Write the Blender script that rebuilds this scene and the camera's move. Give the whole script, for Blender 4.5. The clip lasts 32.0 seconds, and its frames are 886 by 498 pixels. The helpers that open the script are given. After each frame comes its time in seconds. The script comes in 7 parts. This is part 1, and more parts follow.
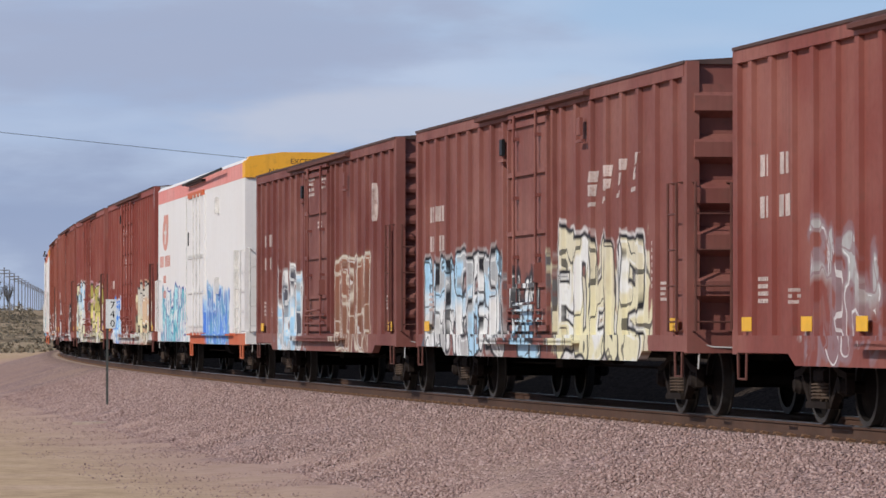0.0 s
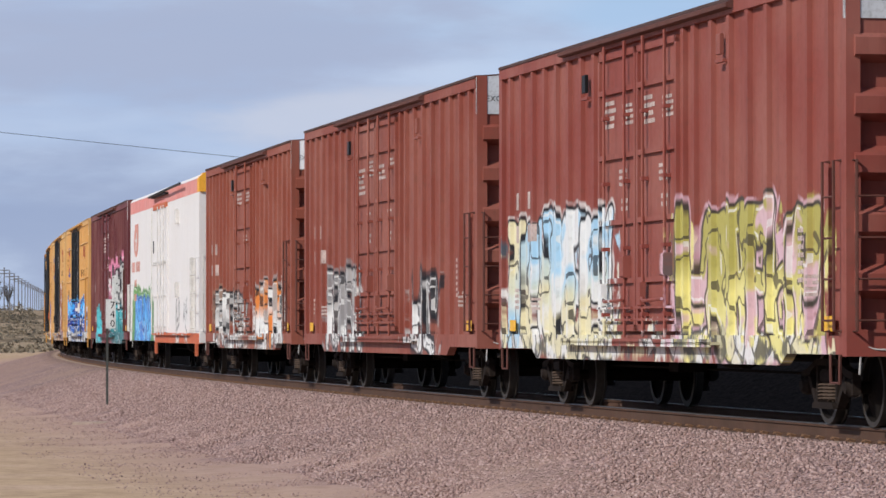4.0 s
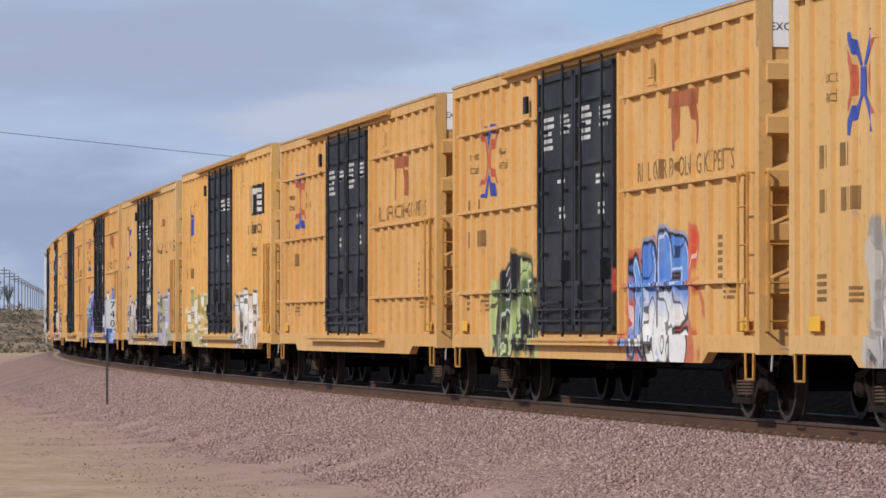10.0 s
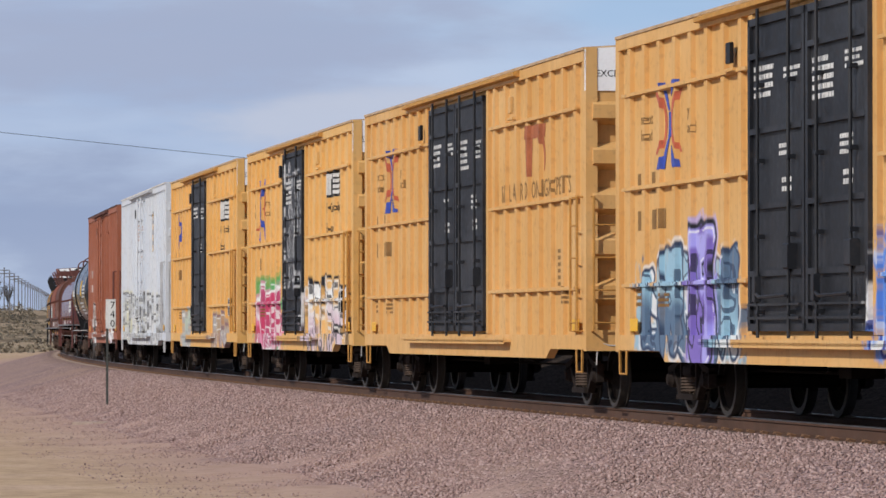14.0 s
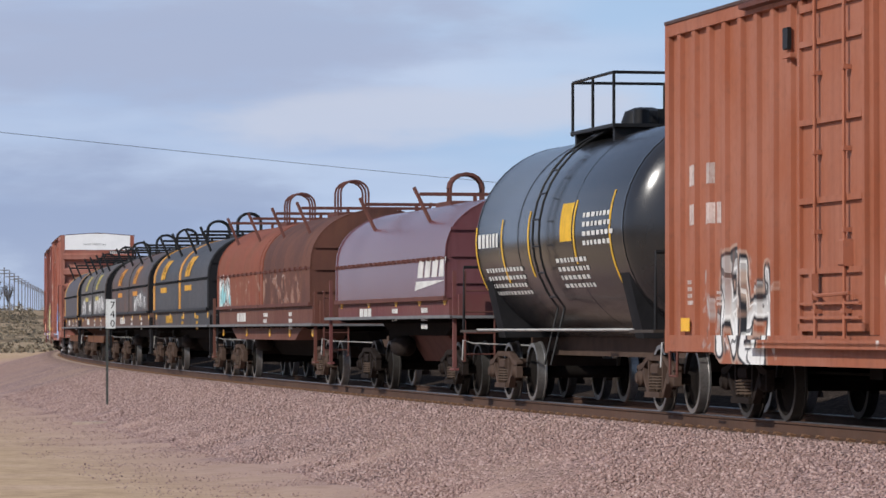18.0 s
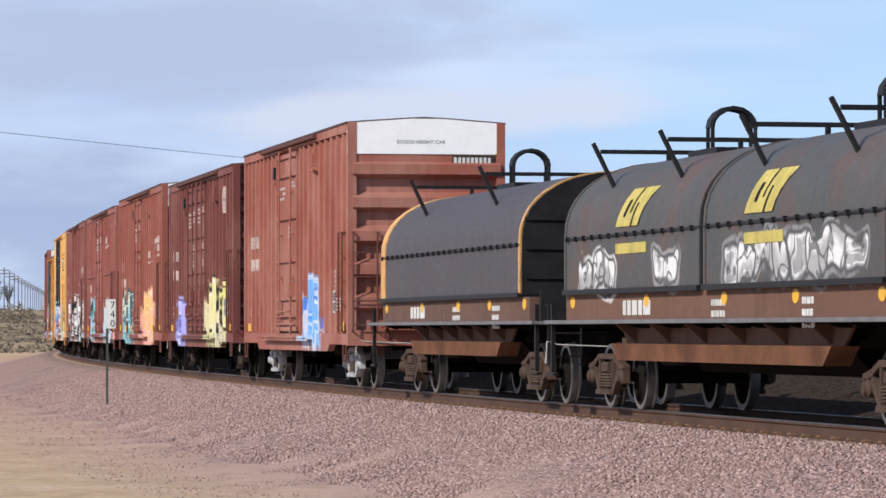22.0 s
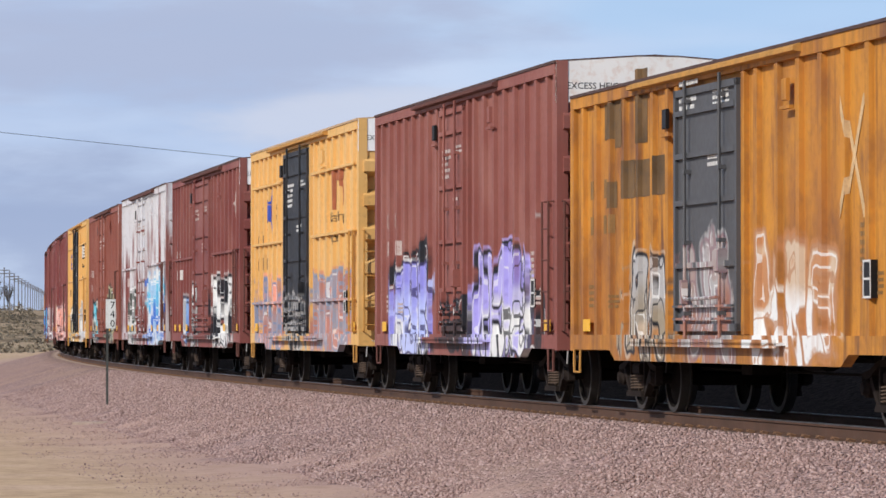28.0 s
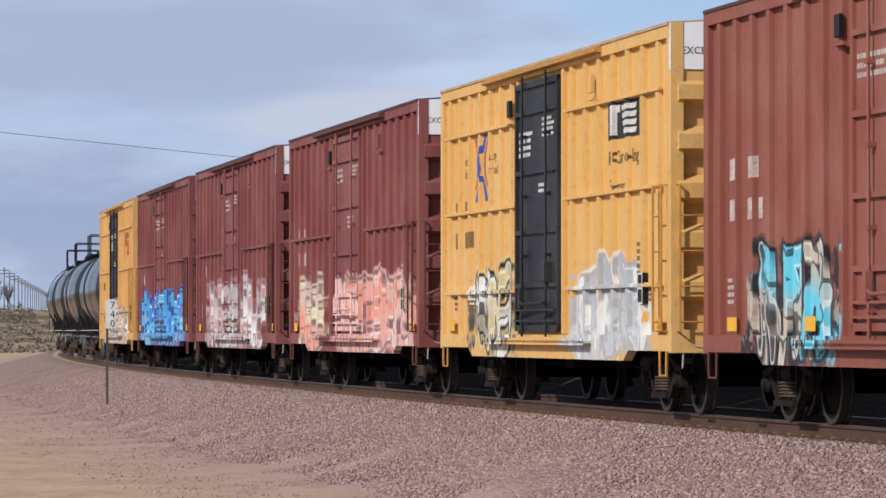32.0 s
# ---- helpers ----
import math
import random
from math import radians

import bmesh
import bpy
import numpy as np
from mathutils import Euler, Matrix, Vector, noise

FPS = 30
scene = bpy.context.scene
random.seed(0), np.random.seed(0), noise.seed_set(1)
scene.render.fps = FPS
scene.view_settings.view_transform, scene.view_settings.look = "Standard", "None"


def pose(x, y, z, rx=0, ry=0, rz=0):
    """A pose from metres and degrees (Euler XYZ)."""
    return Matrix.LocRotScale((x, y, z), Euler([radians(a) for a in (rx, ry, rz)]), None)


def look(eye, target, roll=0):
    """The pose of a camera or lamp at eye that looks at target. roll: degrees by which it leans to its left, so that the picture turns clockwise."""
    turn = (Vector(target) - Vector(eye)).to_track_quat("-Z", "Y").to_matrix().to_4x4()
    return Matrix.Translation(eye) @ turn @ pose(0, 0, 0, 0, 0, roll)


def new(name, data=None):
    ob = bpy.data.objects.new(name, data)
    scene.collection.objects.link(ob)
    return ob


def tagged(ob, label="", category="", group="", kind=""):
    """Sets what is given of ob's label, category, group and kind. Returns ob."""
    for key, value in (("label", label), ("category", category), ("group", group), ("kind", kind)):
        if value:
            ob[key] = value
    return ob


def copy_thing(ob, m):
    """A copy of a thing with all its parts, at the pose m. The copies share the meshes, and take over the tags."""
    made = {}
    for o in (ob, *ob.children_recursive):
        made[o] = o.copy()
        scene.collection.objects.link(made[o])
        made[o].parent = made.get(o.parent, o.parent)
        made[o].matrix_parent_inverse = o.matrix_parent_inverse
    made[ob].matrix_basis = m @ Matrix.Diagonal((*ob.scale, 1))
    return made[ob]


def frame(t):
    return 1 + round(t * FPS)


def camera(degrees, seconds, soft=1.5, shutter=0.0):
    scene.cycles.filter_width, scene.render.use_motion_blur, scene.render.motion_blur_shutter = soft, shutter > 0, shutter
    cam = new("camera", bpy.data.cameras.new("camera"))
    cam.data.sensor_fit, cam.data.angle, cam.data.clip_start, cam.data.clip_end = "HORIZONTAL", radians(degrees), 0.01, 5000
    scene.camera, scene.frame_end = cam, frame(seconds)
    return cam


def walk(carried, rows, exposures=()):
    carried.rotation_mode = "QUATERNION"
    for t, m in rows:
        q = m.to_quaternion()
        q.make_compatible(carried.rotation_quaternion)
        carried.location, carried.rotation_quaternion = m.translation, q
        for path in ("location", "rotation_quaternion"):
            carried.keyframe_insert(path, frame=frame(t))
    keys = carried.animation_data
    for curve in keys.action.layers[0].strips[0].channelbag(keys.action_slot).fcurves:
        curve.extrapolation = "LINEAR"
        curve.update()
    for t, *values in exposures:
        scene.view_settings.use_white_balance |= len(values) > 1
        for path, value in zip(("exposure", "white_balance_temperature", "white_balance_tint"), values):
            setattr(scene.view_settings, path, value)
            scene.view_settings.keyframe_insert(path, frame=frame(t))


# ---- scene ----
# Camera: held still beside the curve, long lens.
cam = camera(12.5, 32.0, soft=1.55)
CAMERA_Z = 1.105
HELD = pose(0, 0, CAMERA_Z, 90 + 1.159, 0, 0)
walk(cam, [(0.0, HELD), (32.0, HELD)],
     exposures=[(0.0, -0.34), (1.0, -0.34), (2.0, -0.57), (3.0, -0.55), (4.0, -0.22), (7.0, -0.58), (8.0, -0.36), (9.0, -0.35), (13.0, -0.32), (16.0, -0.40), (17.0, -0.50), (18.0, -0.22),
                (19.0, 0.02), (21.0, 0.05), (23.0, 0.06), (25.0, 0.07), (28.0, -0.10), (30.0, -0.27), (32.0, -0.22)])

# The curve of the track: centre, radius, heading at distance 0, and the train's run along it.
CX, CY, R, A0 = 1642.69, 378.08, 1670.22, -2.945781
SPEED, GAIN = 22.740, 0.02764


def on_track(s, lat=0.0, z=0.0):
    """A place s metres along the curve, lat metres outside its middle line."""
    a = A0 + s / R
    return Vector((CX + (R + lat) * math.cos(a), CY + (R + lat) * math.sin(a), z))


def heading(s):
    """Degrees to turn x along the way of travel at s."""
    return math.degrees(A0 + s / R) + 90


# ---- sky and sun ----
SUN = Vector((-0.66, -0.605, 0.60)).normalized()
world = bpy.data.worlds.new("world")
scene.world = world
world.use_nodes = True
wn, wl = world.node_tree.nodes, world.node_tree.links
wn.clear()


def wnode(kind, **vals):
    nd = wn.new(kind)
    for key, v in vals.items():
        nd.inputs[key].default_value = v
    return nd


def wmath(op, a, b, clamp=False):
    nd = wn.new("ShaderNodeMath")
    nd.operation, nd.use_clamp = op, clamp
    for sock, v in ((nd.inputs[0], a), (nd.inputs[1], b)):
        if hasattr(v, "is_linked"):
            wl.new(v, sock)
        else:
            sock.default_value = v
    return nd.outputs[0]


w_out = wn.new("ShaderNodeOutputWorld")
w_dir = wn.new("ShaderNodeTexCoord")
w_sep = wn.new("ShaderNodeSeparateXYZ")
wl.new(w_dir.outputs["Generated"], w_sep.inputs[0])
w_up = wn.new("ShaderNodeVectorMath")
w_up.operation = "ADD"
w_up.inputs[1].default_value = (0, 0, 0.13)
wl.new(w_dir.outputs["Generated"], w_up.inputs[0])
sky = wn.new("ShaderNodeTexSky")
sky.sky_type = "NISHITA"
sky.sun_disc = False
sky.sun_elevation = math.asin(SUN.z)
sky.sun_rotation = math.atan2(SUN.x, SUN.y)
sky.air_density, sky.dust_density, sky.ozone_density, sky.altitude = 1.0, 0.7, 1.2, 600
wl.new(w_up.outputs[0], sky.inputs[0])
bg_sky = wnode("ShaderNodeBackground", Strength=0.165)
wl.new(sky.outputs[0], bg_sky.inputs[0])
bg_cloud = wnode("ShaderNodeBackground", Strength=1.08)
# banks of cloud that thin out upwards and towards the right
w_map = wnode("ShaderNodeMapping", Scale=(11, 11, 40), Location=(0.62, 0.3, 0.30))
wl.new(w_dir.outputs["Generated"], w_map.inputs[0])
w_noise = wnode("ShaderNodeTexNoise", Scale=1.0, Detail=4, Roughness=0.42)
wl.new(w_map.outputs[0], w_noise.inputs[0])
w_lean = wmath("MULTIPLY_ADD", w_sep.outputs[0], -2.4)
w_lean.node.inputs[2].default_value = 0.08
w_thin = wmath("MULTIPLY", w_sep.outputs[2], -1.9)
w_all = wmath("ADD", w_noise.outputs[0], wmath("ADD", wmath("MINIMUM", wmath("MAXIMUM", w_lean, -0.4), 0.3), w_thin))
w_cover = wn.new("ShaderNodeMapRange")
w_cover.interpolation_type = "SMOOTHSTEP"
w_cover.inputs[1].default_value, w_cover.inputs[2].default_value = 0.22, 0.62
w_cover.inputs[3].default_value = 0.25
w_cover.inputs[4].default_value = 0.8
wl.new(w_all, w_cover.inputs[0])
w_map2 = wnode("ShaderNodeMapping", Scale=(9, 9, 60), Location=(0.1, 0.0, 0.62))
wl.new(w_dir.outputs["Generated"], w_map2.inputs[0])
w_noise2 = wnode("ShaderNodeTexNoise", Scale=1.0, Detail=4, Roughness=0.42)
wl.new(w_map2.outputs[0], w_noise2.inputs[0])
w_tone = wn.new("ShaderNodeValToRGB")
w_tone.color_ramp.interpolation = "EASE"
w_tone.color_ramp.elements[0].position, w_tone.color_ramp.elements[1].position = 0.36, 0.66
w_tone.color_ramp.elements[0].color = (0.44, 0.54, 0.78, 1)
w_tone.color_ramp.elements[1].color = (0.62, 0.70, 0.89, 1)
wl.new(w_noise2.outputs[0], w_tone.inputs[0])
wl.new(w_tone.outputs[0], bg_cloud.inputs[0])
# two soft banks over the desert, their edges frayed by noise
w_map3 = wnode("ShaderNodeMapping", Scale=(26, 26, 95), Location=(0.4, 0.0, 0.2))
wl.new(w_dir.outputs["Generated"], w_map3.inputs[0])
w_noise3 = wnode("ShaderNodeTexNoise", Scale=1.0, Detail=5, Roughness=0.55)
wl.new(w_map3.outputs[0], w_noise3.inputs[0])
w_fray = wmath("SUBTRACT", w_noise3.outputs[0], 0.5)


def bank(cx, cz, hx, hz, tilt):
    """Cover of a flat cloud bank round the direction cx, cz."""
    dx = wmath("SUBTRACT", w_sep.outputs[0], cx)
    dz = wmath("SUBTRACT", wmath("SUBTRACT", w_sep.outputs[2], cz), wmath("MULTIPLY", dx, tilt))
    d = wmath("ADD", wmath("POWER", wmath("DIVIDE", dx, hx), 2.0), wmath("POWER", wmath("DIVIDE", dz, hz), 2.0))
    d = wmath("ADD", d, wmath("MULTIPLY", w_fray, 2.4))
    m = wn.new("ShaderNodeMapRange")
    m.interpolation_type = "SMOOTHSTEP"
    m.inputs[1].default_value, m.inputs[2].default_value = 1.25, 0.1
    wl.new(d, m.inputs[0])
    return m.outputs[0]


def cover_with(under, mask, color, amount):
    bg = wnode("ShaderNodeBackground", Strength=1.0, Color=color)
    mx = wn.new("ShaderNodeMixShader")
    wl.new(wmath("MULTIPLY", mask, amount), mx.inputs[0])
    wl.new(under, mx.inputs[1])
    wl.new(bg.outputs[0], mx.inputs[2])
    return mx.outputs[0]


w_mix = wn.new("ShaderNodeMixShader")
wl.new(w_cover.outputs[0], w_mix.inputs[0])
wl.new(bg_sky.outputs[0], w_mix.inputs[1])
wl.new(bg_cloud.outputs[0], w_mix.inputs[2])
w_all_sky = cover_with(w_mix.outputs[0], bank(-0.066, 0.071, 0.10, 0.017, 0.02), (0.47, 0.54, 0.74, 1), 0.85)
w_all_sky = cover_with(w_all_sky, bank(-0.005, 0.053, 0.06, 0.0085, 0.06), (0.66, 0.72, 0.88, 1), 0.85)
w_all_sky = cover_with(w_all_sky, bank(-0.095, 0.026, 0.075, 0.022, 0.0), (0.36, 0.44, 0.66, 1), 0.75)
wl.new(w_all_sky, w_out.inputs[0])

sun = new("sun", bpy.data.lights.new("sun", "SUN"))
sun.data.energy, sun.data.angle, sun.data.color = 4.35, radians(0.6), (1.0, 0.95, 0.89)
sun.matrix_world = look(SUN * 100, (0, 0, 0))
# ---- materials ----
def nodes_of(mat):
    mat.use_nodes = True
    n, l = mat.node_tree.nodes, mat.node_tree.links
    return n, l, n["Principled BSDF"]


def rgb(c):
    return (c[0], c[1], c[2], 1.0)


def mix(n, l, a, b, fac, mode="MIX"):
    m = n.new("ShaderNodeMix")
    m.data_type, m.blend_type = "RGBA", mode
    for sock, v in ((m.inputs[0], fac), (m.inputs[6], a), (m.inputs[7], b)):
        if hasattr(v, "is_linked"):
            l.new(v, sock)
        elif isinstance(v, (int, float)):
            sock.default_value = v
        else:
            sock.default_value = rgb(v)
    return m.outputs[2]


def clamped(n, l, value):
    c = n.new("ShaderNodeClamp")
    l.new(value, c.inputs[0])
    return c.outputs[0]


def math_node(n, l, op, a, b=0.0, clamp=False):
    m = n.new("ShaderNodeMath")
    m.operation = op
    for sock, v in ((m.inputs[0], a), (m.inputs[1], b)):
        if hasattr(v, "is_linked"):
            l.new(v, sock)
        else:
            sock.default_value = v
    return clamped(n, l, m.outputs[0]) if clamp else m.outputs[0]


def ramp(n, l, fac, lo, hi):
    m = n.new("ShaderNodeMapRange")
    m.clamp = False
    l.new(fac, m.inputs[0])
    m.inputs[1].default_value, m.inputs[2].default_value = lo, hi
    return clamped(n, l, m.outputs[0])


def noise_node(n, l, vec, scale, detail=4.0, stretch=None, shift=(0, 0, 0), rough=0.55):
    if stretch or shift != (0, 0, 0):
        m = n.new("ShaderNodeMapping")
        m.inputs["Scale"].default_value = stretch or (1, 1, 1)
        m.inputs["Location"].default_value = shift
        l.new(vec, m.inputs[0])
        vec = m.outputs[0]
    t = n.new("ShaderNodeTexNoise")
    t.inputs["Scale"].default_value, t.inputs["Detail"].default_value = scale, detail
    t.inputs["Roughness"].default_value = rough
    l.new(vec, t.inputs[0])
    return t.outputs[0]


def bump(n, l, bsdf, height, strength, distance):
    b = n.new("ShaderNodeBump")
    b.inputs["Strength"].default_value, b.inputs["Distance"].default_value = strength, distance
    l.new(height, b.inputs["Height"])
    l.new(b.outputs[0], bsdf.inputs["Normal"])


def plain(name, color, rough=0.6, metal=0.0, vary=0.25, scale=3.0, dirt=(0.09, 0.07, 0.055), dirt_amount=0.35, gloss=0.25):
    """A painted or bare surface with stains at two scales."""
    mat = bpy.data.materials.new(name)
    n, l, p = nodes_of(mat)
    co = n.new("ShaderNodeTexCoord").outputs["Object"]
    big = noise_node(n, l, co, scale, 5)
    fine = noise_node(n, l, co, scale * 9, 3)
    c = mix(n, l, color, [v * (1 - vary) for v in color], ramp(n, l, big, 0.4, 0.65))
    c = mix(n, l, c, dirt, math_node(n, l, "MULTIPLY", ramp(n, l, fine, 0.5, 0.75), dirt_amount))
    l.new(c, p.inputs["Base Color"])
    p.inputs["Roughness"].default_value, p.inputs["Metallic"].default_value = rough, metal
    p.inputs["Specular IOR Level"].default_value = gloss
    bump(n, l, p, fine, 0.25, 0.004)
    return mat


def stroke_distance(n, l, p, ax, az, bx, bz):
    """Distance from the flat point p to the stroke between (ax, az) and (bx, bz)."""
    def flat(x, z):
        c = n.new("ShaderNodeCombineXYZ")
        for sock, v in ((c.inputs[0], x), (c.inputs[1], z)):
            if hasattr(v, "is_linked"):
                l.new(v, sock)
            else:
                sock.default_value = v
        return c.outputs[0]

    def vec(op, a, b):
        m = n.new("ShaderNodeVectorMath")
        m.operation = op
        l.new(a, m.inputs[0])
        l.new(b, m.inputs[3] if op == "SCALE" else m.inputs[1])
        return m
    start = flat(ax, az)
    pa, ba = vec("SUBTRACT", p, start).outputs[0], vec("SUBTRACT", flat(bx, bz), start).outputs[0]
    h = math_node(n, l, "DIVIDE", vec("DOT_PRODUCT", pa, ba).outputs["Value"], vec("DOT_PRODUCT", ba, ba).outputs["Value"], True)
    rest = vec("SUBTRACT", pa, vec("SCALE", ba, h).outputs[0]).outputs[0]
    ln = n.new("ShaderNodeVectorMath")
    ln.operation = "LENGTH"
    l.new(rest, ln.inputs[0])
    return ln.outputs["Value"]


def tag_group():
    """Spray paint in a box on the car's side: broken colour below, and over it a row of overlapping
    fat bent strokes with dark outlines, fades and glints, like lettering that cannot be read."""
    g = bpy.data.node_groups.new("spray_paint", "ShaderNodeTree")
    face = g.interface
    for nm, ty in (("Vector", "NodeSocketVector"), ("Under", "NodeSocketColor"), ("X0", "NodeSocketFloat"), ("X1", "NodeSocketFloat"),
                   ("Z0", "NodeSocketFloat"), ("Z1", "NodeSocketFloat"), ("One", "NodeSocketColor"), ("Two", "NodeSocketColor"),
                   ("Three", "NodeSocketColor"), ("Line", "NodeSocketColor"), ("Seed", "NodeSocketFloat"), ("Size", "NodeSocketFloat"), ("Cover", "NodeSocketFloat"),
                   ("Strokes", "NodeSocketFloat"), ("Pitch", "NodeSocketFloat"), ("Girth", "NodeSocketFloat"), ("Ground", "NodeSocketFloat")):
        face.new_socket(nm, in_out="INPUT", socket_type=ty)
    face.new_socket("Color", in_out="OUTPUT", socket_type="NodeSocketColor")
    n, l = g.nodes, g.links
    i, o = n.new("NodeGroupInput"), n.new("NodeGroupOutput")

    def mm(op, a, b=0.0, clamp=False):
        return math_node(n, l, op, a, b, clamp)

    def noise_at(vec, scale, detail, sx=1.0, sz=1.0):
        return noise_node(n, l, vec, scale, detail, (sx, sz, 1.0))
    sep = n.new("ShaderNodeSeparateXYZ")
    l.new(i.outputs["Vector"], sep.inputs[0])
    flat = n.new("ShaderNodeCombineXYZ")
    l.new(sep.outputs[0], flat.inputs[0])
    l.new(sep.outputs[2], flat.inputs[1])
    l.new(i.outputs["Seed"], flat.inputs[2])
    wob = n.new("ShaderNodeTexNoise")
    wob.inputs["Scale"].default_value, wob.inputs["Detail"].default_value = 0.95, 1.5
    l.new(flat.outputs[0], wob.inputs[0])
    sway = n.new("ShaderNodeSeparateColor")
    l.new(wob.outputs[1], sway.inputs[0])
    bent_x = mm("ADD", sep.outputs[0], mm("MULTIPLY", mm("SUBTRACT", sway.outputs[0], 0.5), 0.85))
    bent_z = mm("ADD", sep.outputs[2], mm("MULTIPLY", mm("SUBTRACT", sway.outputs[1], 0.5), 0.7))
    bent = n.new("ShaderNodeCombineXYZ")
    l.new(bent_x, bent.inputs[0])
    l.new(bent_z, bent.inputs[1])
    l.new(i.outputs["Seed"], bent.inputs[2])
    fine = noise_at(flat.outputs[0], 3.2, 3)
    soft = noise_at(flat.outputs[0], 1.1, 2)
    # broken colour under the strokes
    sc = n.new("ShaderNodeVectorMath")
    sc.operation = "MULTIPLY"
    l.new(bent.outputs[0], sc.inputs[0])
    sc.inputs[1].default_value = (1.25, 0.8, 1.0)
    cell = n.new("ShaderNodeTexVoronoi")
    cell.feature, cell.voronoi_dimensions = "F1", "3D"
    edge = n.new("ShaderNodeTexVoronoi")
    edge.feature, edge.voronoi_dimensions = "DISTANCE_TO_EDGE", "3D"
    for t in (cell, edge):
        l.new(sc.outputs[0], t.inputs["Vector"])
        l.new(i.outputs["Size"], t.inputs["Scale"])
    pick = n.new("ShaderNodeSeparateColor")
    l.new(cell.outputs["Color"], pick.inputs[0])
    c = mix(n, l, i.outputs["One"], i.outputs["Two"], mm("GREATER_THAN", pick.outputs[0], 0.5))
    c = mix(n, l, c, i.outputs["Three"], mm("GREATER_THAN", pick.outputs[1], 0.68))
    line = mm("MAXIMUM", mm("LESS_THAN", edge.outputs["Distance"], 0.045), mm("GREATER_THAN", pick.outputs[2], 0.84))
    c = mix(n, l, c, i.outputs["Line"], mm("MULTIPLY", line, 0.85))
    c = mix(n, l, c, i.outputs["Two"], mm("MULTIPLY", ramp(n, l, fine, 0.56, 0.62), 0.6))
    # ragged box
    rag = noise_at(flat.outputs[0], 1.7, 3)
    rag2 = noise_at(flat.outputs[0], 1.6, 4, 2.6, 0.5)
    r = mm("ADD", mm("SUBTRACT", rag, 0.5), mm("SUBTRACT", rag2, 0.5))

    def inside(a, b, amount):
        d = mm("ADD", mm("SUBTRACT", a, b), mm("MULTIPLY", r, amount))
        return mm("MULTIPLY", d, 9.0, True)
    low = mm("SUBTRACT", i.outputs["Z1"], mm("MULTIPLY", i.outputs["Strokes"], 0.3))
    m = mm("MINIMUM", inside(sep.outputs[0], i.outputs["X0"], 0.9), inside(i.outputs["X1"], sep.outputs[0], 0.9))
    m = mm("MINIMUM", m, inside(low, sep.outputs[2], 1.3))
    m = mm("MINIMUM", m, inside(sep.outputs[2], i.outputs["Z0"], 0.5))
    holes = noise_at(bent.outputs[0], 2.2, 3)
    keep = mm("MULTIPLY", mm("SUBTRACT", i.outputs["Ground"], holes), 12.0, True)
    c = mix(n, l, i.outputs["Under"], c, mm("MULTIPLY", mm("MULTIPLY", m, keep), 0.94))
    # rows of fat strokes, the second laid over the first
    tall = mm("SUBTRACT", i.outputs["Z1"], i.outputs["Z0"])
    lz = mm("DIVIDE", mm("SUBTRACT", bent_z, i.outputs["Z0"]), tall)
    run = mm("DIVIDE", mm("SUBTRACT", bent_x, i.outputs["X0"]), i.outputs["Pitch"])
    half = mm("SUBTRACT", mm("MULTIPLY", tall, 0.5), i.outputs["Girth"])
    pz = mm("MULTIPLY", mm("SUBTRACT", lz, 0.5), tall)
    rows = []
    for k in (0, 1):
        lx = mm("ADD", run, 0.5 * k)
        no = mm("FLOOR", lx)
        hashes = []
        for q in (0.0, 31.7):
            key = n.new("ShaderNodeCombineXYZ")
            l.new(mm("ADD", no, 7.31 * k + q), key.inputs[0])
            l.new(i.outputs["Seed"], key.inputs[1])
            wn_ = n.new("ShaderNodeTexWhiteNoise")
            l.new(key.outputs[0], wn_.inputs[0])
            sp = n.new("ShaderNodeSeparateColor")
            l.new(wn_.outputs["Color"], sp.inputs[0])
            hashes += list(sp.outputs[:3])
        ra, rb, rc, rd, re_, rf_ = hashes
        px = mm("MULTIPLY", mm("SUBTRACT", mm("SUBTRACT", lx, no), 0.5), i.outputs["Pitch"])
        p = n.new("ShaderNodeCombineXYZ")
        l.new(px, p.inputs[0])
        l.new(pz, p.inputs[1])
        p = p.outputs[0]
        w = mm("MULTIPLY", i.outputs["Pitch"], mm("ADD", mm("MULTIPLY", ra, 0.07), 0.13))
        wl_ = mm("MULTIPLY", w, -1.0)
        wt = mm("MULTIPLY", w, mm("ADD", mm("MULTIPLY", rc, 0.8), 0.5))
        top = mm("MULTIPLY", half, mm("ADD", mm("MULTIPLY", rb, 0.25), 0.75))
        bot = mm("MULTIPLY", half, -1.0)
        d = stroke_distance(n, l, p, wl_, bot, mm("MULTIPLY", wt, -1.0), top)
        d = mm("MINIMUM", d, stroke_distance(n, l, p, w, mm("MULTIPLY", bot, mm("GREATER_THAN", rd, 0.35)), wt, top))
        d = mm("MINIMUM", d, mm("ADD", stroke_distance(n, l, p, mm("MULTIPLY", wt, -1.0), top, wt, top), mm("MULTIPLY", mm("LESS_THAN", re_, 0.4), 9.0)))
        zm = mm("MULTIPLY", half, mm("MULTIPLY", mm("SUBTRACT", rf_, 0.5), 0.5))
        d = mm("MINIMUM", d, mm("ADD", stroke_distance(n, l, p, wl_, zm, w, mm("MULTIPLY", zm, -0.6)), mm("MULTIPLY", mm("LESS_THAN", ra, 0.3), 9.0)))
        side = mm("SUBTRACT", mm("MULTIPLY", mm("GREATER_THAN", rc, 0.5), 2.0), 1.0)
        d = mm("MINIMUM", d, stroke_distance(n, l, p, wl_, mm("MULTIPLY", bot, side), w, bot))
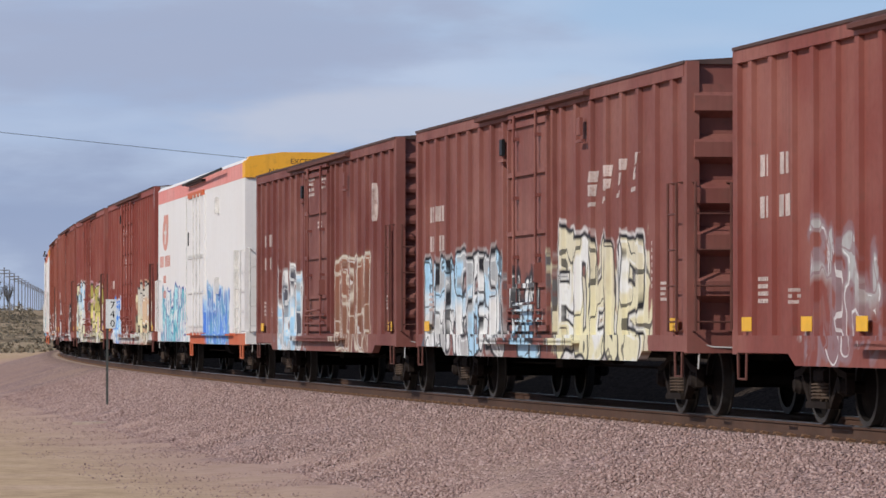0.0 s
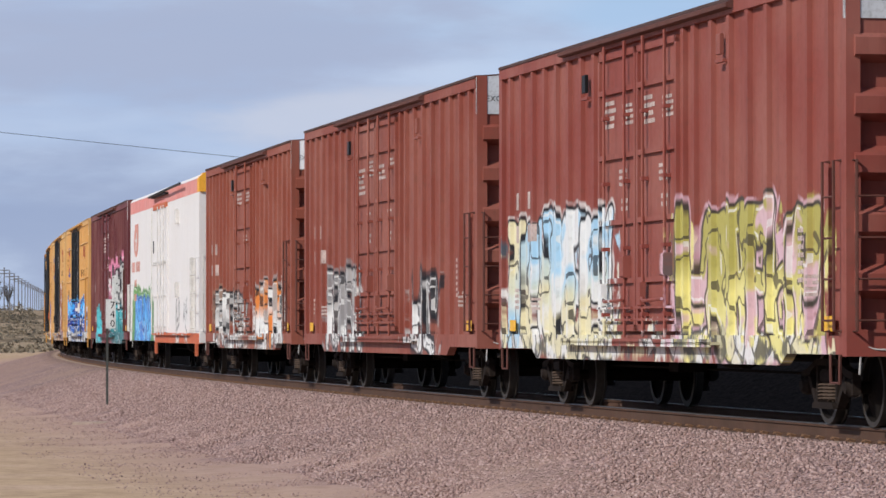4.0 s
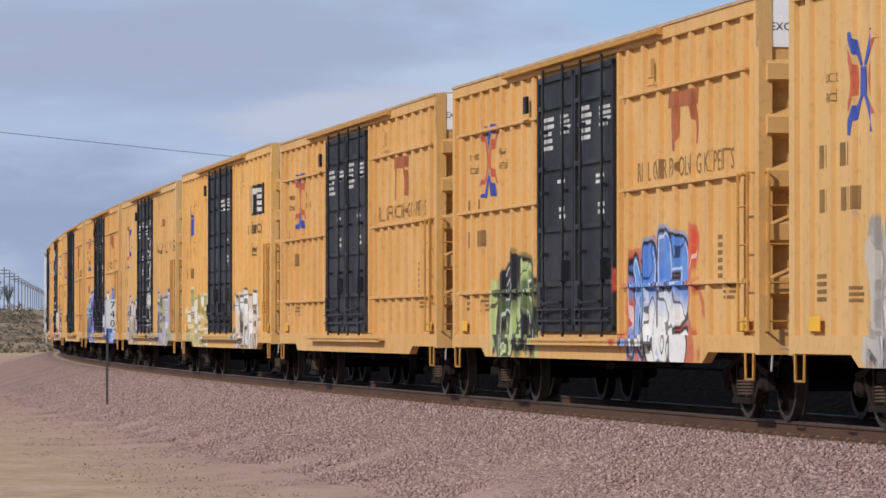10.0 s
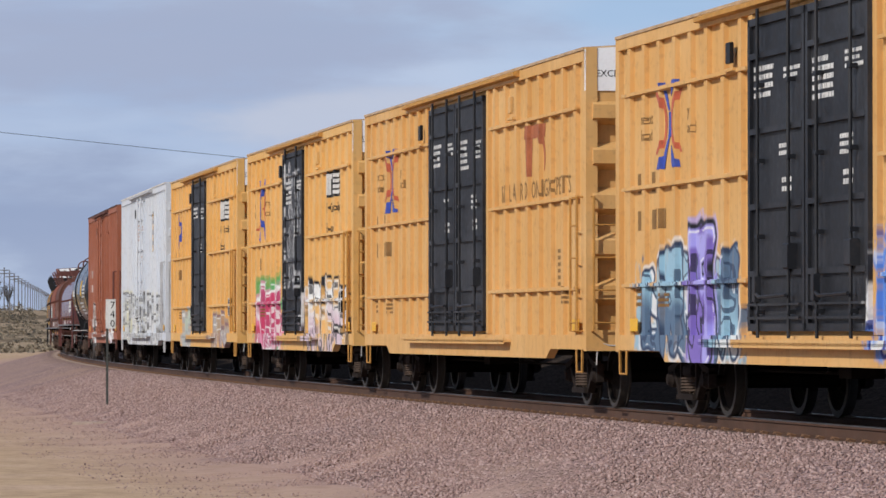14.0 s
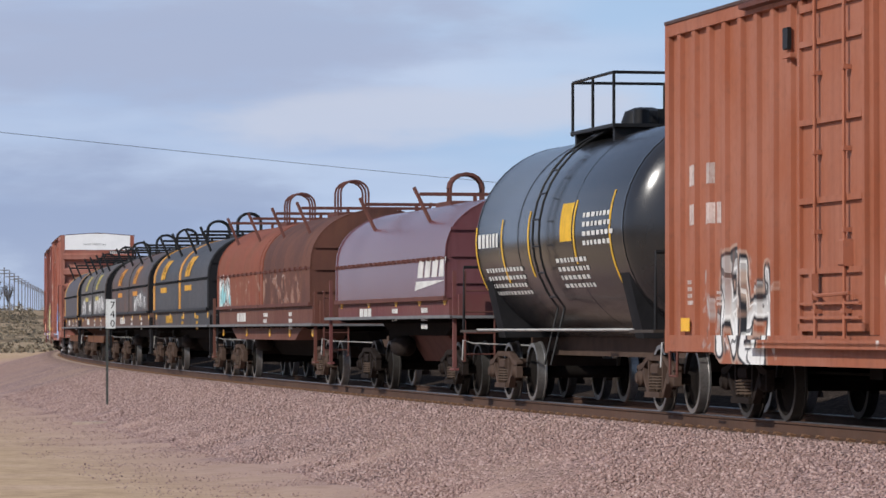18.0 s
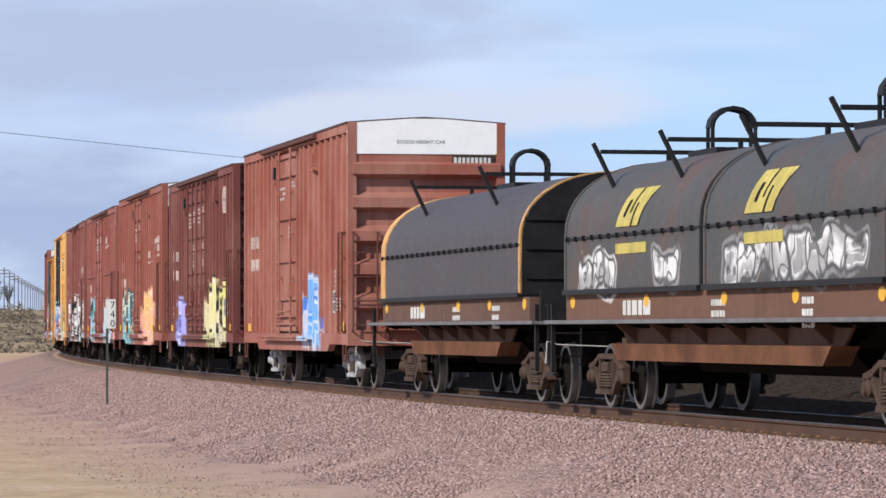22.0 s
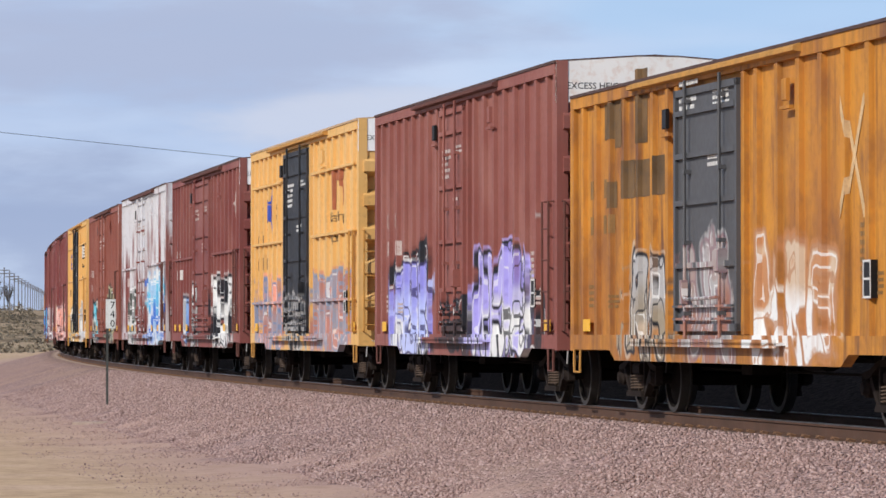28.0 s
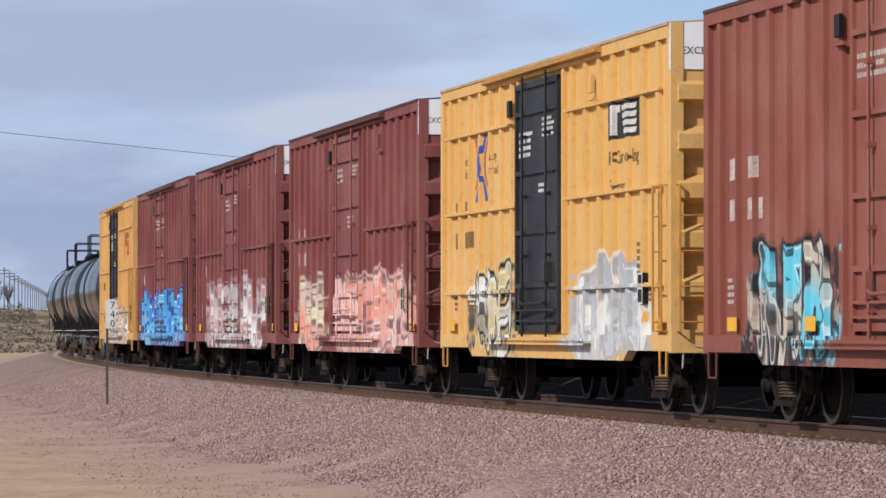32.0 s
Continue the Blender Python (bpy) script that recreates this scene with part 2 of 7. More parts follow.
        d = mm("SUBTRACT", d, mm("MULTIPLY", i.outputs["Girth"], mm("ADD", mm("MULTIPLY", rb, 0.35), 0.8)))
        d = mm("ADD", d, mm("MULTIPLY", mm("SUBTRACT", fine, 0.5), 0.07))
        centre = mm("ADD", mm("MULTIPLY", mm("ADD", no, 0.5 - 0.5 * k), i.outputs["Pitch"]), i.outputs["X0"])
        ok = mm("MULTIPLY", mm("GREATER_THAN", centre, mm("ADD", i.outputs["X0"], 0.3)), mm("LESS_THAN", centre, mm("SUBTRACT", i.outputs["X1"], 0.3)))
        ok = mm("MULTIPLY", mm("MULTIPLY", ok, i.outputs["Strokes"]), mm("MULTIPLY", mm("SUBTRACT", mm("ADD", i.outputs["Cover"], 0.12), holes), 9.0, True))
        rows.append((d, ok, re_, rf_))

    def within(d, ok, reach, share=1.0):
        return mm("MULTIPLY", mm("MULTIPLY", mm("MULTIPLY", mm("SUBTRACT", reach, d), 28.0, True), ok), share)
    for d, ok, re_, rf_ in rows:
        c = mix(n, l, c, i.outputs["Three"], mm("MULTIPLY", within(d, ok, 0.12, 0.7), ramp(n, l, rag, 0.40, 0.50)))
    for d, ok, re_, rf_ in rows:
        c = mix(n, l, c, i.outputs["Line"], within(d, ok, 0.06))
        fade = ramp(n, l, mm("ADD", lz, mm("MULTIPLY", mm("SUBTRACT", soft, 0.5), 0.9)), 0.62, 0.36)
        fade = mm("ABSOLUTE", mm("SUBTRACT", fade, mm("MULTIPLY", mm("GREATER_THAN", re_, 0.86), 1.0)))
        fill = mix(n, l, i.outputs["One"], i.outputs["Two"], fade)
        fill = mix(n, l, fill, i.outputs["Three"], mm("MULTIPLY", ramp(n, l, mm("ADD", soft, mm("MULTIPLY", rf_, 0.12)), 0.60, 0.64), 0.9))
        fill = mix(n, l, fill, i.outputs["Line"], mm("MULTIPLY", mm("LESS_THAN", mm("ABSOLUTE", mm("SUBTRACT", soft, 0.47)), 0.012), 0.8))
        glint = mm("LESS_THAN", mm("ABSOLUTE", mm("ADD", d, 0.06)), 0.016)
        glint = mm("MULTIPLY", glint, mm("GREATER_THAN", soft, 0.5))
        fill = mix(n, l, fill, (0.72, 0.72, 0.70), mm("MULTIPLY", glint, 0.7))
        c = mix(n, l, c, fill, within(d, ok, 0.0))
    # weather: runs of the car's paint and dust over it
    drip = noise_at(flat.outputs[0], 1.0, 3, 6.0, 0.8)
    c = mix(n, l, c, i.outputs["Under"], mm("MULTIPLY", ramp(n, l, drip, 0.58, 0.74), 0.3))
    l.new(c, o.inputs[0])
    return g


SPRAY = tag_group()


def paint(name, color, tags=(), fade=(0.5, 0.42, 0.36), fade_amount=0.25, rust=0.25, seed=0.0, rough=0.62, streak=0.35, panel=None, gloss=0.3, blotch=0.0, relief=0.18, dusty=0.28):
    """Weathered car paint in the car's own space, with the spray paint on it.
    tags: (x0, x1, z0, z1, one, two, three, line, size, cover, back)."""
    mat = bpy.data.materials.new(name)
    n, l, p = nodes_of(mat)
    co = n.new("ShaderNodeTexCoord").outputs["Object"]
    sh = (seed * 7.3, seed * 3.1, seed * 5.7)
    big = noise_node(n, l, co, 0.55, 4, (1, 1, 1), sh)
    runs = noise_node(n, l, co, 1.0, 5, (4.6, 4.6, 0.2), sh, 0.62)
    fine = noise_node(n, l, co, 9.0, 4, (1, 1, 1), sh)
    c = mix(n, l, color, fade, math_node(n, l, "MULTIPLY", ramp(n, l, big, 0.42, 0.72), fade_amount))
    c = mix(n, l, c, [v * 0.55 for v in color], math_node(n, l, "MULTIPLY", ramp(n, l, runs, 0.5, 0.7), streak * 1.3))
    if panel:
        sep = n.new("ShaderNodeSeparateXYZ")
        l.new(co, sep.inputs[0])
        edge_n = noise_node(n, l, co, 1.0, 5, (2.6, 2.6, 0.35), sh)
        amt = ramp(n, l, math_node(n, l, "ADD", math_node(n, l, "MULTIPLY", edge_n, panel[1]), math_node(n, l, "MULTIPLY", sep.outputs[2], panel[2])), panel[3], panel[4])
        c = mix(n, l, c, panel[0], amt)
    rusty = noise_node(n, l, co, 3.0, 6, (1, 1, 0.45), (sh[1], sh[2], sh[0]), 0.65)
    c = mix(n, l, c, (0.13, 0.055, 0.03), math_node(n, l, "MULTIPLY", ramp(n, l, rusty, 0.58, 0.72), rust))
    if blotch:
        wide = noise_node(n, l, co, 0.8, 6, (1, 1, 0.8), (sh[2], sh[0], sh[1]), 0.68)
        c = mix(n, l, c, (0.15, 0.062, 0.035), math_node(n, l, "MULTIPLY", ramp(n, l, wide, 0.47, 0.62), blotch))
    for k, (x0, x1, z0, z1, one, two, three, line, size, cover, back) in enumerate(tags):
        t = n.new("ShaderNodeGroup")
        t.node_tree = SPRAY
        l.new(co, t.inputs["Vector"])
        l.new(c, t.inputs["Under"])
        bold = size < 2.3 and z1 - z0 > 0.4
        count = max(1, round((x1 - x0) / (1.25 if size < 1.15 else 1.0 if size < 1.85 else 0.75)))
        for key, v in (("X0", x0), ("X1", x1), ("Z0", z0), ("Z1", z1), ("Seed", seed * 1.7 + k * 3.3), ("Size", size), ("Cover", cover), ("Strokes", 1.0 if bold else 0.0),
                       ("Pitch", 2 * (x1 - x0) / count), ("Girth", min(0.24, 0.255 / size)), ("Ground", back if back is not None else cover - 0.17 if bold else cover)):
            t.inputs[key].default_value = v
        for key, v in (("One", one), ("Two", two), ("Three", three), ("Line", line)):
            t.inputs[key].default_value = rgb(v)
        c = t.outputs[0]
    grime = math_node(n, l, "MULTIPLY", ramp(n, l, fine, 0.55, 0.8), dusty)
    c = mix(n, l, c, (0.10, 0.075, 0.06), grime)
    l.new(c, p.inputs["Base Color"])
    r = n.new("ShaderNodeMapRange")
    l.new(fine, r.inputs[0])
    r.inputs[3].default_value, r.inputs[4].default_value = (rough - 0.1, rough + 0.16) if relief > 0.05 else (rough - 0.02, rough + 0.04)
    l.new(r.outputs[0], p.inputs["Roughness"])
    p.inputs["Specular IOR Level"].default_value = gloss
    bump(n, l, p, math_node(n, l, "ADD", fine, big), relief, 0.006)
    return mat


BROWN, RED, DARK, MAROON = (0.21, 0.057, 0.044), (0.235, 0.056, 0.042), (0.155, 0.045, 0.037), (0.135, 0.034, 0.038)
YELLOW, PALE, BLACK, WHITE = (0.60, 0.335, 0.112), (0.59, 0.36, 0.14), (0.012, 0.013, 0.016), (0.74, 0.73, 0.71)

steel = plain("worn_steel", (0.07, 0.055, 0.045), 0.65, 0.3)
# Near-black base colour: the shade under the cars is put into this steel.
dark_steel = plain("shade_dark_steel", (0.012, 0.010, 0.009), 0.9, gloss=0.05, dirt=(0.02, 0.016, 0.013))
bright_steel = plain("polished_tread", (0.55, 0.54, 0.52), 0.28, 1.0, dirt_amount=0.1)
truck_rust = plain("rusty_cast_steel", (0.082, 0.054, 0.042), 0.85, gloss=0.12)
truck_dark = plain("dark_cast_steel", (0.020, 0.015, 0.013), 0.85, gloss=0.1, dirt=(0.05, 0.036, 0.028))
truck_white = plain("grey_cast_steel", (0.45, 0.46, 0.48), 0.6)
rail_side = plain("rail_rust", (0.085, 0.045, 0.03), 0.8, scale=1.0)
rail_head = plain("rail_head", (0.30, 0.28, 0.27), 0.35, 0.9, dirt_amount=0.2)
concrete = plain("tie_concrete", (0.26, 0.20, 0.17), 0.9)
clip_rust = plain("clip_rust", (0.22, 0.125, 0.075), 0.85)
white_paint = plain("white_panel", (0.86, 0.86, 0.85), 0.55, vary=0.05, dirt_amount=0.12, dirt=(0.4, 0.36, 0.32))
letter_white = plain("white_lettering", (0.66, 0.65, 0.62), 0.7, vary=0.2)
letter_faded = plain("worn_lettering", (0.42, 0.31, 0.28), 0.7, vary=0.35, dirt=(0.2, 0.07, 0.05), dirt_amount=0.8)
letter_pale = plain("pale_lettering", (0.56, 0.46, 0.42), 0.7, vary=0.3, dirt=(0.25, 0.08, 0.06), dirt_amount=0.6)
letter_black = plain("black_lettering", (0.03, 0.03, 0.03), 0.7)
letter_red = plain("red_lettering", (0.42, 0.14, 0.065), 0.75)
letter_brown = plain("faded_brown_lettering", (0.27, 0.15, 0.055), 0.75)
badge_blue = plain("blue_badge", (0.06, 0.10, 0.42), 0.6)
badge_red = plain("red_badge", (0.52, 0.13, 0.07), 0.6)
reflector = plain("yellow_reflector", (0.78, 0.42, 0.03), 0.45, vary=0.1, dirt_amount=0.15)
grab_iron = plain("rusty_iron", (0.10, 0.05, 0.035), 0.75)
black_gloss = plain("black_fitting", (0.012, 0.012, 0.013), 0.5, gloss=0.2, dirt=(0.03, 0.025, 0.022))
hood_shade = plain("dark_end_sheet", (0.018, 0.018, 0.020), 0.85, dirt_amount=0.05, gloss=0.08)
# ---- mesh tools ----
class Shape:
    """Collects boxes, tubes, prisms and turned forms into one mesh."""

    def __init__(self):
        self.v, self.f = [], []

    def add(self, verts, faces):
        k = len(self.v)
        self.v.extend(verts)
        self.f.extend([tuple(i + k for i in f) for f in faces])
        return self

    def box(self, x0, x1, y0, y1, z0, z1, cut=0.0):
        if cut:
            return self.prism([(y0 + cut, z0), (y1 - cut, z0), (y1, z0 + cut), (y1, z1 - cut), (y1 - cut, z1), (y0 + cut, z1), (y0, z1 - cut), (y0, z0 + cut)], x0, x1)
        v = [(x, y, z) for x in (x0, x1) for y in (y0, y1) for z in (z0, z1)]
        return self.add(v, [(0, 1, 3, 2), (4, 6, 7, 5), (0, 4, 5, 1), (2, 3, 7, 6), (0, 2, 6, 4), (1, 5, 7, 3)])

    def prism(self, outline, a, b, axis="x"):
        """An outline (counter-clockwise) carried from a to b. axis x: outline in y, z; y: in x, z; z: in x, y."""
        n = len(outline)
        put = {"x": lambda p, t: (t, p[0], p[1]), "y": lambda p, t: (p[0], t, p[1]), "z": lambda p, t: (p[0], p[1], t)}[axis]
        v = [put(p, a) for p in outline] + [put(p, b) for p in outline]
        f = [(i, (i + 1) % n, n + (i + 1) % n, n + i) for i in range(n)] + [tuple(range(n))[::-1], tuple(range(n, 2 * n))]
        return self.add(v, f)

    def tube(self, p, q, r, n=6):
        p, q = Vector(p), Vector(q)
        d = (q - p).normalized()
        u = d.orthogonal().normalized()
        w = d.cross(u)
        v = []
        for c in (p, q):
            v += [tuple(c + r * (math.cos(t) * u + math.sin(t) * w)) for t in (2 * math.pi * i / n for i in range(n))]
        f = [(i, (i + 1) % n, n + (i + 1) % n, n + i) for i in range(n)] + [tuple(range(n))[::-1], tuple(range(n, 2 * n))]
        return self.add(v, f)

    def path(self, pts, r, n=6):
        """One bent tube through the points."""
        pts = [Vector(p) for p in pts]
        k = len(pts)
        v, u = [], None
        for i, p in enumerate(pts):
            d = (pts[min(i + 1, k - 1)] - pts[max(i - 1, 0)]).normalized()
            u = d.orthogonal().normalized() if u is None else (u - u.dot(d) * d).normalized()
            w = d.cross(u)
            v += [tuple(p + r * (math.cos(t) * u + math.sin(t) * w)) for t in (2 * math.pi * j / n for j in range(n))]
        f = [(i * n + j, i * n + (j + 1) % n, (i + 1) * n + (j + 1) % n, (i + 1) * n + j) for i in range(k - 1) for j in range(n)]
        return self.add(v, f + [tuple(range(n))[::-1], tuple(range((k - 1) * n, k * n))])

    def turned(self, prof, n=24, axis="y", centre=(0, 0, 0)):
        """A profile of (along, radius) turned round an axis."""
        v, f, m = [], [], len(prof)
        for i in range(n):
            t = 2 * math.pi * i / n
            for a, r in prof:
                c, s = r * math.cos(t), r * math.sin(t)
                q = (c, a, s) if axis == "y" else (a, c, s) if axis == "x" else (c, s, a)
                v.append((q[0] + centre[0], q[1] + centre[1], q[2] + centre[2]))
        for i in range(n):
            j = (i + 1) % n
            for k in range(m - 1):
                f.append((i * m + k, i * m + k + 1, j * m + k + 1, j * m + k))
        return self.add(v, f)

    def mesh(self, name, smooth=0):
        me = bpy.data.meshes.new(name)
        me.from_pydata(self.v, [], self.f)
        bm = bmesh.new()
        bm.from_mesh(me)
        bmesh.ops.recalc_face_normals(bm, faces=bm.faces)
        bm.to_mesh(me)
        bm.free()
        if smooth:
            me.shade_smooth()
            me.set_sharp_from_angle(angle=radians(smooth))
        return me


def part(name, shape, material, parent, label="", smooth=0, at=None):
    """Links a shape (or a finished mesh) as one mesh object under a thing or under a part."""
    me = shape if isinstance(shape, bpy.types.Mesh) else shape.mesh(name, smooth)
    if not me.materials:
        me.materials.append(material)
    ob = new(name, me)
    ob.parent = parent
    if at:
        ob.matrix_basis = at if isinstance(at, Matrix) else Matrix.Translation(at)
    return tagged(ob, label) if label else ob


def thing(name, label, category, group="", kind=""):
    return tagged(new(name), label, category, group, kind)


FONT = {}


def words(text, size):
    """A flat mesh of text, standing in x and z, facing -y, its left bottom corner at 0."""
    key = (text, size)
    if key not in FONT:
        cu = bpy.data.curves.new("words", "FONT")
        cu.body, cu.size, cu.extrude, cu.resolution_u = text, size, 0.001, 2
        tmp = bpy.data.objects.new("words", cu)
        me = bpy.data.meshes.new_from_object(tmp)
        bpy.data.objects.remove(tmp)
        me.transform(Matrix.Rotation(radians(90), 4, "X"))
        FONT[key] = me
    return FONT[key].copy()
# ---- ground, track bed and distance ----
def profile(lat):
    """Height of the ground by its distance outside the track's middle line."""
    rows = [(-1700, 8), (-300, 3.0), (-60, 1.6), (-14, 1.7), (-9.5, 1.45), (-5.2, -0.1), (-3.4, -0.42), (-2.35, -0.28), (-1.9, -0.23), (0.6, -0.23), (0.98, -0.185), (1.75, -0.175), (2.05, -0.24), (4.9, -1.0), (6.5, -1.06), (25, -1.05), (60, 0.3), (180, 6.0), (785, 11.0), (2500, 21.0), (9000, 60.0)]
    for (a, za), (b, zb) in zip(rows, rows[1:]):
        if a <= lat <= b:
            return za + (zb - za) * (lat - a) / (b - a)
    return rows[-1][1]


def ground_material():
    mat = bpy.data.materials.new("desert_ground")
    n, l, p = nodes_of(mat)
    geo = n.new("ShaderNodeNewGeometry").outputs["Position"]
    off = n.new("ShaderNodeVectorMath")
    off.operation = "SUBTRACT"
    l.new(geo, off.inputs[0])
    off.inputs[1].default_value = (CX, CY, 0)
    flat = n.new("ShaderNodeVectorMath")
    flat.operation = "MULTIPLY"
    l.new(off.outputs[0], flat.inputs[0])
    flat.inputs[1].default_value = (1, 1, 0)
    ln = n.new("ShaderNodeVectorMath")
    ln.operation = "LENGTH"
    l.new(flat.outputs[0], ln.inputs[0])
    lat = math_node(n, l, "SUBTRACT", ln.outputs["Value"], R)
    big = noise_node(n, l, geo, 0.35, 4)
    mid = noise_node(n, l, geo, 2.2, 5)
    fine = noise_node(n, l, geo, 16.0, 4)
    # crushed stone
    cell = n.new("ShaderNodeTexVoronoi")
    cell.inputs["Scale"].default_value = 17.0
    l.new(geo, cell.inputs["Vector"])
    hue = n.new("ShaderNodeSeparateColor")
    l.new(cell.outputs["Color"], hue.inputs[0])
    stone = mix(n, l, (0.22, 0.145, 0.135), (0.42, 0.30, 0.28), hue.outputs[0])
    stone = mix(n, l, stone, (0.10, 0.07, 0.07), math_node(n, l, "GREATER_THAN", hue.outputs[1], 0.8))
    stone = mix(n, l, stone, (0.36, 0.25, 0.20), ramp(n, l, big, 0.35, 0.7))
    # sand
    sand = mix(n, l, (0.53, 0.385, 0.25), (0.40, 0.285, 0.185), ramp(n, l, mid, 0.35, 0.7))
    sand = mix(n, l, sand, (0.55, 0.40, 0.29), ramp(n, l, big, 0.5, 0.7))
    sand = mix(n, l, sand, (0.27, 0.18, 0.13), math_node(n, l, "MULTIPLY", ramp(n, l, noise_node(n, l, geo, 5.0, 6, rough=0.7), 0.48, 0.66), 0.45))
    sand = mix(n, l, sand, (0.19, 0.13, 0.095), math_node(n, l, "MULTIPLY", ramp(n, l, fine, 0.6, 0.72), 0.3))
    pink = mix(n, l, (0.45, 0.315, 0.265), (0.37, 0.25, 0.21), ramp(n, l, mid, 0.3, 0.7))
    scrub = mix(n, l, (0.36, 0.27, 0.18), (0.17, 0.13, 0.09), ramp(n, l, noise_node(n, l, geo, 0.10, 6, (1, 0.16, 1), rough=0.65), 0.44, 0.58))
    wav = math_node(n, l, "MULTIPLY", math_node(n, l, "SUBTRACT", big, 0.5), 3.2)
    wav2 = math_node(n, l, "MULTIPLY", math_node(n, l, "SUBTRACT", mid, 0.5), 1.6)
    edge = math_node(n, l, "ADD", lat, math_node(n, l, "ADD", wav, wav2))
    # Behind the track the train's shadow is painted in as near-black ground.
    shaded_bank = mix(n, l, (0.022, 0.017, 0.014), (0.06, 0.046, 0.038), hue.outputs[0])
    stone = mix(n, l, stone, shaded_bank, ramp(n, l, math_node(n, l, "MULTIPLY", edge, -1.0), 1.9, 3.2))
    crest = math_node(n, l, "MULTIPLY", ramp(n, l, lat, 0.8, 1.0), ramp(n, l, math_node(n, l, "MULTIPLY", lat, -1.0), -1.3, -1.08))
    stone = mix(n, l, stone, (0.55, 0.42, 0.33), math_node(n, l, "MULTIPLY", crest, 0.75))
    c = mix(n, l, stone, pink, ramp(n, l, edge, 4.3, 5.2))
    c = mix(n, l, c, sand, ramp(n, l, edge, 4.9, 8.6))
    c = mix(n, l, c, scrub, ramp(n, l, edge, 22.0, 30.0))
    c = mix(n, l, c, scrub, ramp(n, l, math_node(n, l, "MULTIPLY", edge, -1.0), 13.0, 17.0))
    l.new(c, p.inputs["Base Color"])
    p.inputs["Roughness"].default_value = 0.95
    p.inputs["Specular IOR Level"].default_value = 0.0
    near = ramp(n, l, math_node(n, l, "MULTIPLY", edge, -1.0), -5.2, -4.2)
    h = math_node(n, l, "MULTIPLY", math_node(n, l, "SUBTRACT", 0.6, cell.outputs["Distance"]), near)
    h = math_node(n, l, "ADD", h, math_node(n, l, "MULTIPLY", fine, 0.4))
    bump(n, l, p, h, 0.8, 0.05)
    return mat


def build_ground():
    lats = [-1640, -1000, -500, -300, -150, -60, -30, -18, -14, -11.5, -9.5, -8, -6.6, -5.2, -4.2, -3.4, -2.8, -2.35, -1.9, -1.0, 0.0, 0.6, 0.98, 1.4, 1.75, 2.05, 2.3]
    lats += [2.3 + 0.26 * i for i in range(1, 11)] + [5.3, 5.9, 6.5, 7.2, 8, 9, 10, 11, 12, 13, 14, 15.4, 17, 19, 22, 25, 30, 36, 45, 60, 90, 130, 180, 260, 400, 600, 785, 1200, 1800, 2500, 3600]
    turns = [A0 + s / R for s in np.arange(-420, 60.1, 1.5)]
    a = turns[-1]
    while a < turns[0] + 2 * math.pi - 0.05:
        a += min(0.05, max(0.004, (a - turns[0]) * 0.02))
        if a < turns[0] + 2 * math.pi - 0.02:
            turns.append(a)
    verts, faces, m = [], [], len(lats)
    for a in turns:
        for lat in lats:
            x, y = CX + (R + lat) * math.cos(a), CY + (R + lat) * math.sin(a)
            z = profile(lat)
            if lat > 2.3:
                z += 0.05 * noise.noise((x * 0.5, y * 0.5, 0)) * min(1, (lat - 2.3) / 2) + min(1.2, max(0, lat - 20) * 0.01) * noise.noise((x * 0.03, y * 0.03, 5))
            verts.append((x, y, z))
    k = len(turns)
    for i in range(k):
        j = (i + 1) % k
        for q in range(m - 1):
            faces.append((i * m + q, i * m + q + 1, j * m + q + 1, j * m + q))
    me = bpy.data.meshes.new("ground")
    me.from_pydata(verts, [], faces)
    me.shade_smooth()
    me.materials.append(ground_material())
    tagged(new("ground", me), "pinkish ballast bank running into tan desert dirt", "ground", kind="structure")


build_ground()


def stone_material():
    mat = bpy.data.materials.new("crushed_stone")
    n, l, p = nodes_of(mat)
    rnd = n.new("ShaderNodeNewGeometry").outputs["Random Per Island"]
    ramp_n = n.new("ShaderNodeValToRGB")
    e = ramp_n.color_ramp.elements
    e[0].position, e[0].color = 0.0, (0.17, 0.105, 0.098, 1)
    e[1].position, e[1].color = 1.0, (0.50, 0.37, 0.345, 1)
    mid = e.new(0.55)
    mid.color = (0.34, 0.225, 0.21, 1)
    l.new(rnd, ramp_n.inputs[0])
    co = n.new("ShaderNodeNewGeometry").outputs["Position"]
    l.new(mix(n, l, ramp_n.outputs[0], (0.36, 0.26, 0.21), math_node(n, l, "MULTIPLY", noise_node(n, l, co, 30, 3), 0.5)), p.inputs["Base Color"])
    p.inputs["Roughness"].default_value = 0.9
    p.inputs["Specular IOR Level"].default_value = 0.15
    return mat


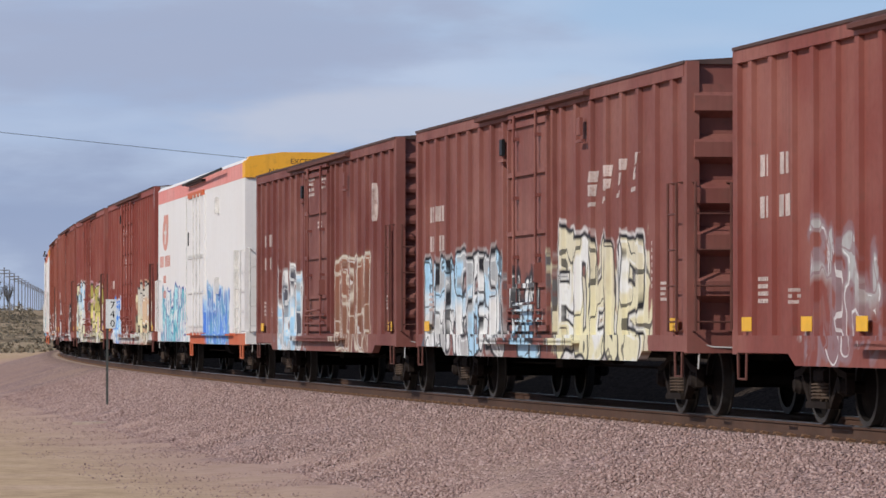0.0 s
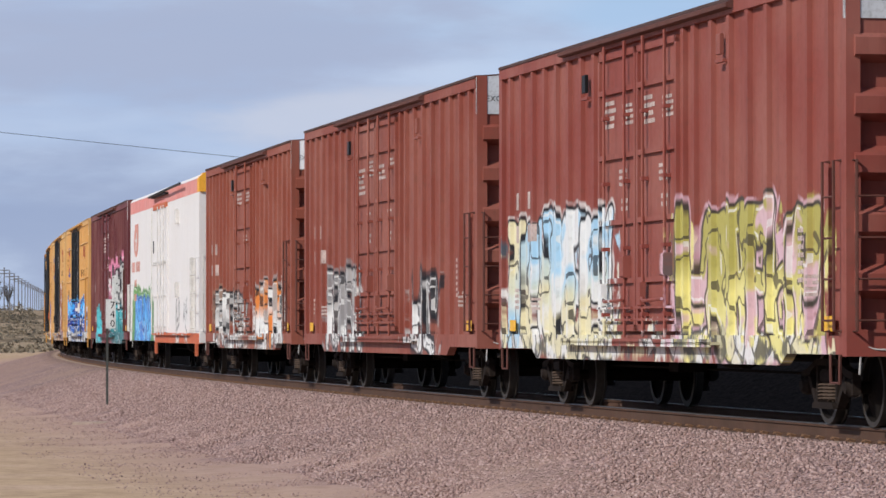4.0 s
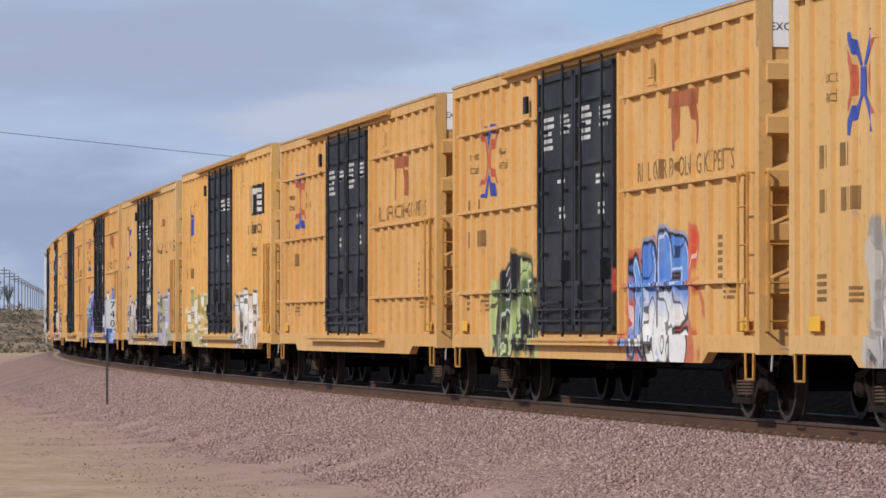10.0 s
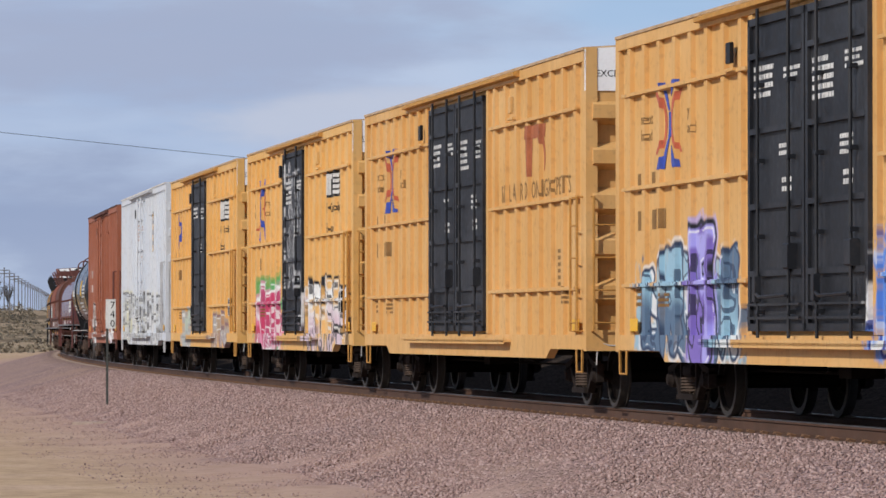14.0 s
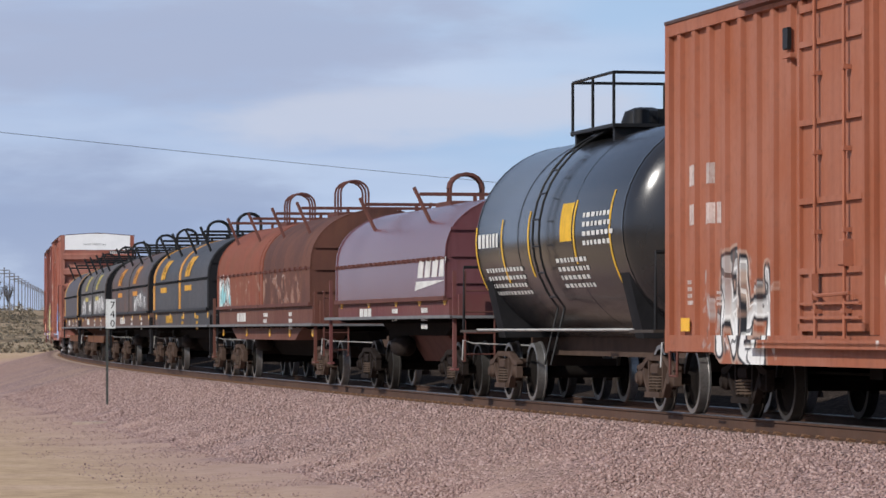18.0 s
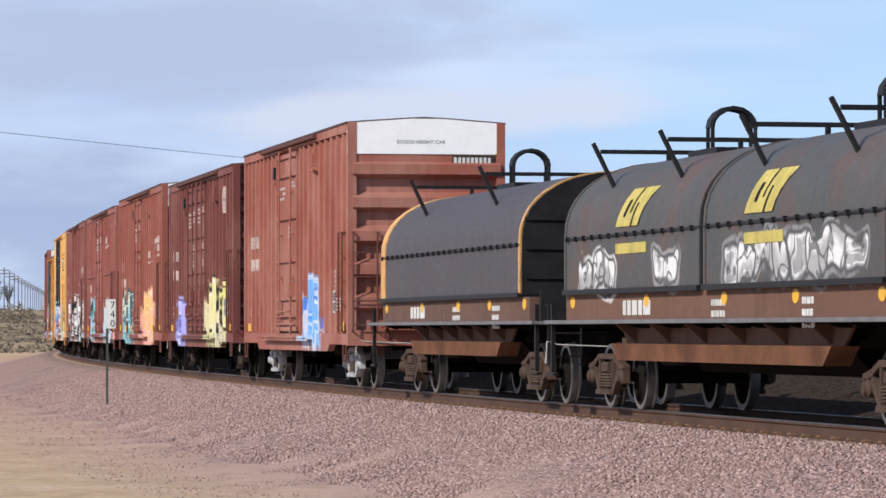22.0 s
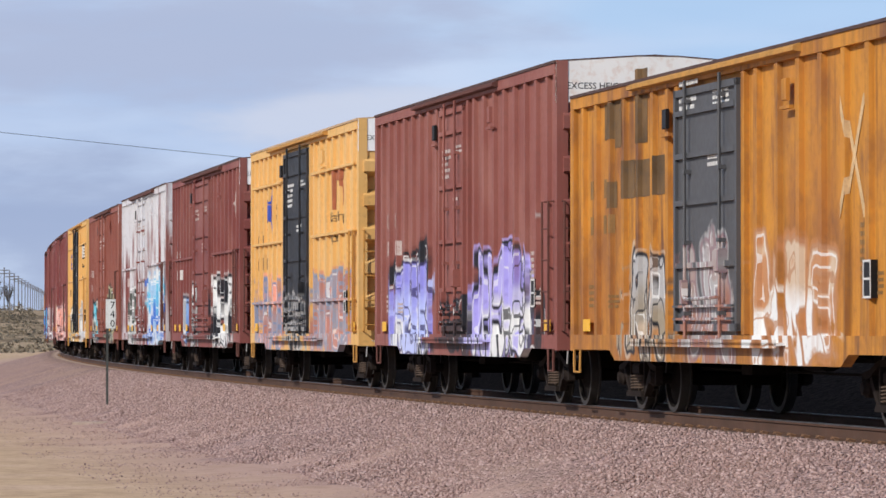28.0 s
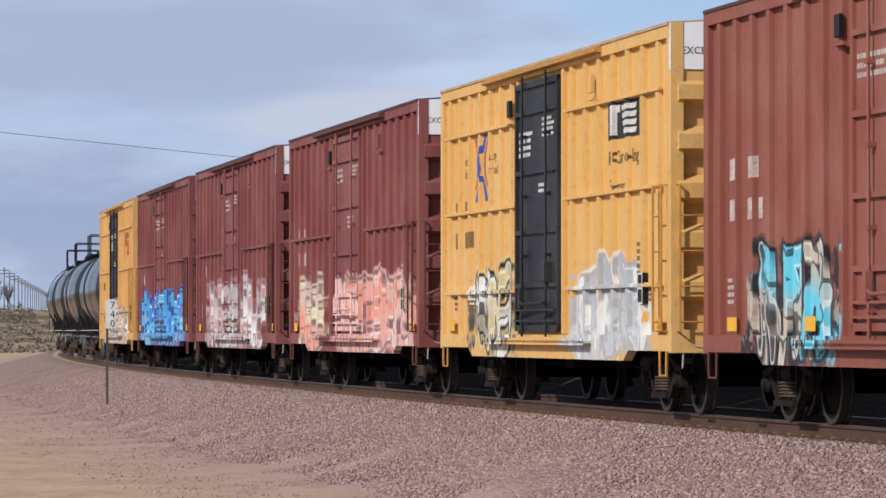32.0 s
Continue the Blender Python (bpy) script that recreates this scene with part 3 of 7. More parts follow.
def scatter_stones(name, label, count, s_range, lat_range, size, density_lat, material, seed):
    """Broken stones lying on the bank, joined in one mesh."""
    rng = np.random.default_rng(seed)
    s = s_range[0] + (s_range[1] - s_range[0]) * rng.random(count) ** 0.8
    lat = lat_range[0] + (lat_range[1] - lat_range[0]) * rng.random(count) ** density_lat
    a = A0 + s / R
    x, y = CX + (R + lat) * np.cos(a), CY + (R + lat) * np.sin(a)
    zs = np.interp(lat, [-5.2, -3.4, -2.35, -1.9, 0.6, 0.98, 1.75, 2.05, 4.9, 6.5, 25], [-0.1, -0.42, -0.28, -0.23, -0.23, -0.185, -0.175, -0.24, -1.0, -1.06, -1.05])
    r = size[0] + (size[1] - size[0]) * rng.random(count) ** 2
    cube = np.array([(i, j, k) for i in (-1, 1) for j in (-1, 1) for k in (-1, 1)], float) * 0.62
    v = cube[None] + rng.normal(0, 0.25, (count, 8, 3))
    v *= r[:, None, None] * np.array([1, 1, 0.8])
    t = rng.random(count) * 6.283
    c, sn = np.cos(t)[:, None], np.sin(t)[:, None]
    vx, vy = v[..., 0] * c - v[..., 1] * sn, v[..., 0] * sn + v[..., 1] * c
    v = np.stack([vx + x[:, None], vy + y[:, None], v[..., 2] + (zs + r * 0.3)[:, None]], -1).reshape(-1, 3)
    f = np.array([(0, 1, 3, 2), (4, 6, 7, 5), (0, 4, 5, 1), (2, 3, 7, 6), (0, 2, 6, 4), (1, 5, 7, 3)])
    faces = (f[None] + 8 * np.arange(count)[:, None, None]).reshape(-1)
    me = bpy.data.meshes.new(name)
    me.vertices.add(len(v))
    me.vertices.foreach_set("co", v.ravel())
    nf = len(faces) // 4
    me.loops.add(nf * 4)
    me.loops.foreach_set("vertex_index", faces)
    me.polygons.add(nf)
    me.polygons.foreach_set("loop_start", np.arange(0, nf * 4, 4))
    me.update(calc_edges=True)
    me.materials.append(material)
    return tagged(new(name, me), label, "gravel", kind="stuff")


stone_paint = stone_material()
scatter_stones("ballast_stones", "loose pinkish crushed stones on the track bank", 110000, (-80, 14), (1.14, 5.2), (0.009, 0.029), 1.0, stone_paint, 3)
# Stones between the rails, darker than those on the bank.
scatter_stones("ballast_between_rails", "dark crushed stones between the ties", 5000, (-40, 14), (-1.4, 0.6), (0.02, 0.045), 1.0, plain("dark_stone", (0.07, 0.05, 0.042), 0.95, gloss=0.05), 4)
scatter_stones("dirt_pebbles", "scattered pebbles on bare tan dirt", 14000, (-90, 14), (5.0, 8.2), (0.007, 0.017), 2.2, stone_paint, 5)


def strip(name, outline, s0, s1, step, material, parent=None, smooth=0):
    """An outline of (lat, z) swept along the curve."""
    ss = np.arange(s0, s1 + 0.01, step)
    v, f, m = [], [], len(outline)
    for s in ss:
        v += [tuple(on_track(s, a, z)) for a, z in outline]
    for i in range(len(ss) - 1):
        for k in range(m):
            q = (k + 1) % m
            f.append((i * m + k, i * m + q, (i + 1) * m + q, (i + 1) * m + k))
    me = bpy.data.meshes.new(name)
    me.from_pydata(v, [], f)
    bm = bmesh.new()
    bm.from_mesh(me)
    bmesh.ops.recalc_face_normals(bm, faces=bm.faces)
    bm.to_mesh(me)
    bm.free()
    me.materials.append(material)
    ob = new(name, me)
    ob.parent = parent
    return ob


def build_track():
    track = thing("railway_track", "curved track of rusty rails on concrete ties", "track", kind="structure")
    for side in (1, -1):
        c = side * 0.755
        web = [(c - 0.076, -0.186), (c + 0.076, -0.186), (c + 0.076, -0.175), (c + 0.02, -0.155), (c + 0.012, -0.05), (c + 0.034, -0.038), (c + 0.036, -0.012),
               (c - 0.036, -0.012), (c - 0.034, -0.038), (c - 0.012, -0.05), (c - 0.02, -0.155), (c - 0.076, -0.175)]
        head = [(c + 0.037, -0.012), (c + 0.030, 0.0), (c - 0.030, 0.0), (c - 0.037, -0.012)]
        rail = strip("rail", web, -1000, 900, 4.0, rail_side, track)
        strip("rail_head", head, -1000, 900, 4.0, rail_head, rail)
    tie = Shape().prism([(-1.3, -0.40), (1.3, -0.40), (1.3, -0.23), (1.18, -0.19), (0.5, -0.187), (0.3, -0.20), (-0.3, -0.20), (-0.5, -0.187), (-1.18, -0.19), (-1.3, -0.23)], -0.13, 0.13).mesh("tie")
    tie.materials.append(concrete)
    clip = Shape()
    for side in (1, -1):
        for edge in (1, -1):
            y = side * 0.755 + edge * 0.11
            clip.path([(-0.05, y - edge * 0.05, -0.165), (-0.05, y + edge * 0.03, -0.145), (0.0, y + edge * 0.05, -0.165), (0.05, y + edge * 0.03, -0.145), (0.05, y - edge * 0.04, -0.165)], 0.010, 5)
            clip.box(-0.045, 0.045, y - 0.02, y + 0.05, -0.19, -0.16)
    clip = clip.mesh("rail_clip")
    clip.materials.append(clip_rust)
    for i in range(300):
        s = 14 - 0.61 * i
        q = on_track(s)
        m = pose(q.x, q.y, q.z, 0, 0, heading(s))
        t = part("tie", tie, concrete, track, at=m)
        part("rail_clip", clip, clip_rust, t)
    rest = Shape()
    far = list(np.arange(14 - 0.61 * 300, -420, -0.61)) + list(np.arange(14.61, 60, 0.61))
    for s in far:
        q = pose(*on_track(s), 0, 0, heading(s))
        v = [q @ Vector((x, y, z)) for x in (-0.13, 0.13) for y in (-1.3, 1.3) for z in (-0.4, -0.19)]
        rest.add([tuple(p) for p in v], [(0, 1, 3, 2), (4, 6, 7, 5), (0, 4, 5, 1), (2, 3, 7, 6), (0, 2, 6, 4), (1, 5, 7, 3)])
    me = bpy.data.meshes.new("distant_ties")
    me.from_pydata(rest.v, [], rest.f)
    me.materials.append(concrete)
    ob = new("distant_ties", me)
    ob.parent = track
    tagged(ob, "row of concrete ties further along", kind="stuff")


build_track()


def build_milepost():
    base = on_track(-49.2, 3.95)
    post = thing("milepost", "white milepost board reading 740 on a thin dark post", "sign")
    post.matrix_basis = pose(base.x, base.y, profile(3.95) - 0.02, 0, 0, 0)
    part("post", Shape().prism([(-0.03, -0.02), (0.03, -0.02), (0.03, -0.008), (0.008, -0.008), (0.008, 0.03), (-0.008, 0.03), (-0.008, -0.008), (-0.03, -0.008)], -0.1, 2.6, "z"),
         plain("post_steel", (0.06, 0.065, 0.06), 0.6, 0.2), post)
    board = part("board", Shape().box(-0.04, 0.21, -0.032, -0.022, 1.93, 2.66), plain("weathered_board", (0.60, 0.62, 0.60), 0.7, vary=0.15, dirt_amount=0.3), post)
    for ch, z in (("7", 2.43), ("4", 2.20), ("0", 1.97)):
        part("numeral", words(ch, 0.25), letter_black, board, at=(0.01 + 0.06, -0.036, z))


build_milepost()


def build_slab():
    q = Vector((-7.95, 91.5, 0))
    sh = Shape().prism([(-0.46, -0.32), (0.30, -0.38), (0.47, 0.1), (0.22, 0.36), (-0.38, 0.30)], 0.0, 0.1, "z")
    ob = new("concrete_slab", sh.mesh("concrete_slab"))
    ob.data.materials.append(plain("pale_concrete", (0.46, 0.36, 0.29), 0.9))
    ob.matrix_basis = pose(q.x, q.y, -1.05, 0, 0, 10)
    tagged(ob, "flat pale concrete slab lying on the dirt", "slab")


build_slab()


def lat_of(x, y):
    return math.hypot(x - CX, y - CY) - R


def build_poles():
    wood = plain("pole_wood", (0.17, 0.16, 0.16), 0.9)
    first = None
    for i in range(30):
        d = 1050 + 84 * i
        x, y = -19 - 0.0904 * d, d
        z = profile(lat_of(x, y)) - 0.5
        m = pose(x, y, z, 0, 0, 5)
        if not first:
            first = thing("utility_pole", "distant wooden utility pole with crossarms on the desert", "pole", "poles along the line")
            part("pole", Shape().tube((0, 0, 0), (0, 0, 11.8), 0.15, 8), wood, first)
            part("crossarm", Shape().box(-1.5, 1.5, -0.08, 0.08, 11.0, 11.2), wood, first)
            part("crossarm", Shape().box(-1.2, 1.2, -0.08, 0.08, 10.1, 10.3), wood, first)
            first.matrix_basis = m
        else:
            copy_thing(first, m)
    ends = (Vector((-47, 75, 0)), Vector((62, 338, 0)))
    for e in ends:
        q = copy_thing(first, pose(e.x, e.y, profile(lat_of(e.x, e.y)) - 2.3, 0, 0, -20))
        tagged(q, "wooden pole that carries the overhead wire")
    w = Shape()
    a, b = Vector((-47, 75, 9.3)), Vector((62, 338, 9.5))
    pts = [a.lerp(b, t) - Vector((0, 0, 4 * 1.15 * t * (1 - t))) for t in (i / 40 for i in range(41))]
    w.path(pts, 0.010, 5)
    ob = new("overhead_wire", w.mesh("overhead_wire"))
    ob.data.materials.append(dark_steel)
    tagged(ob, "single dark overhead wire sagging between poles", "wire")


build_poles()


def build_scrub():
    mat = bpy.data.materials.new("sagebrush")
    n, l, p = nodes_of(mat)
    r = n.new("ShaderNodeValToRGB")
    r.color_ramp.elements[0].color, r.color_ramp.elements[1].color = (0.12, 0.10, 0.07, 1), (0.29, 0.23, 0.155, 1)
    l.new(n.new("ShaderNodeNewGeometry").outputs["Random Per Island"], r.inputs[0])
    l.new(r.outputs[0], p.inputs["Base Color"])
    p.inputs["Roughness"].default_value = 0.9
    rng = random.Random(8)
    v, f = [], []
    for i in range(1708):
        d = 150 * 10 ** (rng.random() * 1.05) + 60
        tall = i >= 1700
        x = d * (-0.135 + 0.06 * rng.random()) if i % 4 else rng.uniform(-200, 60)
        if tall:
            d = rng.uniform(820, 1150)
            x = d * (-0.1095 + 0.008 * rng.random())
        y = d
        lat = lat_of(x, y)
        if lat < 14:
            continue
        z = profile(lat)
        w, h = (rng.uniform(1.5, 2.6), rng.uniform(1.2, 3.0)) if tall else (rng.uniform(0.5, 2.4), rng.uniform(0.15, 0.45))
        for k in range(110 if tall else 18):
            t, e = rng.uniform(0, 6.28), rng.uniform(0.1, 1.5)
            q = Vector((x + w * math.cos(t) * math.cos(e) * rng.uniform(0.4, 1), y + w * math.sin(t) * math.cos(e) * rng.uniform(0.4, 1), z + h * math.sin(e) * rng.uniform(0.3, 1)))
            u = Vector((rng.uniform(-1, 1), rng.uniform(-1, 1), rng.uniform(-0.4, 1))).normalized() * 0.26
            s = Vector((rng.uniform(-1, 1), rng.uniform(-1, 1), rng.uniform(-1, 1))).normalized() * 0.17
            j = len(v)
            v += [tuple(q - u), tuple(q + s), tuple(q + u), tuple(q - s)]
            f.append((j, j + 1, j + 2, j + 3))
    me = bpy.data.meshes.new("desert_scrub")
    me.from_pydata(v, [], f)
    me.materials.append(mat)
    tagged(new("desert_scrub", me), "low grey-green sagebrush scattered over the desert", "shrubs", kind="stuff")


build_scrub()


def build_trees():
    """Bare thin trees far off among the poles."""
    bark = plain("grey_bark", (0.10, 0.085, 0.07), 0.9)
    rng = random.Random(21)
    for d, share, h in ((760, -0.1170, 7.5), (820, -0.1105, 9.0), (900, -0.1140, 8.0), (980, -0.1075, 7.0), (1060, -0.1195, 9.5)):
        x, y = d * share, d
        tree = thing("bare_tree", "thin leafless tree far off on the desert", "tree", "distant trees")
        tree.matrix_basis = pose(x, y, profile(lat_of(x, y)) - 0.3, 0, 0, rng.uniform(0, 360))
        trunk, tips = Shape(), []
        trunk.tube((0, 0, 0), (0.1, 0, h * 0.4), 0.13, 6)
        limbs = Shape()
        for k in range(9):
            t, lean = 6.28 * k / 9 + rng.uniform(-0.3, 0.3), rng.uniform(0.12, 0.45)
            foot = Vector((0.1, 0, h * rng.uniform(0.2, 0.42)))
            mid_ = foot + Vector((math.cos(t) * lean * h * 0.3, math.sin(t) * lean * h * 0.3, h * 0.25))
            tip = mid_ + Vector((math.cos(t) * lean * h * 0.2, math.sin(t) * lean * h * 0.2, h * rng.uniform(0.15, 0.36)))
            limbs.path([foot, mid_, tip], 0.07, 5)
            tips += [mid_, tip, mid_.lerp(tip, 0.5)]
        twigs = Shape()
        for p in tips:
            for k in range(7):
                q = p + Vector((rng.uniform(-0.9, 0.9), rng.uniform(-0.9, 0.9), rng.uniform(-0.2, 1.2)))
                twigs.tube(p, q, 0.03, 3)
        part("trunk", trunk, bark, tree)
        part("limbs", limbs, bark, tree)
        part("crown", twigs, bark, tree, "fine bare twigs")


build_trees()


def build_sheds():
    wall = plain("whitewashed_wall", (0.70, 0.70, 0.68), 0.8)
    tin = plain("tin_roof", (0.42, 0.42, 0.43), 0.6)
    for x, y, w, h in ((-262, 2500, 5.5, 2.6), (-250, 2540, 4.0, 2.2), (-240, 2520, 7.0, 2.8)):
        shed = thing("shed", "low white shed far off on the desert", "shed", "distant sheds")
        shed.matrix_basis = pose(x, y, profile(lat_of(x, y)) - 0.4, 0, 0, 8)
        part("walls", Shape().box(-w / 2, w / 2, -2, 2, 0, h + 0.4), wall, shed)
        part("roof", Shape().prism([(-2.3, h + 0.4), (2.3, h + 0.4), (0, h + 1.1)], -w / 2 - 0.3, w / 2 + 0.3), tin, shed)


build_sheds()
# ---- running gear ----
def wheel_meshes():
    r = 0.457
    rim = Shape().turned([(-0.085, r + 0.025), (-0.06, r + 0.028), (-0.05, r + 0.004), (0.06, r), (0.062, r - 0.06), (-0.085, r - 0.06), (-0.085, r + 0.025)], 28)
    plate = Shape().turned([(0.045, r - 0.055), (0.03, r - 0.09), (-0.02, 0.2), (0.03, 0.14), (0.06, 0.13), (0.06, 0.0), (-0.09, 0.0), (-0.09, 0.13), (-0.05, 0.2), (-0.01, r - 0.09), (-0.06, r - 0.055)], 28)
    return rim.mesh("tread", 40), plate.mesh("wheel", 40)


TREAD, PLATE = wheel_meshes()
TREAD_BRIGHT = TREAD.copy()
TREAD_BRIGHT.materials.append(plain("polished_rim", (0.34, 0.33, 0.32), 0.38, 0.8, dirt_amount=0.4))
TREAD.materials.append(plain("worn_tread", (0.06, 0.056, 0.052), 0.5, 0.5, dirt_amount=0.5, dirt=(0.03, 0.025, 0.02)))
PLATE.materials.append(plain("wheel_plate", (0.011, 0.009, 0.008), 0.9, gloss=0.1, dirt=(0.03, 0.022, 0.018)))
AXLE = Shape().turned([(-1.02, 0.0), (-1.02, 0.07), (-0.8, 0.075), (-0.75, 0.095), (0.75, 0.095), (0.8, 0.075), (1.02, 0.07), (1.02, 0.0)], 12).mesh("axle", 40)
AXLE.materials.append(dark_steel)


def side_frame_mesh(side):
    """A cast side frame with its window, spring seat and pedestals."""
    sh = Shape()
    a, b = (-1.10, -1.0) if side < 0 else (1.0, 1.10)
    def slab(pts, a=a, b=b):
        sh.prism(pts, a, b, "y")
    slab([(-1.05, 0.55), (-0.75, 0.58), (-0.45, 0.70), (0.45, 0.70), (0.75, 0.58), (1.05, 0.55), (1.05, 0.62), (0.75, 0.67), (0.42, 0.78), (-0.42, 0.78), (-0.75, 0.67), (-1.05, 0.62)])
    for m in (-1, 1):
        slab([(m * 1.05, 0.37), (m * 0.99, 0.37), (m * 0.99, 0.58), (m * 1.05, 0.58)][::m])
        slab([(m * 0.76, 0.53), (m * 0.42, 0.20), (m * 0.36, 0.24), (m * 0.70, 0.60)][::-m])
        slab([(m * 0.40, 0.24), (m * 0.36, 0.24), (m * 0.36, 0.72), (m * 0.42, 0.72)][::-m])
    slab([(-0.42, 0.20), (0.42, 0.20), (0.40, 0.275), (-0.40, 0.275)], a - 0.05, b + 0.05)
    return sh.mesh("side_frame")


def spring_mesh():
    """One coil spring, its foot at z = 0.31."""
    turns = [(0.08 * math.cos(t), 0.08 * math.sin(t), 0.288 + 0.2 * t / 31.4) for t in (0.6283 * i for i in range(0, 51))]
    return Shape().path(turns, 0.0125, 5).mesh("spring", 50)


spring_steel = plain("spring_steel", (0.085, 0.058, 0.042), 0.75)


def truck_kit(color):
    kit = {}
    for side in (-1, 1):
        kit["frame", side] = side_frame_mesh(side)
        kit["cap", side] = Shape().turned([(side * 1.0, 0.0), (side * 1.0, 0.11), (side * 1.09, 0.11), (side * 1.13, 0.075), (side * 1.15, 0.07), (side * 1.15, 0.0)], 14).mesh("bearing_cap", 40)
        kit["bolster"] = Shape().box(-0.2, 0.2, -1.12, 1.12, 0.5, 0.66, 0.03).box(-0.16, 0.16, -0.5, 0.5, 0.66, 0.78).mesh("bolster")
    beam = Shape()
    for x in (-0.36, 0.36):
        beam.box(x - 0.05, x + 0.05, -0.9, 0.9, 0.36, 0.44)
        for y in (-0.75, 0.75):
            beam.box(x * 1.25 - 0.05, x * 1.25 + 0.05, y - 0.05, y + 0.05, 0.3, 0.6)
    kit["beam"] = beam.mesh("brake_beam")
    for me in kit.values():
        me.materials.append(color)
    kit["spring"] = spring_mesh()
    kit["spring"].materials.append(spring_steel)
    return kit


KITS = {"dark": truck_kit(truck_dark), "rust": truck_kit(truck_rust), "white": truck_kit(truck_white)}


def add_truck(car, x, kit, name="truck"):
    k = KITS[kit]
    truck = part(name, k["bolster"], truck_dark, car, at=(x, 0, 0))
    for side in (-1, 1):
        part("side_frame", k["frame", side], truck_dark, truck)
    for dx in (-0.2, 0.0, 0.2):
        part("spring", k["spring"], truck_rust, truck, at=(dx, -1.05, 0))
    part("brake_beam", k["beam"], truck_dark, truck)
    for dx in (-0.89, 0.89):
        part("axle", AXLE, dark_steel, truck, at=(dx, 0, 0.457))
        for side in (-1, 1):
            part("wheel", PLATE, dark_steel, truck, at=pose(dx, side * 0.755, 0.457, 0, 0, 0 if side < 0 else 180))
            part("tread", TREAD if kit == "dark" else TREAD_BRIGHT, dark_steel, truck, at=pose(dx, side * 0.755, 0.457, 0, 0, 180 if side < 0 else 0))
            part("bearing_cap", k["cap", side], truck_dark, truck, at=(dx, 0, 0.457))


def coupler_mesh():
    sh = Shape().box(-0.75, 0.05, -0.08, 0.08, 0.78, 0.93)
    sh.prism([(0.0, -0.1), (0.3, -0.16), (0.34, -0.05), (0.2, 0.02), (0.34, 0.1), (0.3, 0.17), (0.0, 0.12)], 0.72, 1.0, "z")
    return sh.mesh("coupler")


COUPLER = coupler_mesh()
COUPLER.materials.append(truck_rust)
HOSE = Shape().path([(0, 0.25, 0.72), (0.12, 0.28, 0.55), (0.25, 0.25, 0.38), (0.42, 0.15, 0.33)], 0.025, 6).mesh("brake_hose", 60)
HOSE.materials.append(black_gloss)


lever_grey = plain("worn_grey_iron", (0.46, 0.45, 0.43), 0.7)


def add_ends(car, half, reach, iron):
    """Couplers, brake hoses and uncoupling levers at both ends."""
    for sgn in (1, -1):
        turn = 0 if sgn > 0 else 180
        part("coupler", COUPLER, truck_rust, car, at=pose(sgn * (half + reach), 0, 0, 0, 0, turn))
        part("brake_hose", HOSE, black_gloss, car, at=pose(sgn * (half + 0.25), 0, 0, 0, 0, turn))
        x = sgn * (half + 0.12)
        y = -1.0 if sgn > 0 else 1.0
        lever = Shape().path([(x, y * 1.38, 0.62), (x, y * 1.36, 0.95), (x + sgn * 0.02, y * 1.2, 0.9), (x + sgn * 0.1, y * 0.15, 0.86)], 0.012, 5)
        part("uncoupling_lever", lever, lever_grey, car)


def add_ladder(car, name, x0, x1, y, z0, z1, out, step, iron, along="x"):
    """Rungs between two stiles; along x on the side, along y on an end."""
    def at(u, d, z):
        return (u, y + d, z) if along == "x" else (y + d, u, z)
    sh = Shape()
    stiles = Shape()
    for u in (x0, x1):
        stiles.path([at(u, 0, z0), at(u, out, z0), at(u, out, z1), at(u, 0, z1)], 0.02, 5)
    lad = part(name, stiles, iron, car)
    z = z0 + 0.12
    while z < z1 - 0.05:
        part("rung", Shape().tube(at(x0 - 0.02, out, z), at(x1 + 0.02, out, z), 0.013, 5), iron, lad)
        z += step


def glyphs(sh, x0, z0, h, groups, y, rng):
    """Reporting marks as upright bars, two or three together."""
    x = x0
    for count in groups:
        for k in range(count):
            w = h * rng.uniform(0.6, 0.8)
            sh.box(x, x + w, y - 0.002, y, z0, z0 + h)
            x += w + h * 0.28
        x += h * 1.1


def bars(sh, x0, z0, w, h, rows, y, rng, thick=0.002):
    """Unreadable stencilled lines as small bars."""
    for r in range(rows):
        zz = z0 - r * h * 1.75
        x = x0
        while x < x0 + w * rng.uniform(0.7, 1.0):
            b = h * rng.uniform(0.7, 2.2)
            sh.box(x, min(x + b, x0 + w), y - thick, y, zz - h, zz)
            x += b + h * 0.35


GUIDE_SHAPE = Shape().box(-0.06, 0.06, -0.1, 0.0, 0.0, 0.05)


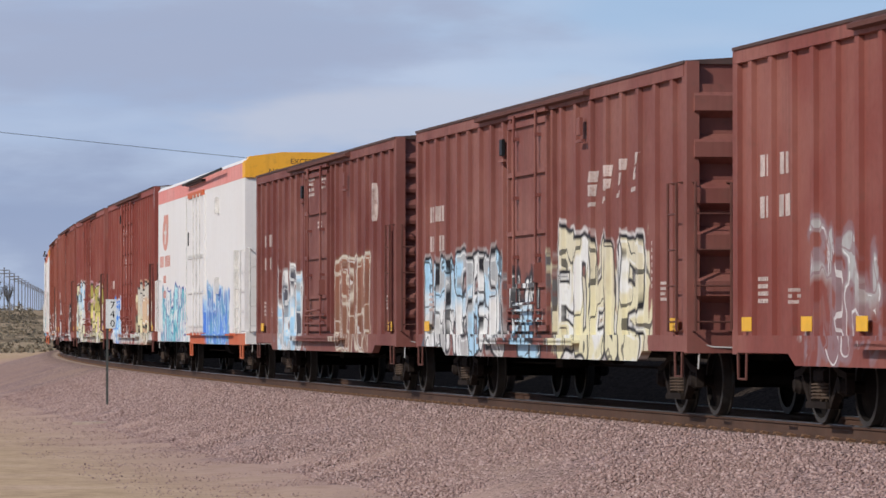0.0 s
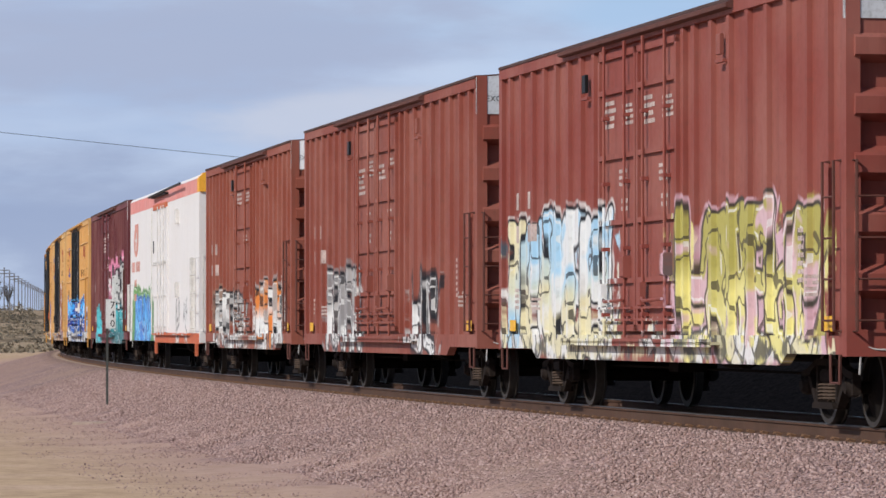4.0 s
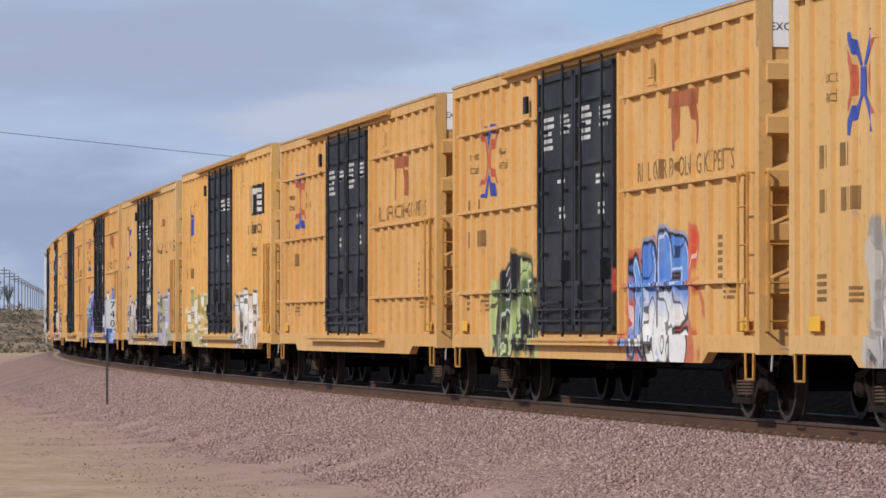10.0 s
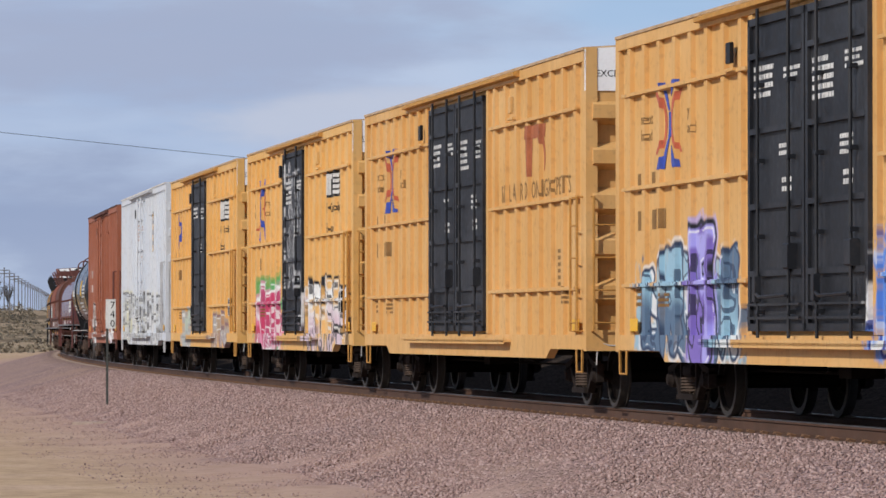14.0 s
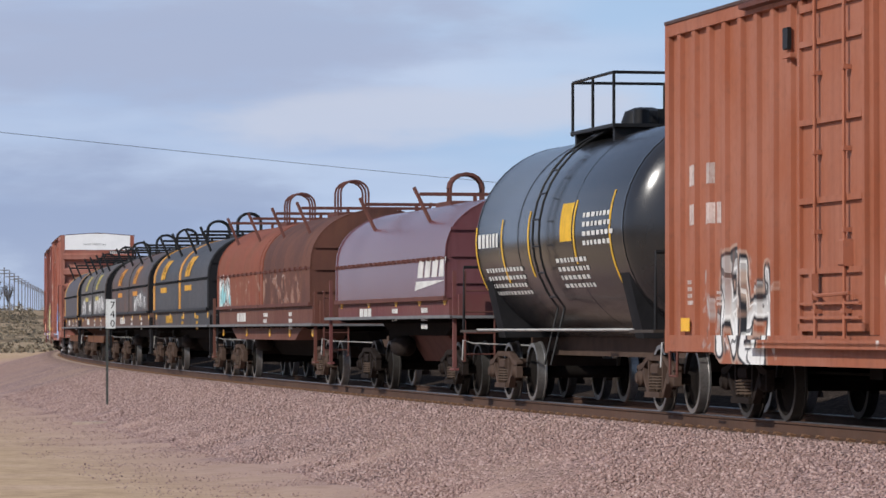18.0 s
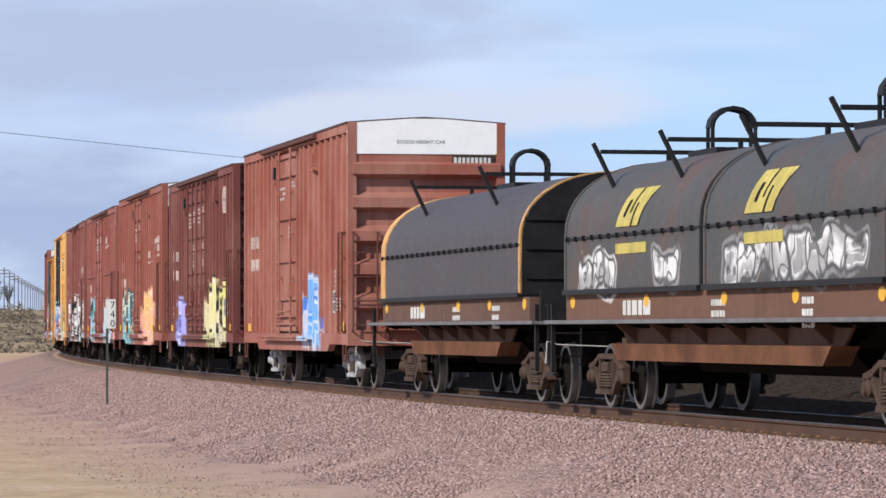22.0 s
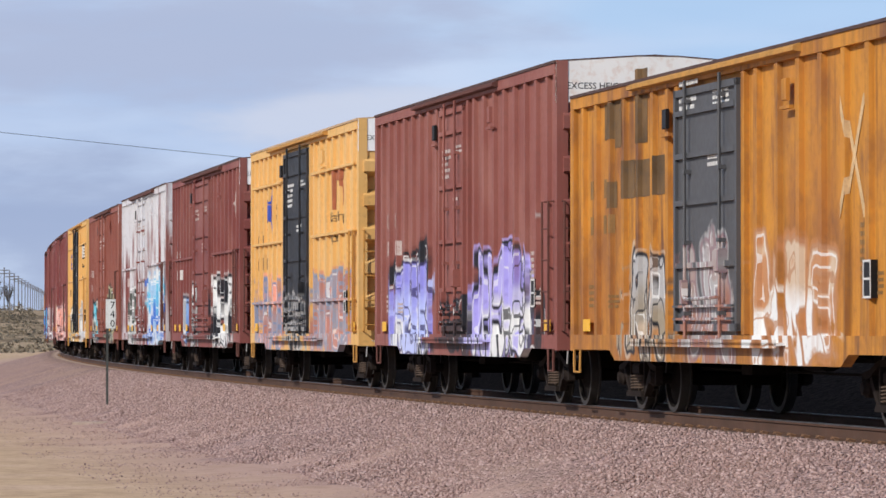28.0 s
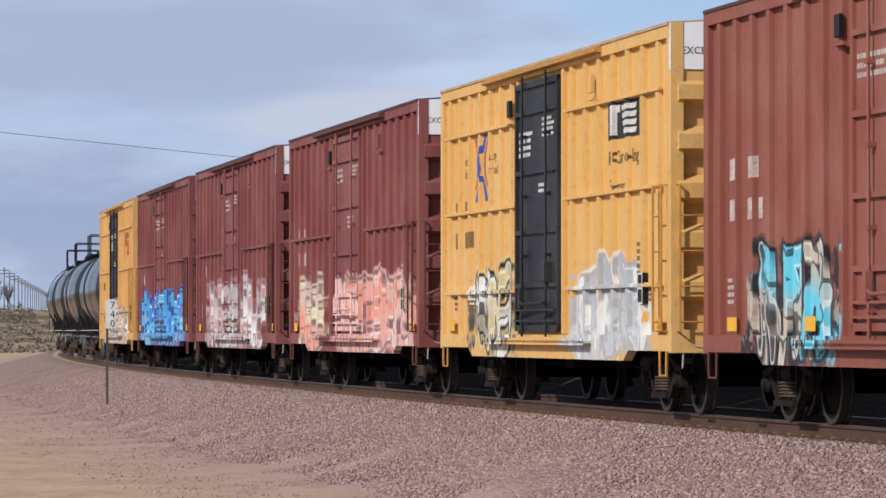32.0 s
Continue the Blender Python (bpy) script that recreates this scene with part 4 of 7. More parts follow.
def boxcar(no, spec):
    """One boxcar. x runs along the way of travel, the camera's side is -y, z = 0 on the rails."""
    L, H, d0, d1, leaves = spec["L"], spec.get("H", 5.12), spec["door"][0], spec["door"][1], spec["door"][2]
    half = L / 2
    base, seed = spec["color"], no * 1.37
    rng = random.Random(no)
    tags = spec.get("tags", ())
    skin = paint("car_paint", base, tags, spec.get("fade", (0.42, 0.22, 0.17)), spec.get("fading", 0.3), spec.get("rust", 0.2), seed, streak=spec.get("streak", 0.3), panel=spec.get("panel"), blotch=spec.get("blotch", 0.0))
    door_base = spec.get("door_color", base)
    dskin = skin if door_base is base else paint("door_paint", door_base, tags, (0.10, 0.10, 0.105), 0.3, 0.08, seed + 0.5, 0.5, 0.2)
    iron = spec["iron"]
    car = thing("boxcar", spec["label"], "boxcar", "cars of the train")
    Y, P = 1.467, 1.53          # wall and post planes
    zs, zt = 1.02, H - spec.get("chord", 0.2)
    lo = 0.84
    # body shell, far side posts and hind end ribs in one
    n_post = spec.get("posts", 8)
    def stations(a, b, n):
        return [a + (b - a) * (i + 0.5) / n for i in range(n)]
    xs = stations(-half + 0.22, d0 - 0.15, n_post) + stations(d1 + 0.15, half - 0.22, n_post)
    pw = spec.get("post_w", 0.17)
    spec["side"] = (xs, pw, Y, P)
    part("body", Shape().box(-half, half, -Y, Y - 0.03, zs, H - 0.02), skin, car)
    sheet = [(-half, Y - 0.03), (half, Y - 0.03), (half, Y)]
    for x in reversed(xs):
        sheet += [(x + pw / 2, Y), (x + pw * 0.4, P), (x - pw * 0.4, P), (x - pw / 2, Y)]
    part("far_wall", Shape().prism(sheet + [(-half, Y)], zs, zt, "z"), skin, car)
    sheet = [(-half, H - 0.3), (-half, 1.1), (-half - 0.02, 1.1)]
    for i in range(6):
        z = zs + 0.3 + i * (H - 1.9) / 5.8
        sheet += [(-half - 0.02, z), (-half - 0.1, z + 0.02), (-half - 0.1, z + 0.2), (-half - 0.02, z + 0.24)]
    part("far_end", Shape().prism(sheet + [(-half - 0.02, H - 0.3)], -Y + 0.1, Y - 0.1, "y"), skin, car)
    # side sill with its deeper middle
    mid = half - 2.55
    for sgn in (-1, 1):
        y0, y1 = sorted((sgn * (Y - 0.06), sgn * (P + 0.002)))
        sill = Shape().prism([(-half, lo), (-mid - 0.30, lo), (-mid, 0.70), (mid, 0.70), (mid + 0.30, lo), (half, lo), (half, zs + 0.03), (-half, zs + 0.03)], y0, y1, "y")
        part("side_sill", sill, skin, car)
        part("top_chord", Shape().prism([(-half, zt), (half, zt), (half, H), (-half, H)], y0, sgn * (P + 0.012), "y") if sgn > 0 else Shape().prism([(-half, zt), (half, zt), (half, H), (-half, H)], -(P + 0.012), y1 + 0.0, "y"), skin, car)
    # posts on the seen side
    for x in xs:
        part("post", Shape().prism([(x - pw / 2, -Y), (x - pw * 0.45, -P), (x + pw * 0.45, -P), (x + pw / 2, -Y)], zs + 0.03, zt, "z"), skin, car)
    for z in spec.get("belts", ()):
        for a, b in ((-half + 0.3, d0 - 0.2), (d1 + 0.2, half - 0.5)):
            cuts = [a] + [x for x in xs if a < x < b] + [b]
            belt = Shape()
            for u, w in zip(cuts, cuts[1:]):
                belt.box(u + 0.09, w - 0.09, -P + 0.01, -Y + 0.01, z, z + 0.07)
            belt.box(a, b, -P - 0.022, -P + 0.012, z + 0.012, z + 0.058)
            part("belt_rail", belt, skin, car)
    for sgn in (-1, 1):
        for x in (-half, half):
            part("corner_post", Shape().box(x - 0.11 if x > 0 else x - 0.10, x + 0.135 if x > 0 else x + 0.11, min(sgn * (Y - 0.1), sgn * (P + 0.004)), max(sgn * (Y - 0.1), sgn * (P + 0.004)), lo, H - 0.01), skin, car)
    # roof of pressed panels with a low ridge
    roof_mat = spec.get("roof", skin)
    roof = Shape().prism([(-P - 0.03, H - 0.04), (P + 0.03, H - 0.04), (P + 0.03, H + 0.0), (0.3, H + 0.09), (-0.3, H + 0.09), (-P - 0.03, H + 0.0)], -half - 0.04, half + 0.04)
    rf = part("roof", roof, roof_mat, car)
    seams = Shape()
    m = int(L / 1.1)
    for i in range(m + 1):
        x = -half + 0.1 + (L - 0.2) * i / m
        seams.prism([(-P + 0.3, H + 0.01), (0, H + 0.08), (P - 0.3, H + 0.01), (P - 0.3, H + 0.03), (0, H + 0.11), (-P + 0.3, H + 0.03)], x - 0.03, x + 0.03)
    part("roof_seams", seams, roof_mat, rf)
    # leading end with its horizontal ribs
    white = spec.get("excess", True)
    zw = H - (0.62 if white else 0.3)
    if spec.get("end", "wide") == "wide":
        n_rib = 5
        pitch = (zw - 1.3) / n_rib
        for i in range(n_rib):
            z = 1.52 + i * pitch
            part("end_rib", Shape().prism([(half - 0.01, z - 0.06), (half + 0.19, z + 0.03), (half + 0.19, z + 0.22), (half - 0.01, z + 0.34)], -P + 0.09, P - 0.09, "y"), skin, car)
        part("end_cap", Shape().box(half - 0.01, half + 0.104, -P - 0.002, P + 0.002, zw - 0.18, zw), skin, car)
    else:
        n_rib = 11
        pitch = (zw - 1.2) / n_rib
        for i in range(n_rib):
            z = 1.3 + i * pitch
            part("end_rib", Shape().prism([(half - 0.01, z), (half + 0.07, z + 0.04), (half + 0.09, z + 0.10), (half + 0.07, z + 0.17), (half - 0.01, z + 0.22)], -P + 0.16, P - 0.16, "y"), skin, car)
    if white:
        tx, tsz = spec.get("warning", (0.14, 0.135))
        wp = part("end_panel", Shape().prism([(-P - 0.004, zw), (P + 0.004, zw), (P + 0.004, H - 0.03), (0.3, H + 0.06), (-0.3, H + 0.06), (-P - 0.004, H - 0.03)], half + 0.022, half + 0.125), spec.get("panel_mat", white_paint), car, spec.get("panel_label", "white end panel with a height warning"))
        tagged(part("height_warning", words("EXCESS HEIGHT CAR", tsz), letter_black, wp, "black stencilled height warning", at=pose(half + 0.1275, -P + tx, H - 0.42, 0, 0, 90)), kind="stuff")
    part("end_sill", Shape().box(half - 0.05, half + 0.14, -P, P, lo - 0.02, 1.12), skin, car)
    part("end_sill", Shape().box(-half - 0.14, -half + 0.05, -P, P, lo - 0.02, 1.12), skin, car)
    part("crossover_step", Shape().box(half + 0.14, half + 0.36, -0.9, 0.9, 1.16, 1.19).box(half + 0.13, half + 0.2, -0.8, -0.74, 0.95, 1.17).box(half + 0.13, half + 0.2, 0.74, 0.8, 0.95, 1.17), iron, car)
    # doors
    zd0, zd1 = 1.10, zt - 0.08
    bar_z = spec.get("door_bars", (1.75, 2.55, 3.45, 4.35))
    w = (d1 - d0) / leaves
    for a, b in ((d0 - 0.12, d0 + 0.028), (d1 - 0.028, d1 + 0.12)):
        part("door_jamb", Shape().box(a, b, -P - 0.003, -Y, zs + 0.04, zt - 0.004), skin, car)
    guide = GUIDE_SHAPE.mesh("rod_guide")
    guide.materials.append(dskin)
    for i in range(leaves):
        a, b = d0 + i * w + 0.03, d0 + (i + 1) * w - 0.03
        yd = P + 0.015
        door = part("door", Shape().box(a, b, -yd, -Y + 0.05, zd0, zd1), dskin, car, spec.get("door_label", ""))
        fr = Shape()
        for u in (a, b - 0.09):
            fr.box(u, u + 0.09, -yd - 0.045, -yd, zd0, zd1)
        fr.box(a, b, -yd - 0.045, -yd, zd0, zd0 + 0.09)
        fr.box(a, b, -yd - 0.045, -yd, zd1 - 0.09, zd1)
        part("door_frame", fr, dskin, door)
        for z in bar_z:
            part("door_rail", Shape().box(a + 0.09, b - 0.09, -yd - 0.05, -yd, z, z + 0.07), dskin, door)
        rods = (a + w * 0.22, b - w * 0.22) if leaves == 2 or w > 2.8 else (a + w * 0.3, b - w * 0.25)
        for x in rods:
            part("lock_rod", Shape().tube((x, -yd - 0.075, zd0 - 0.08), (x, -yd - 0.075, zd1 + 0.1), 0.024, 6), dskin, door)
        for x in rods:
            for z in (1.3, 2.2, 3.1, 4.0):
                part("rod_guide", guide, dskin, door, at=(x, -yd, z))
        x = rods[0]
        part("door_handle", Shape().path([(x, -yd - 0.1, 1.55), (x + 0.3, -yd - 0.14, 1.5), (x + w * 0.55, -yd - 0.12, 1.52)], 0.022, 6).box(x - 0.06, x + 0.06, -yd - 0.13, -yd - 0.05, 1.45, 1.75), dskin, door)
        for z in (1.24, 1.40):
            part("lock_bar", Shape().box(a + 0.10, b - 0.10, -yd - 0.085, -yd - 0.05, z, z + 0.03), dskin, door)
        part("gear_box", Shape().box(rods[-1] - 0.11, rods[-1] + 0.11, -yd - 0.12, -yd, 1.82, 2.12, 0.02), dskin, door)
        if rng.random() < 0.95:
            st = Shape()
            bars(st, a + 0.15, rng.uniform(4.1, 4.3), w * 0.34, 0.06, rng.randint(3, 5), -yd - 0.004, rng)
            bars(st, a + w * 0.58, rng.uniform(4.15, 4.28), w * 0.28, 0.045, rng.randint(2, 4), -yd - 0.004, rng)
            bars(st, a + w * 0.5, 3.3, w * 0.2, 0.05, rng.randint(1, 3), -yd - 0.004, rng)
            if leaves == 2:
                bars(st, a + w * 0.55, 2.9, w * 0.16, 0.06, 2, -yd - 0.004, rng)
            tagged(part("door_lettering", st, letter_white if door_base is not base else letter_pale, door, "small white stencilled lines"), kind="stuff")
    reach = spec.get("hood", (max(-half + 0.6, d0 - 2.3), min(half - 0.6, d1 + 2.6)))
    part("door_hood", Shape().prism([(-P - 0.11, zt + 0.07), (-P, zt + 0.05), (-P, zt + 0.17), (-P - 0.11, zt + 0.12)], reach[0], reach[1]), iron, car)
    part("door_track", Shape().box(d0 - 2.0, d1 + 1.9, -P - 0.13, -P, 0.93, 0.965).box(d0 - 2.0, d1 + 1.9, -P - 0.13, -P - 0.115, 0.90, 1.0), skin, car)
    # boxes, ladders, irons
    for x, z in ((d0 - 0.9 if leaves == 2 else d0 - 0.5, zt - 0.42), (d1 + 2.0, zt - 0.36)):
        bx = part("door_stop", Shape().box(x - 0.10, x + 0.10, -P - 0.05, -P, z - 0.12, z + 0.14, 0.01), black_gloss if x < d0 else skin, car)
        part("stop_bracket", Shape().box(x - 0.14, x + 0.26, -P - 0.06, -P, z - 0.22, z - 0.18), skin, bx)
    add_ladder(car, "side_ladder", half - 0.50, half - 0.06, -P, 1.1, 3.0, -0.09, 0.46, iron)
    add_ladder(car, "end_ladder", -P + 0.08, -P + 0.55, half + 0.02, 1.1, 3.0, 0.24, 0.46, iron, "y")
    add_ladder(car, "side_ladder", -half + 0.35, -half + 0.9, P, 1.2, 2.75, 0.09, 0.42, iron)
    stirrup = [(half - 0.50, -P, lo), (half - 0.48, -P, 0.52), (half - 0.14, -P, 0.52), (half - 0.12, -P, lo)]
    part("stirrup_step", Shape().path(stirrup, 0.02, 5), iron, car)
    part("stirrup_step", Shape().path([(-p[0], p[1], p[2]) for p in stirrup], 0.02, 5), iron, car)
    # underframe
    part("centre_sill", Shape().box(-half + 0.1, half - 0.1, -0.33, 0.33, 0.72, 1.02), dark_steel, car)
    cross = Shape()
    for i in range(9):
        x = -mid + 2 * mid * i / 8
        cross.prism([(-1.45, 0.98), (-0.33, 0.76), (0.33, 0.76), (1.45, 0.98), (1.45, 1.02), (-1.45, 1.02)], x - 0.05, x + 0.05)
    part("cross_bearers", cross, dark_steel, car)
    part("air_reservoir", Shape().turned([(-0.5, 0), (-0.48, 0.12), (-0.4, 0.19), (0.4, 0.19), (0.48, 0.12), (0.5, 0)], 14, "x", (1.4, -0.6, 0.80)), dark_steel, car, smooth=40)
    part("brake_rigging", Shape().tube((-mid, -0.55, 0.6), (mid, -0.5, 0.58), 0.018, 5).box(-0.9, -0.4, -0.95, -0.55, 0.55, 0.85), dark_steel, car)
    tc = spec.get("bolster", half - 2.1)
    for sgn in (-1, 1):
        add_truck(car, sgn * tc, spec.get("truck", "dark"))
    add_ends(car, half, 0.78, iron)
    # stencils and reflectors
    ink = spec.get("ink", letter_pale)
    mk = Shape()
    for x, z, ww, h, rows in spec.get("marks", ((half - 2.0, 2.3, 0.3, 0.055, 7), (-half + 0.8, 1.75, 0.5, 0.05, 4), (-half + 2.2, 1.6, 0.4, 0.04, 3), (half - 1.5, 1.75, 0.35, 0.04, 4))):
        bars(mk, x, z, ww, h, rows, 0.0, rng)
    if "marks" not in spec:
        glyphs(mk, -half + 0.9, 2.95, 0.26, (2, 2), 0.0, rng)
        glyphs(mk, -half + 0.9, 2.45, 0.26, (2, 3), 0.0, rng)
    if mk.v:
        tagged(painted("stencil_lettering", mk, ink, car, spec, "stencilled reporting marks"), kind="stuff")
    for x in spec.get("reflectors", (-half + 0.7, half - 0.75)):
        part("reflector", Shape().box(x, x + 0.42, -P - 0.008, -P - 0.002, 1.10, 1.27), reflector, car, "yellow reflector")
    if L < 17:
        px = half - 1.65
        plate = part("placard_board", Shape().box(px, px + 0.28, -P - 0.018, -Y, 1.46, 1.88), black_gloss, car, "dark placard board with white edges")
        for u in (px, px + 0.255):
            part("placard_edge", Shape().box(u, u + 0.025, -P - 0.024, -P - 0.018, 1.46, 1.88), letter_white, plate)
        for z in (1.46, 1.66, 1.855):
            part("placard_edge", Shape().box(px + 0.025, px + 0.255, -P - 0.024, -P - 0.018, z, z + 0.025), letter_white, plate)
    for badge in spec.get("badges", ()):
        badge(car, spec, P)
    return car
# ---- badges on the cars ----
def drape(me, spec, lift=0.004):
    """Lays a flat mesh, standing in x and z, over the wall and posts of a boxcar's side."""
    xs, pw, Y, P = spec["side"]
    lo, hi = min(v.co.x for v in me.vertices), max(v.co.x for v in me.vertices)
    bm = bmesh.new()
    bm.from_mesh(me)
    for x in xs:
        for e in (-pw / 2, -pw * 0.45, pw * 0.45, pw / 2):
            if lo < x + e < hi:
                bmesh.ops.bisect_plane(bm, geom=bm.verts[:] + bm.edges[:] + bm.faces[:], plane_co=(x + e, 0, 0), plane_no=(1, 0, 0))
    for v in bm.verts:
        y = Y
        for x in xs:
            u = abs(v.co.x - x)
            if u < pw / 2:
                y = P if u <= pw * 0.45 else Y + (P - Y) * (pw / 2 - u) / (pw * 0.05)
        v.co.y += -y - lift
    bm.to_mesh(me)
    bm.free()
    return me


def painted(name, shape, material, car, spec, label="", lift=0.004):
    return part(name, drape(shape.mesh(name), spec, lift), material, car, label)


def ribbon(sh, pts, w0, w1):
    """A curved flat band through three points (x, z), w0 wide at its start and w1 at its end."""
    n, rows = 7, []
    for k in range(n):
        t = k / (n - 1)
        x, z = [(1 - t) ** 2 * p0 + 2 * t * (1 - t) * p1 + t * t * p2 for p0, p1, p2 in zip(*pts)]
        rows.append((x, z, (w0 + (w1 - w0) * t) / 2))
    v = [(x + e * w, y, z) for x, z, w in rows for e in (-1, 1) for y in (-0.002, 0.0)]
    f = [q for k in range(n - 1) for q in ((4 * k, 4 * k + 2, 4 * k + 6, 4 * k + 4), (4 * k + 1, 4 * k + 5, 4 * k + 7, 4 * k + 3), (4 * k, 4 * k + 4, 4 * k + 5, 4 * k + 1), (4 * k + 2, 4 * k + 3, 4 * k + 7, 4 * k + 6))]
    sh.add(v, f + [(0, 1, 3, 2), (4 * n - 4, 4 * n - 2, 4 * n - 1, 4 * n - 3)])


def cross_badge(x, z, k=0.8):
    """Crossed red ribbons with blue tips and a blue middle, two short lines of words beside them."""
    def make(car, spec, P):
        for sx in (-1, 1):
            for pts, w0, w1, mat, lift in (
                    (((x + sx * 0.66 * k, z - 0.48 * k), (x - sx * 0.10 * k, z), (x + sx * 0.66 * k, z + 0.55 * k)), 0.13 * k, 0.17 * k, badge_red, 0.004),
                    (((x + sx * 0.50 * k, z - 0.72 * k), (x + sx * 0.30 * k, z - 0.38 * k), (x + sx * 0.08 * k, z - 0.2 * k)), 0.24 * k, 0.10 * k, badge_blue, 0.008),
                    (((x + sx * 0.08 * k, z + 0.22 * k), (x + sx * 0.24 * k, z + 0.42 * k), (x + sx * 0.46 * k, z + 0.70 * k)), 0.10 * k, 0.22 * k, badge_blue, 0.008)):
                sh = Shape()
                ribbon(sh, pts, w0, w1)
                painted("ribbon", sh, mat, car, spec, lift=lift)
        core = Shape()
        ribbon(core, ((x, z - 0.2 * k), (x + 0.02, z), (x, z + 0.2 * k)), 0.28 * k, 0.24 * k)
        painted("badge_core", core, badge_blue, car, spec, lift=0.008)
        for text, dx in (("next\nload", -1.35), ("any\nroad", 0.85)):
            me = words(text, 0.22)
            me.transform(Matrix.Translation((x + dx, 0, z + 0.05)))
            tagged(part("slogan", drape(me, spec), letter_brown, car, "small faded slogan words"), kind="stuff")
    return make


def red_mark(x, z):
    """A faded red bar on two worn legs, the second bent outwards."""
    def make(car, spec, P):
        sh = Shape().prism([(x - 0.1, z + 0.16), (x + 1.4, z + 0.14), (x + 1.46, z + 0.34), (x - 0.06, z + 0.36)], -0.002, 0.0, "y")
        sh.prism([(x + 0.36, z - 0.42), (x + 0.46, z - 0.42), (x + 0.52, z + 0.16), (x + 0.28, z + 0.16)], -0.002, 0.0, "y")
        ribbon(sh, ((x + 1.36, z - 0.36), (x + 1.48, z - 0.1), (x + 1.24, z + 0.15)), 0.05, 0.16)
        painted("faded_red_mark", sh, letter_red, car, spec)
    return make


def black_mark(x, z, w=1.8, h=0.26):
    """A black plate with white blocks and stripes."""
    def make(car, spec, P):
        painted("mark_plate", Shape().box(x, x + w, -0.002, 0.0, z - h, z + h), letter_black, car, spec, "black plate with white blocks and stripes")
        painted("white_bar", Shape().box(x + 0.06 * w, x + 0.40 * w, -0.002, 0.0, z + 0.4 * h, z + 0.8 * h), letter_white, car, spec, lift=0.008)
        painted("white_stem", Shape().box(x + 0.14 * w, x + 0.30 * w, -0.002, 0.0, z - 0.8 * h, z + 0.4 * h), letter_white, car, spec, lift=0.008)
        for k in range(4):
            zz = z + h * (0.60 - 0.42 * k)
            painted("white_stripe", Shape().prism([(x + (0.46 + 0.02 * k) * w, zz - 0.14 * h), (x + 0.90 * w, zz - 0.14 * h), (x + 0.93 * w, zz + 0.14 * h), (x + (0.44 + 0.02 * k) * w, zz + 0.14 * h)], -0.002, 0.0, "y"), letter_white, car, spec, lift=0.008)
    return make


def slogan(x, z, size, text="RAIL CAR POOLING EXPERTS", ink=None):
    def make(car, spec, P):
        me = words(text, size)
        me.transform(Matrix.Translation((x, 0, z)))
        tagged(part("slogan", drape(me, spec), ink or letter_brown, car, "line of slogan lettering"), kind="stuff")
    return make


def road_letters(x, z, count=4, size=0.42, gap=0.78):
    """Pale slanted blocks, each cut in two across its middle, over short underlines."""
    def make(car, spec, P):
        for i in range(count):
            u, zz = x + i * gap, z + 0.05 * i
            sh = Shape()
            for a, b in ((0.0, 0.46), (0.56, 1.0)):
                sh.prism([(u + 0.2 * a, zz + size * a), (u + 0.36 + 0.2 * a, zz + size * a), (u + 0.36 + 0.2 * b, zz + size * b), (u + 0.2 * b, zz + size * b)], -0.002, 0.0, "y")
            sh.prism([(u - 0.10, zz - 0.17), (u + 0.34, zz - 0.14), (u + 0.36, zz - 0.08), (u - 0.07, zz - 0.11)], -0.002, 0.0, "y")
            painted("pale_block", sh, letter_pale, car, spec)
    return make


def faded_blocks(x, z):
    """Old painted-over squares, darker and duller than the side, with a pale crossed stroke further on."""
    def make(car, spec, P):
        dull = plain("painted_over_patch", (0.17, 0.10, 0.045), 0.8, vary=0.5, scale=1.2, dirt_amount=0.6)
        for k, (dx, dz, h) in enumerate(((0.5, 0.75, 0.5), (1.1, 0.62, 0.72), (2.3, 0.62, 1.0), (0.6, -0.2, 0.36), (1.6, -0.1, 0.52), (2.5, -0.1, 0.5), (3.4, -0.1, 0.52))):
            painted("painted_patch", Shape().box(x + dx, x + dx + 0.62, -0.002, 0.0, z + dz, z + dz + h), dull, car, spec, "dull brown painted-over patch")
        chalk = plain("chalky_stroke", (0.62, 0.42, 0.22), 0.8, vary=0.3)
        for sgn in (-1, 1):
            u = x + 12.25
            painted("crossed_stroke", Shape().prism([(u - sgn * 0.45, z - 0.65), (u - sgn * 0.34, z - 0.65), (u + sgn * 0.45, z + 0.72), (u + sgn * 0.34, z + 0.72)], -0.002, 0.0, "y"), chalk, car, spec, lift=0.004 if sgn < 0 else 0.008)
    return make


def striped_strip(x, z):
    """An upright strip banded in yellow and black."""
    def make(car, spec, P):
        y = -P - 0.006
        strip_back = part("warning_strip", Shape().box(x, x + 0.2, y - 0.004, y, z, z + 1.15), letter_black, car, "yellow and black banded strip")
        for k in range(4):
            part("yellow_band", Shape().box(x, x + 0.2, y - 0.007, y - 0.005, z + 0.02 + k * 0.30, z + 0.19 + k * 0.30), reflector, strip_back)
    return make


def end_plate(y0, y1, z0, z1):
    """A black plate with pale bars on the leading end."""
    def make(car, spec, P):
        xe = spec["L"] / 2 + 0.128
        pl = part("mark_plate", Shape().box(xe - 0.12, xe, y0, y1, z0, z1), letter_black, car, "black plate with pale bars")
        n = int((y1 - y0) / 0.085)
        for k in range(n):
            part("pale_bar", Shape().box(xe + 0.001, xe + 0.004, y0 + 0.03 + k * 0.083, y0 + 0.085 + k * 0.083, z0 + 0.03, z1 - 0.03), letter_white, pl)
    return make


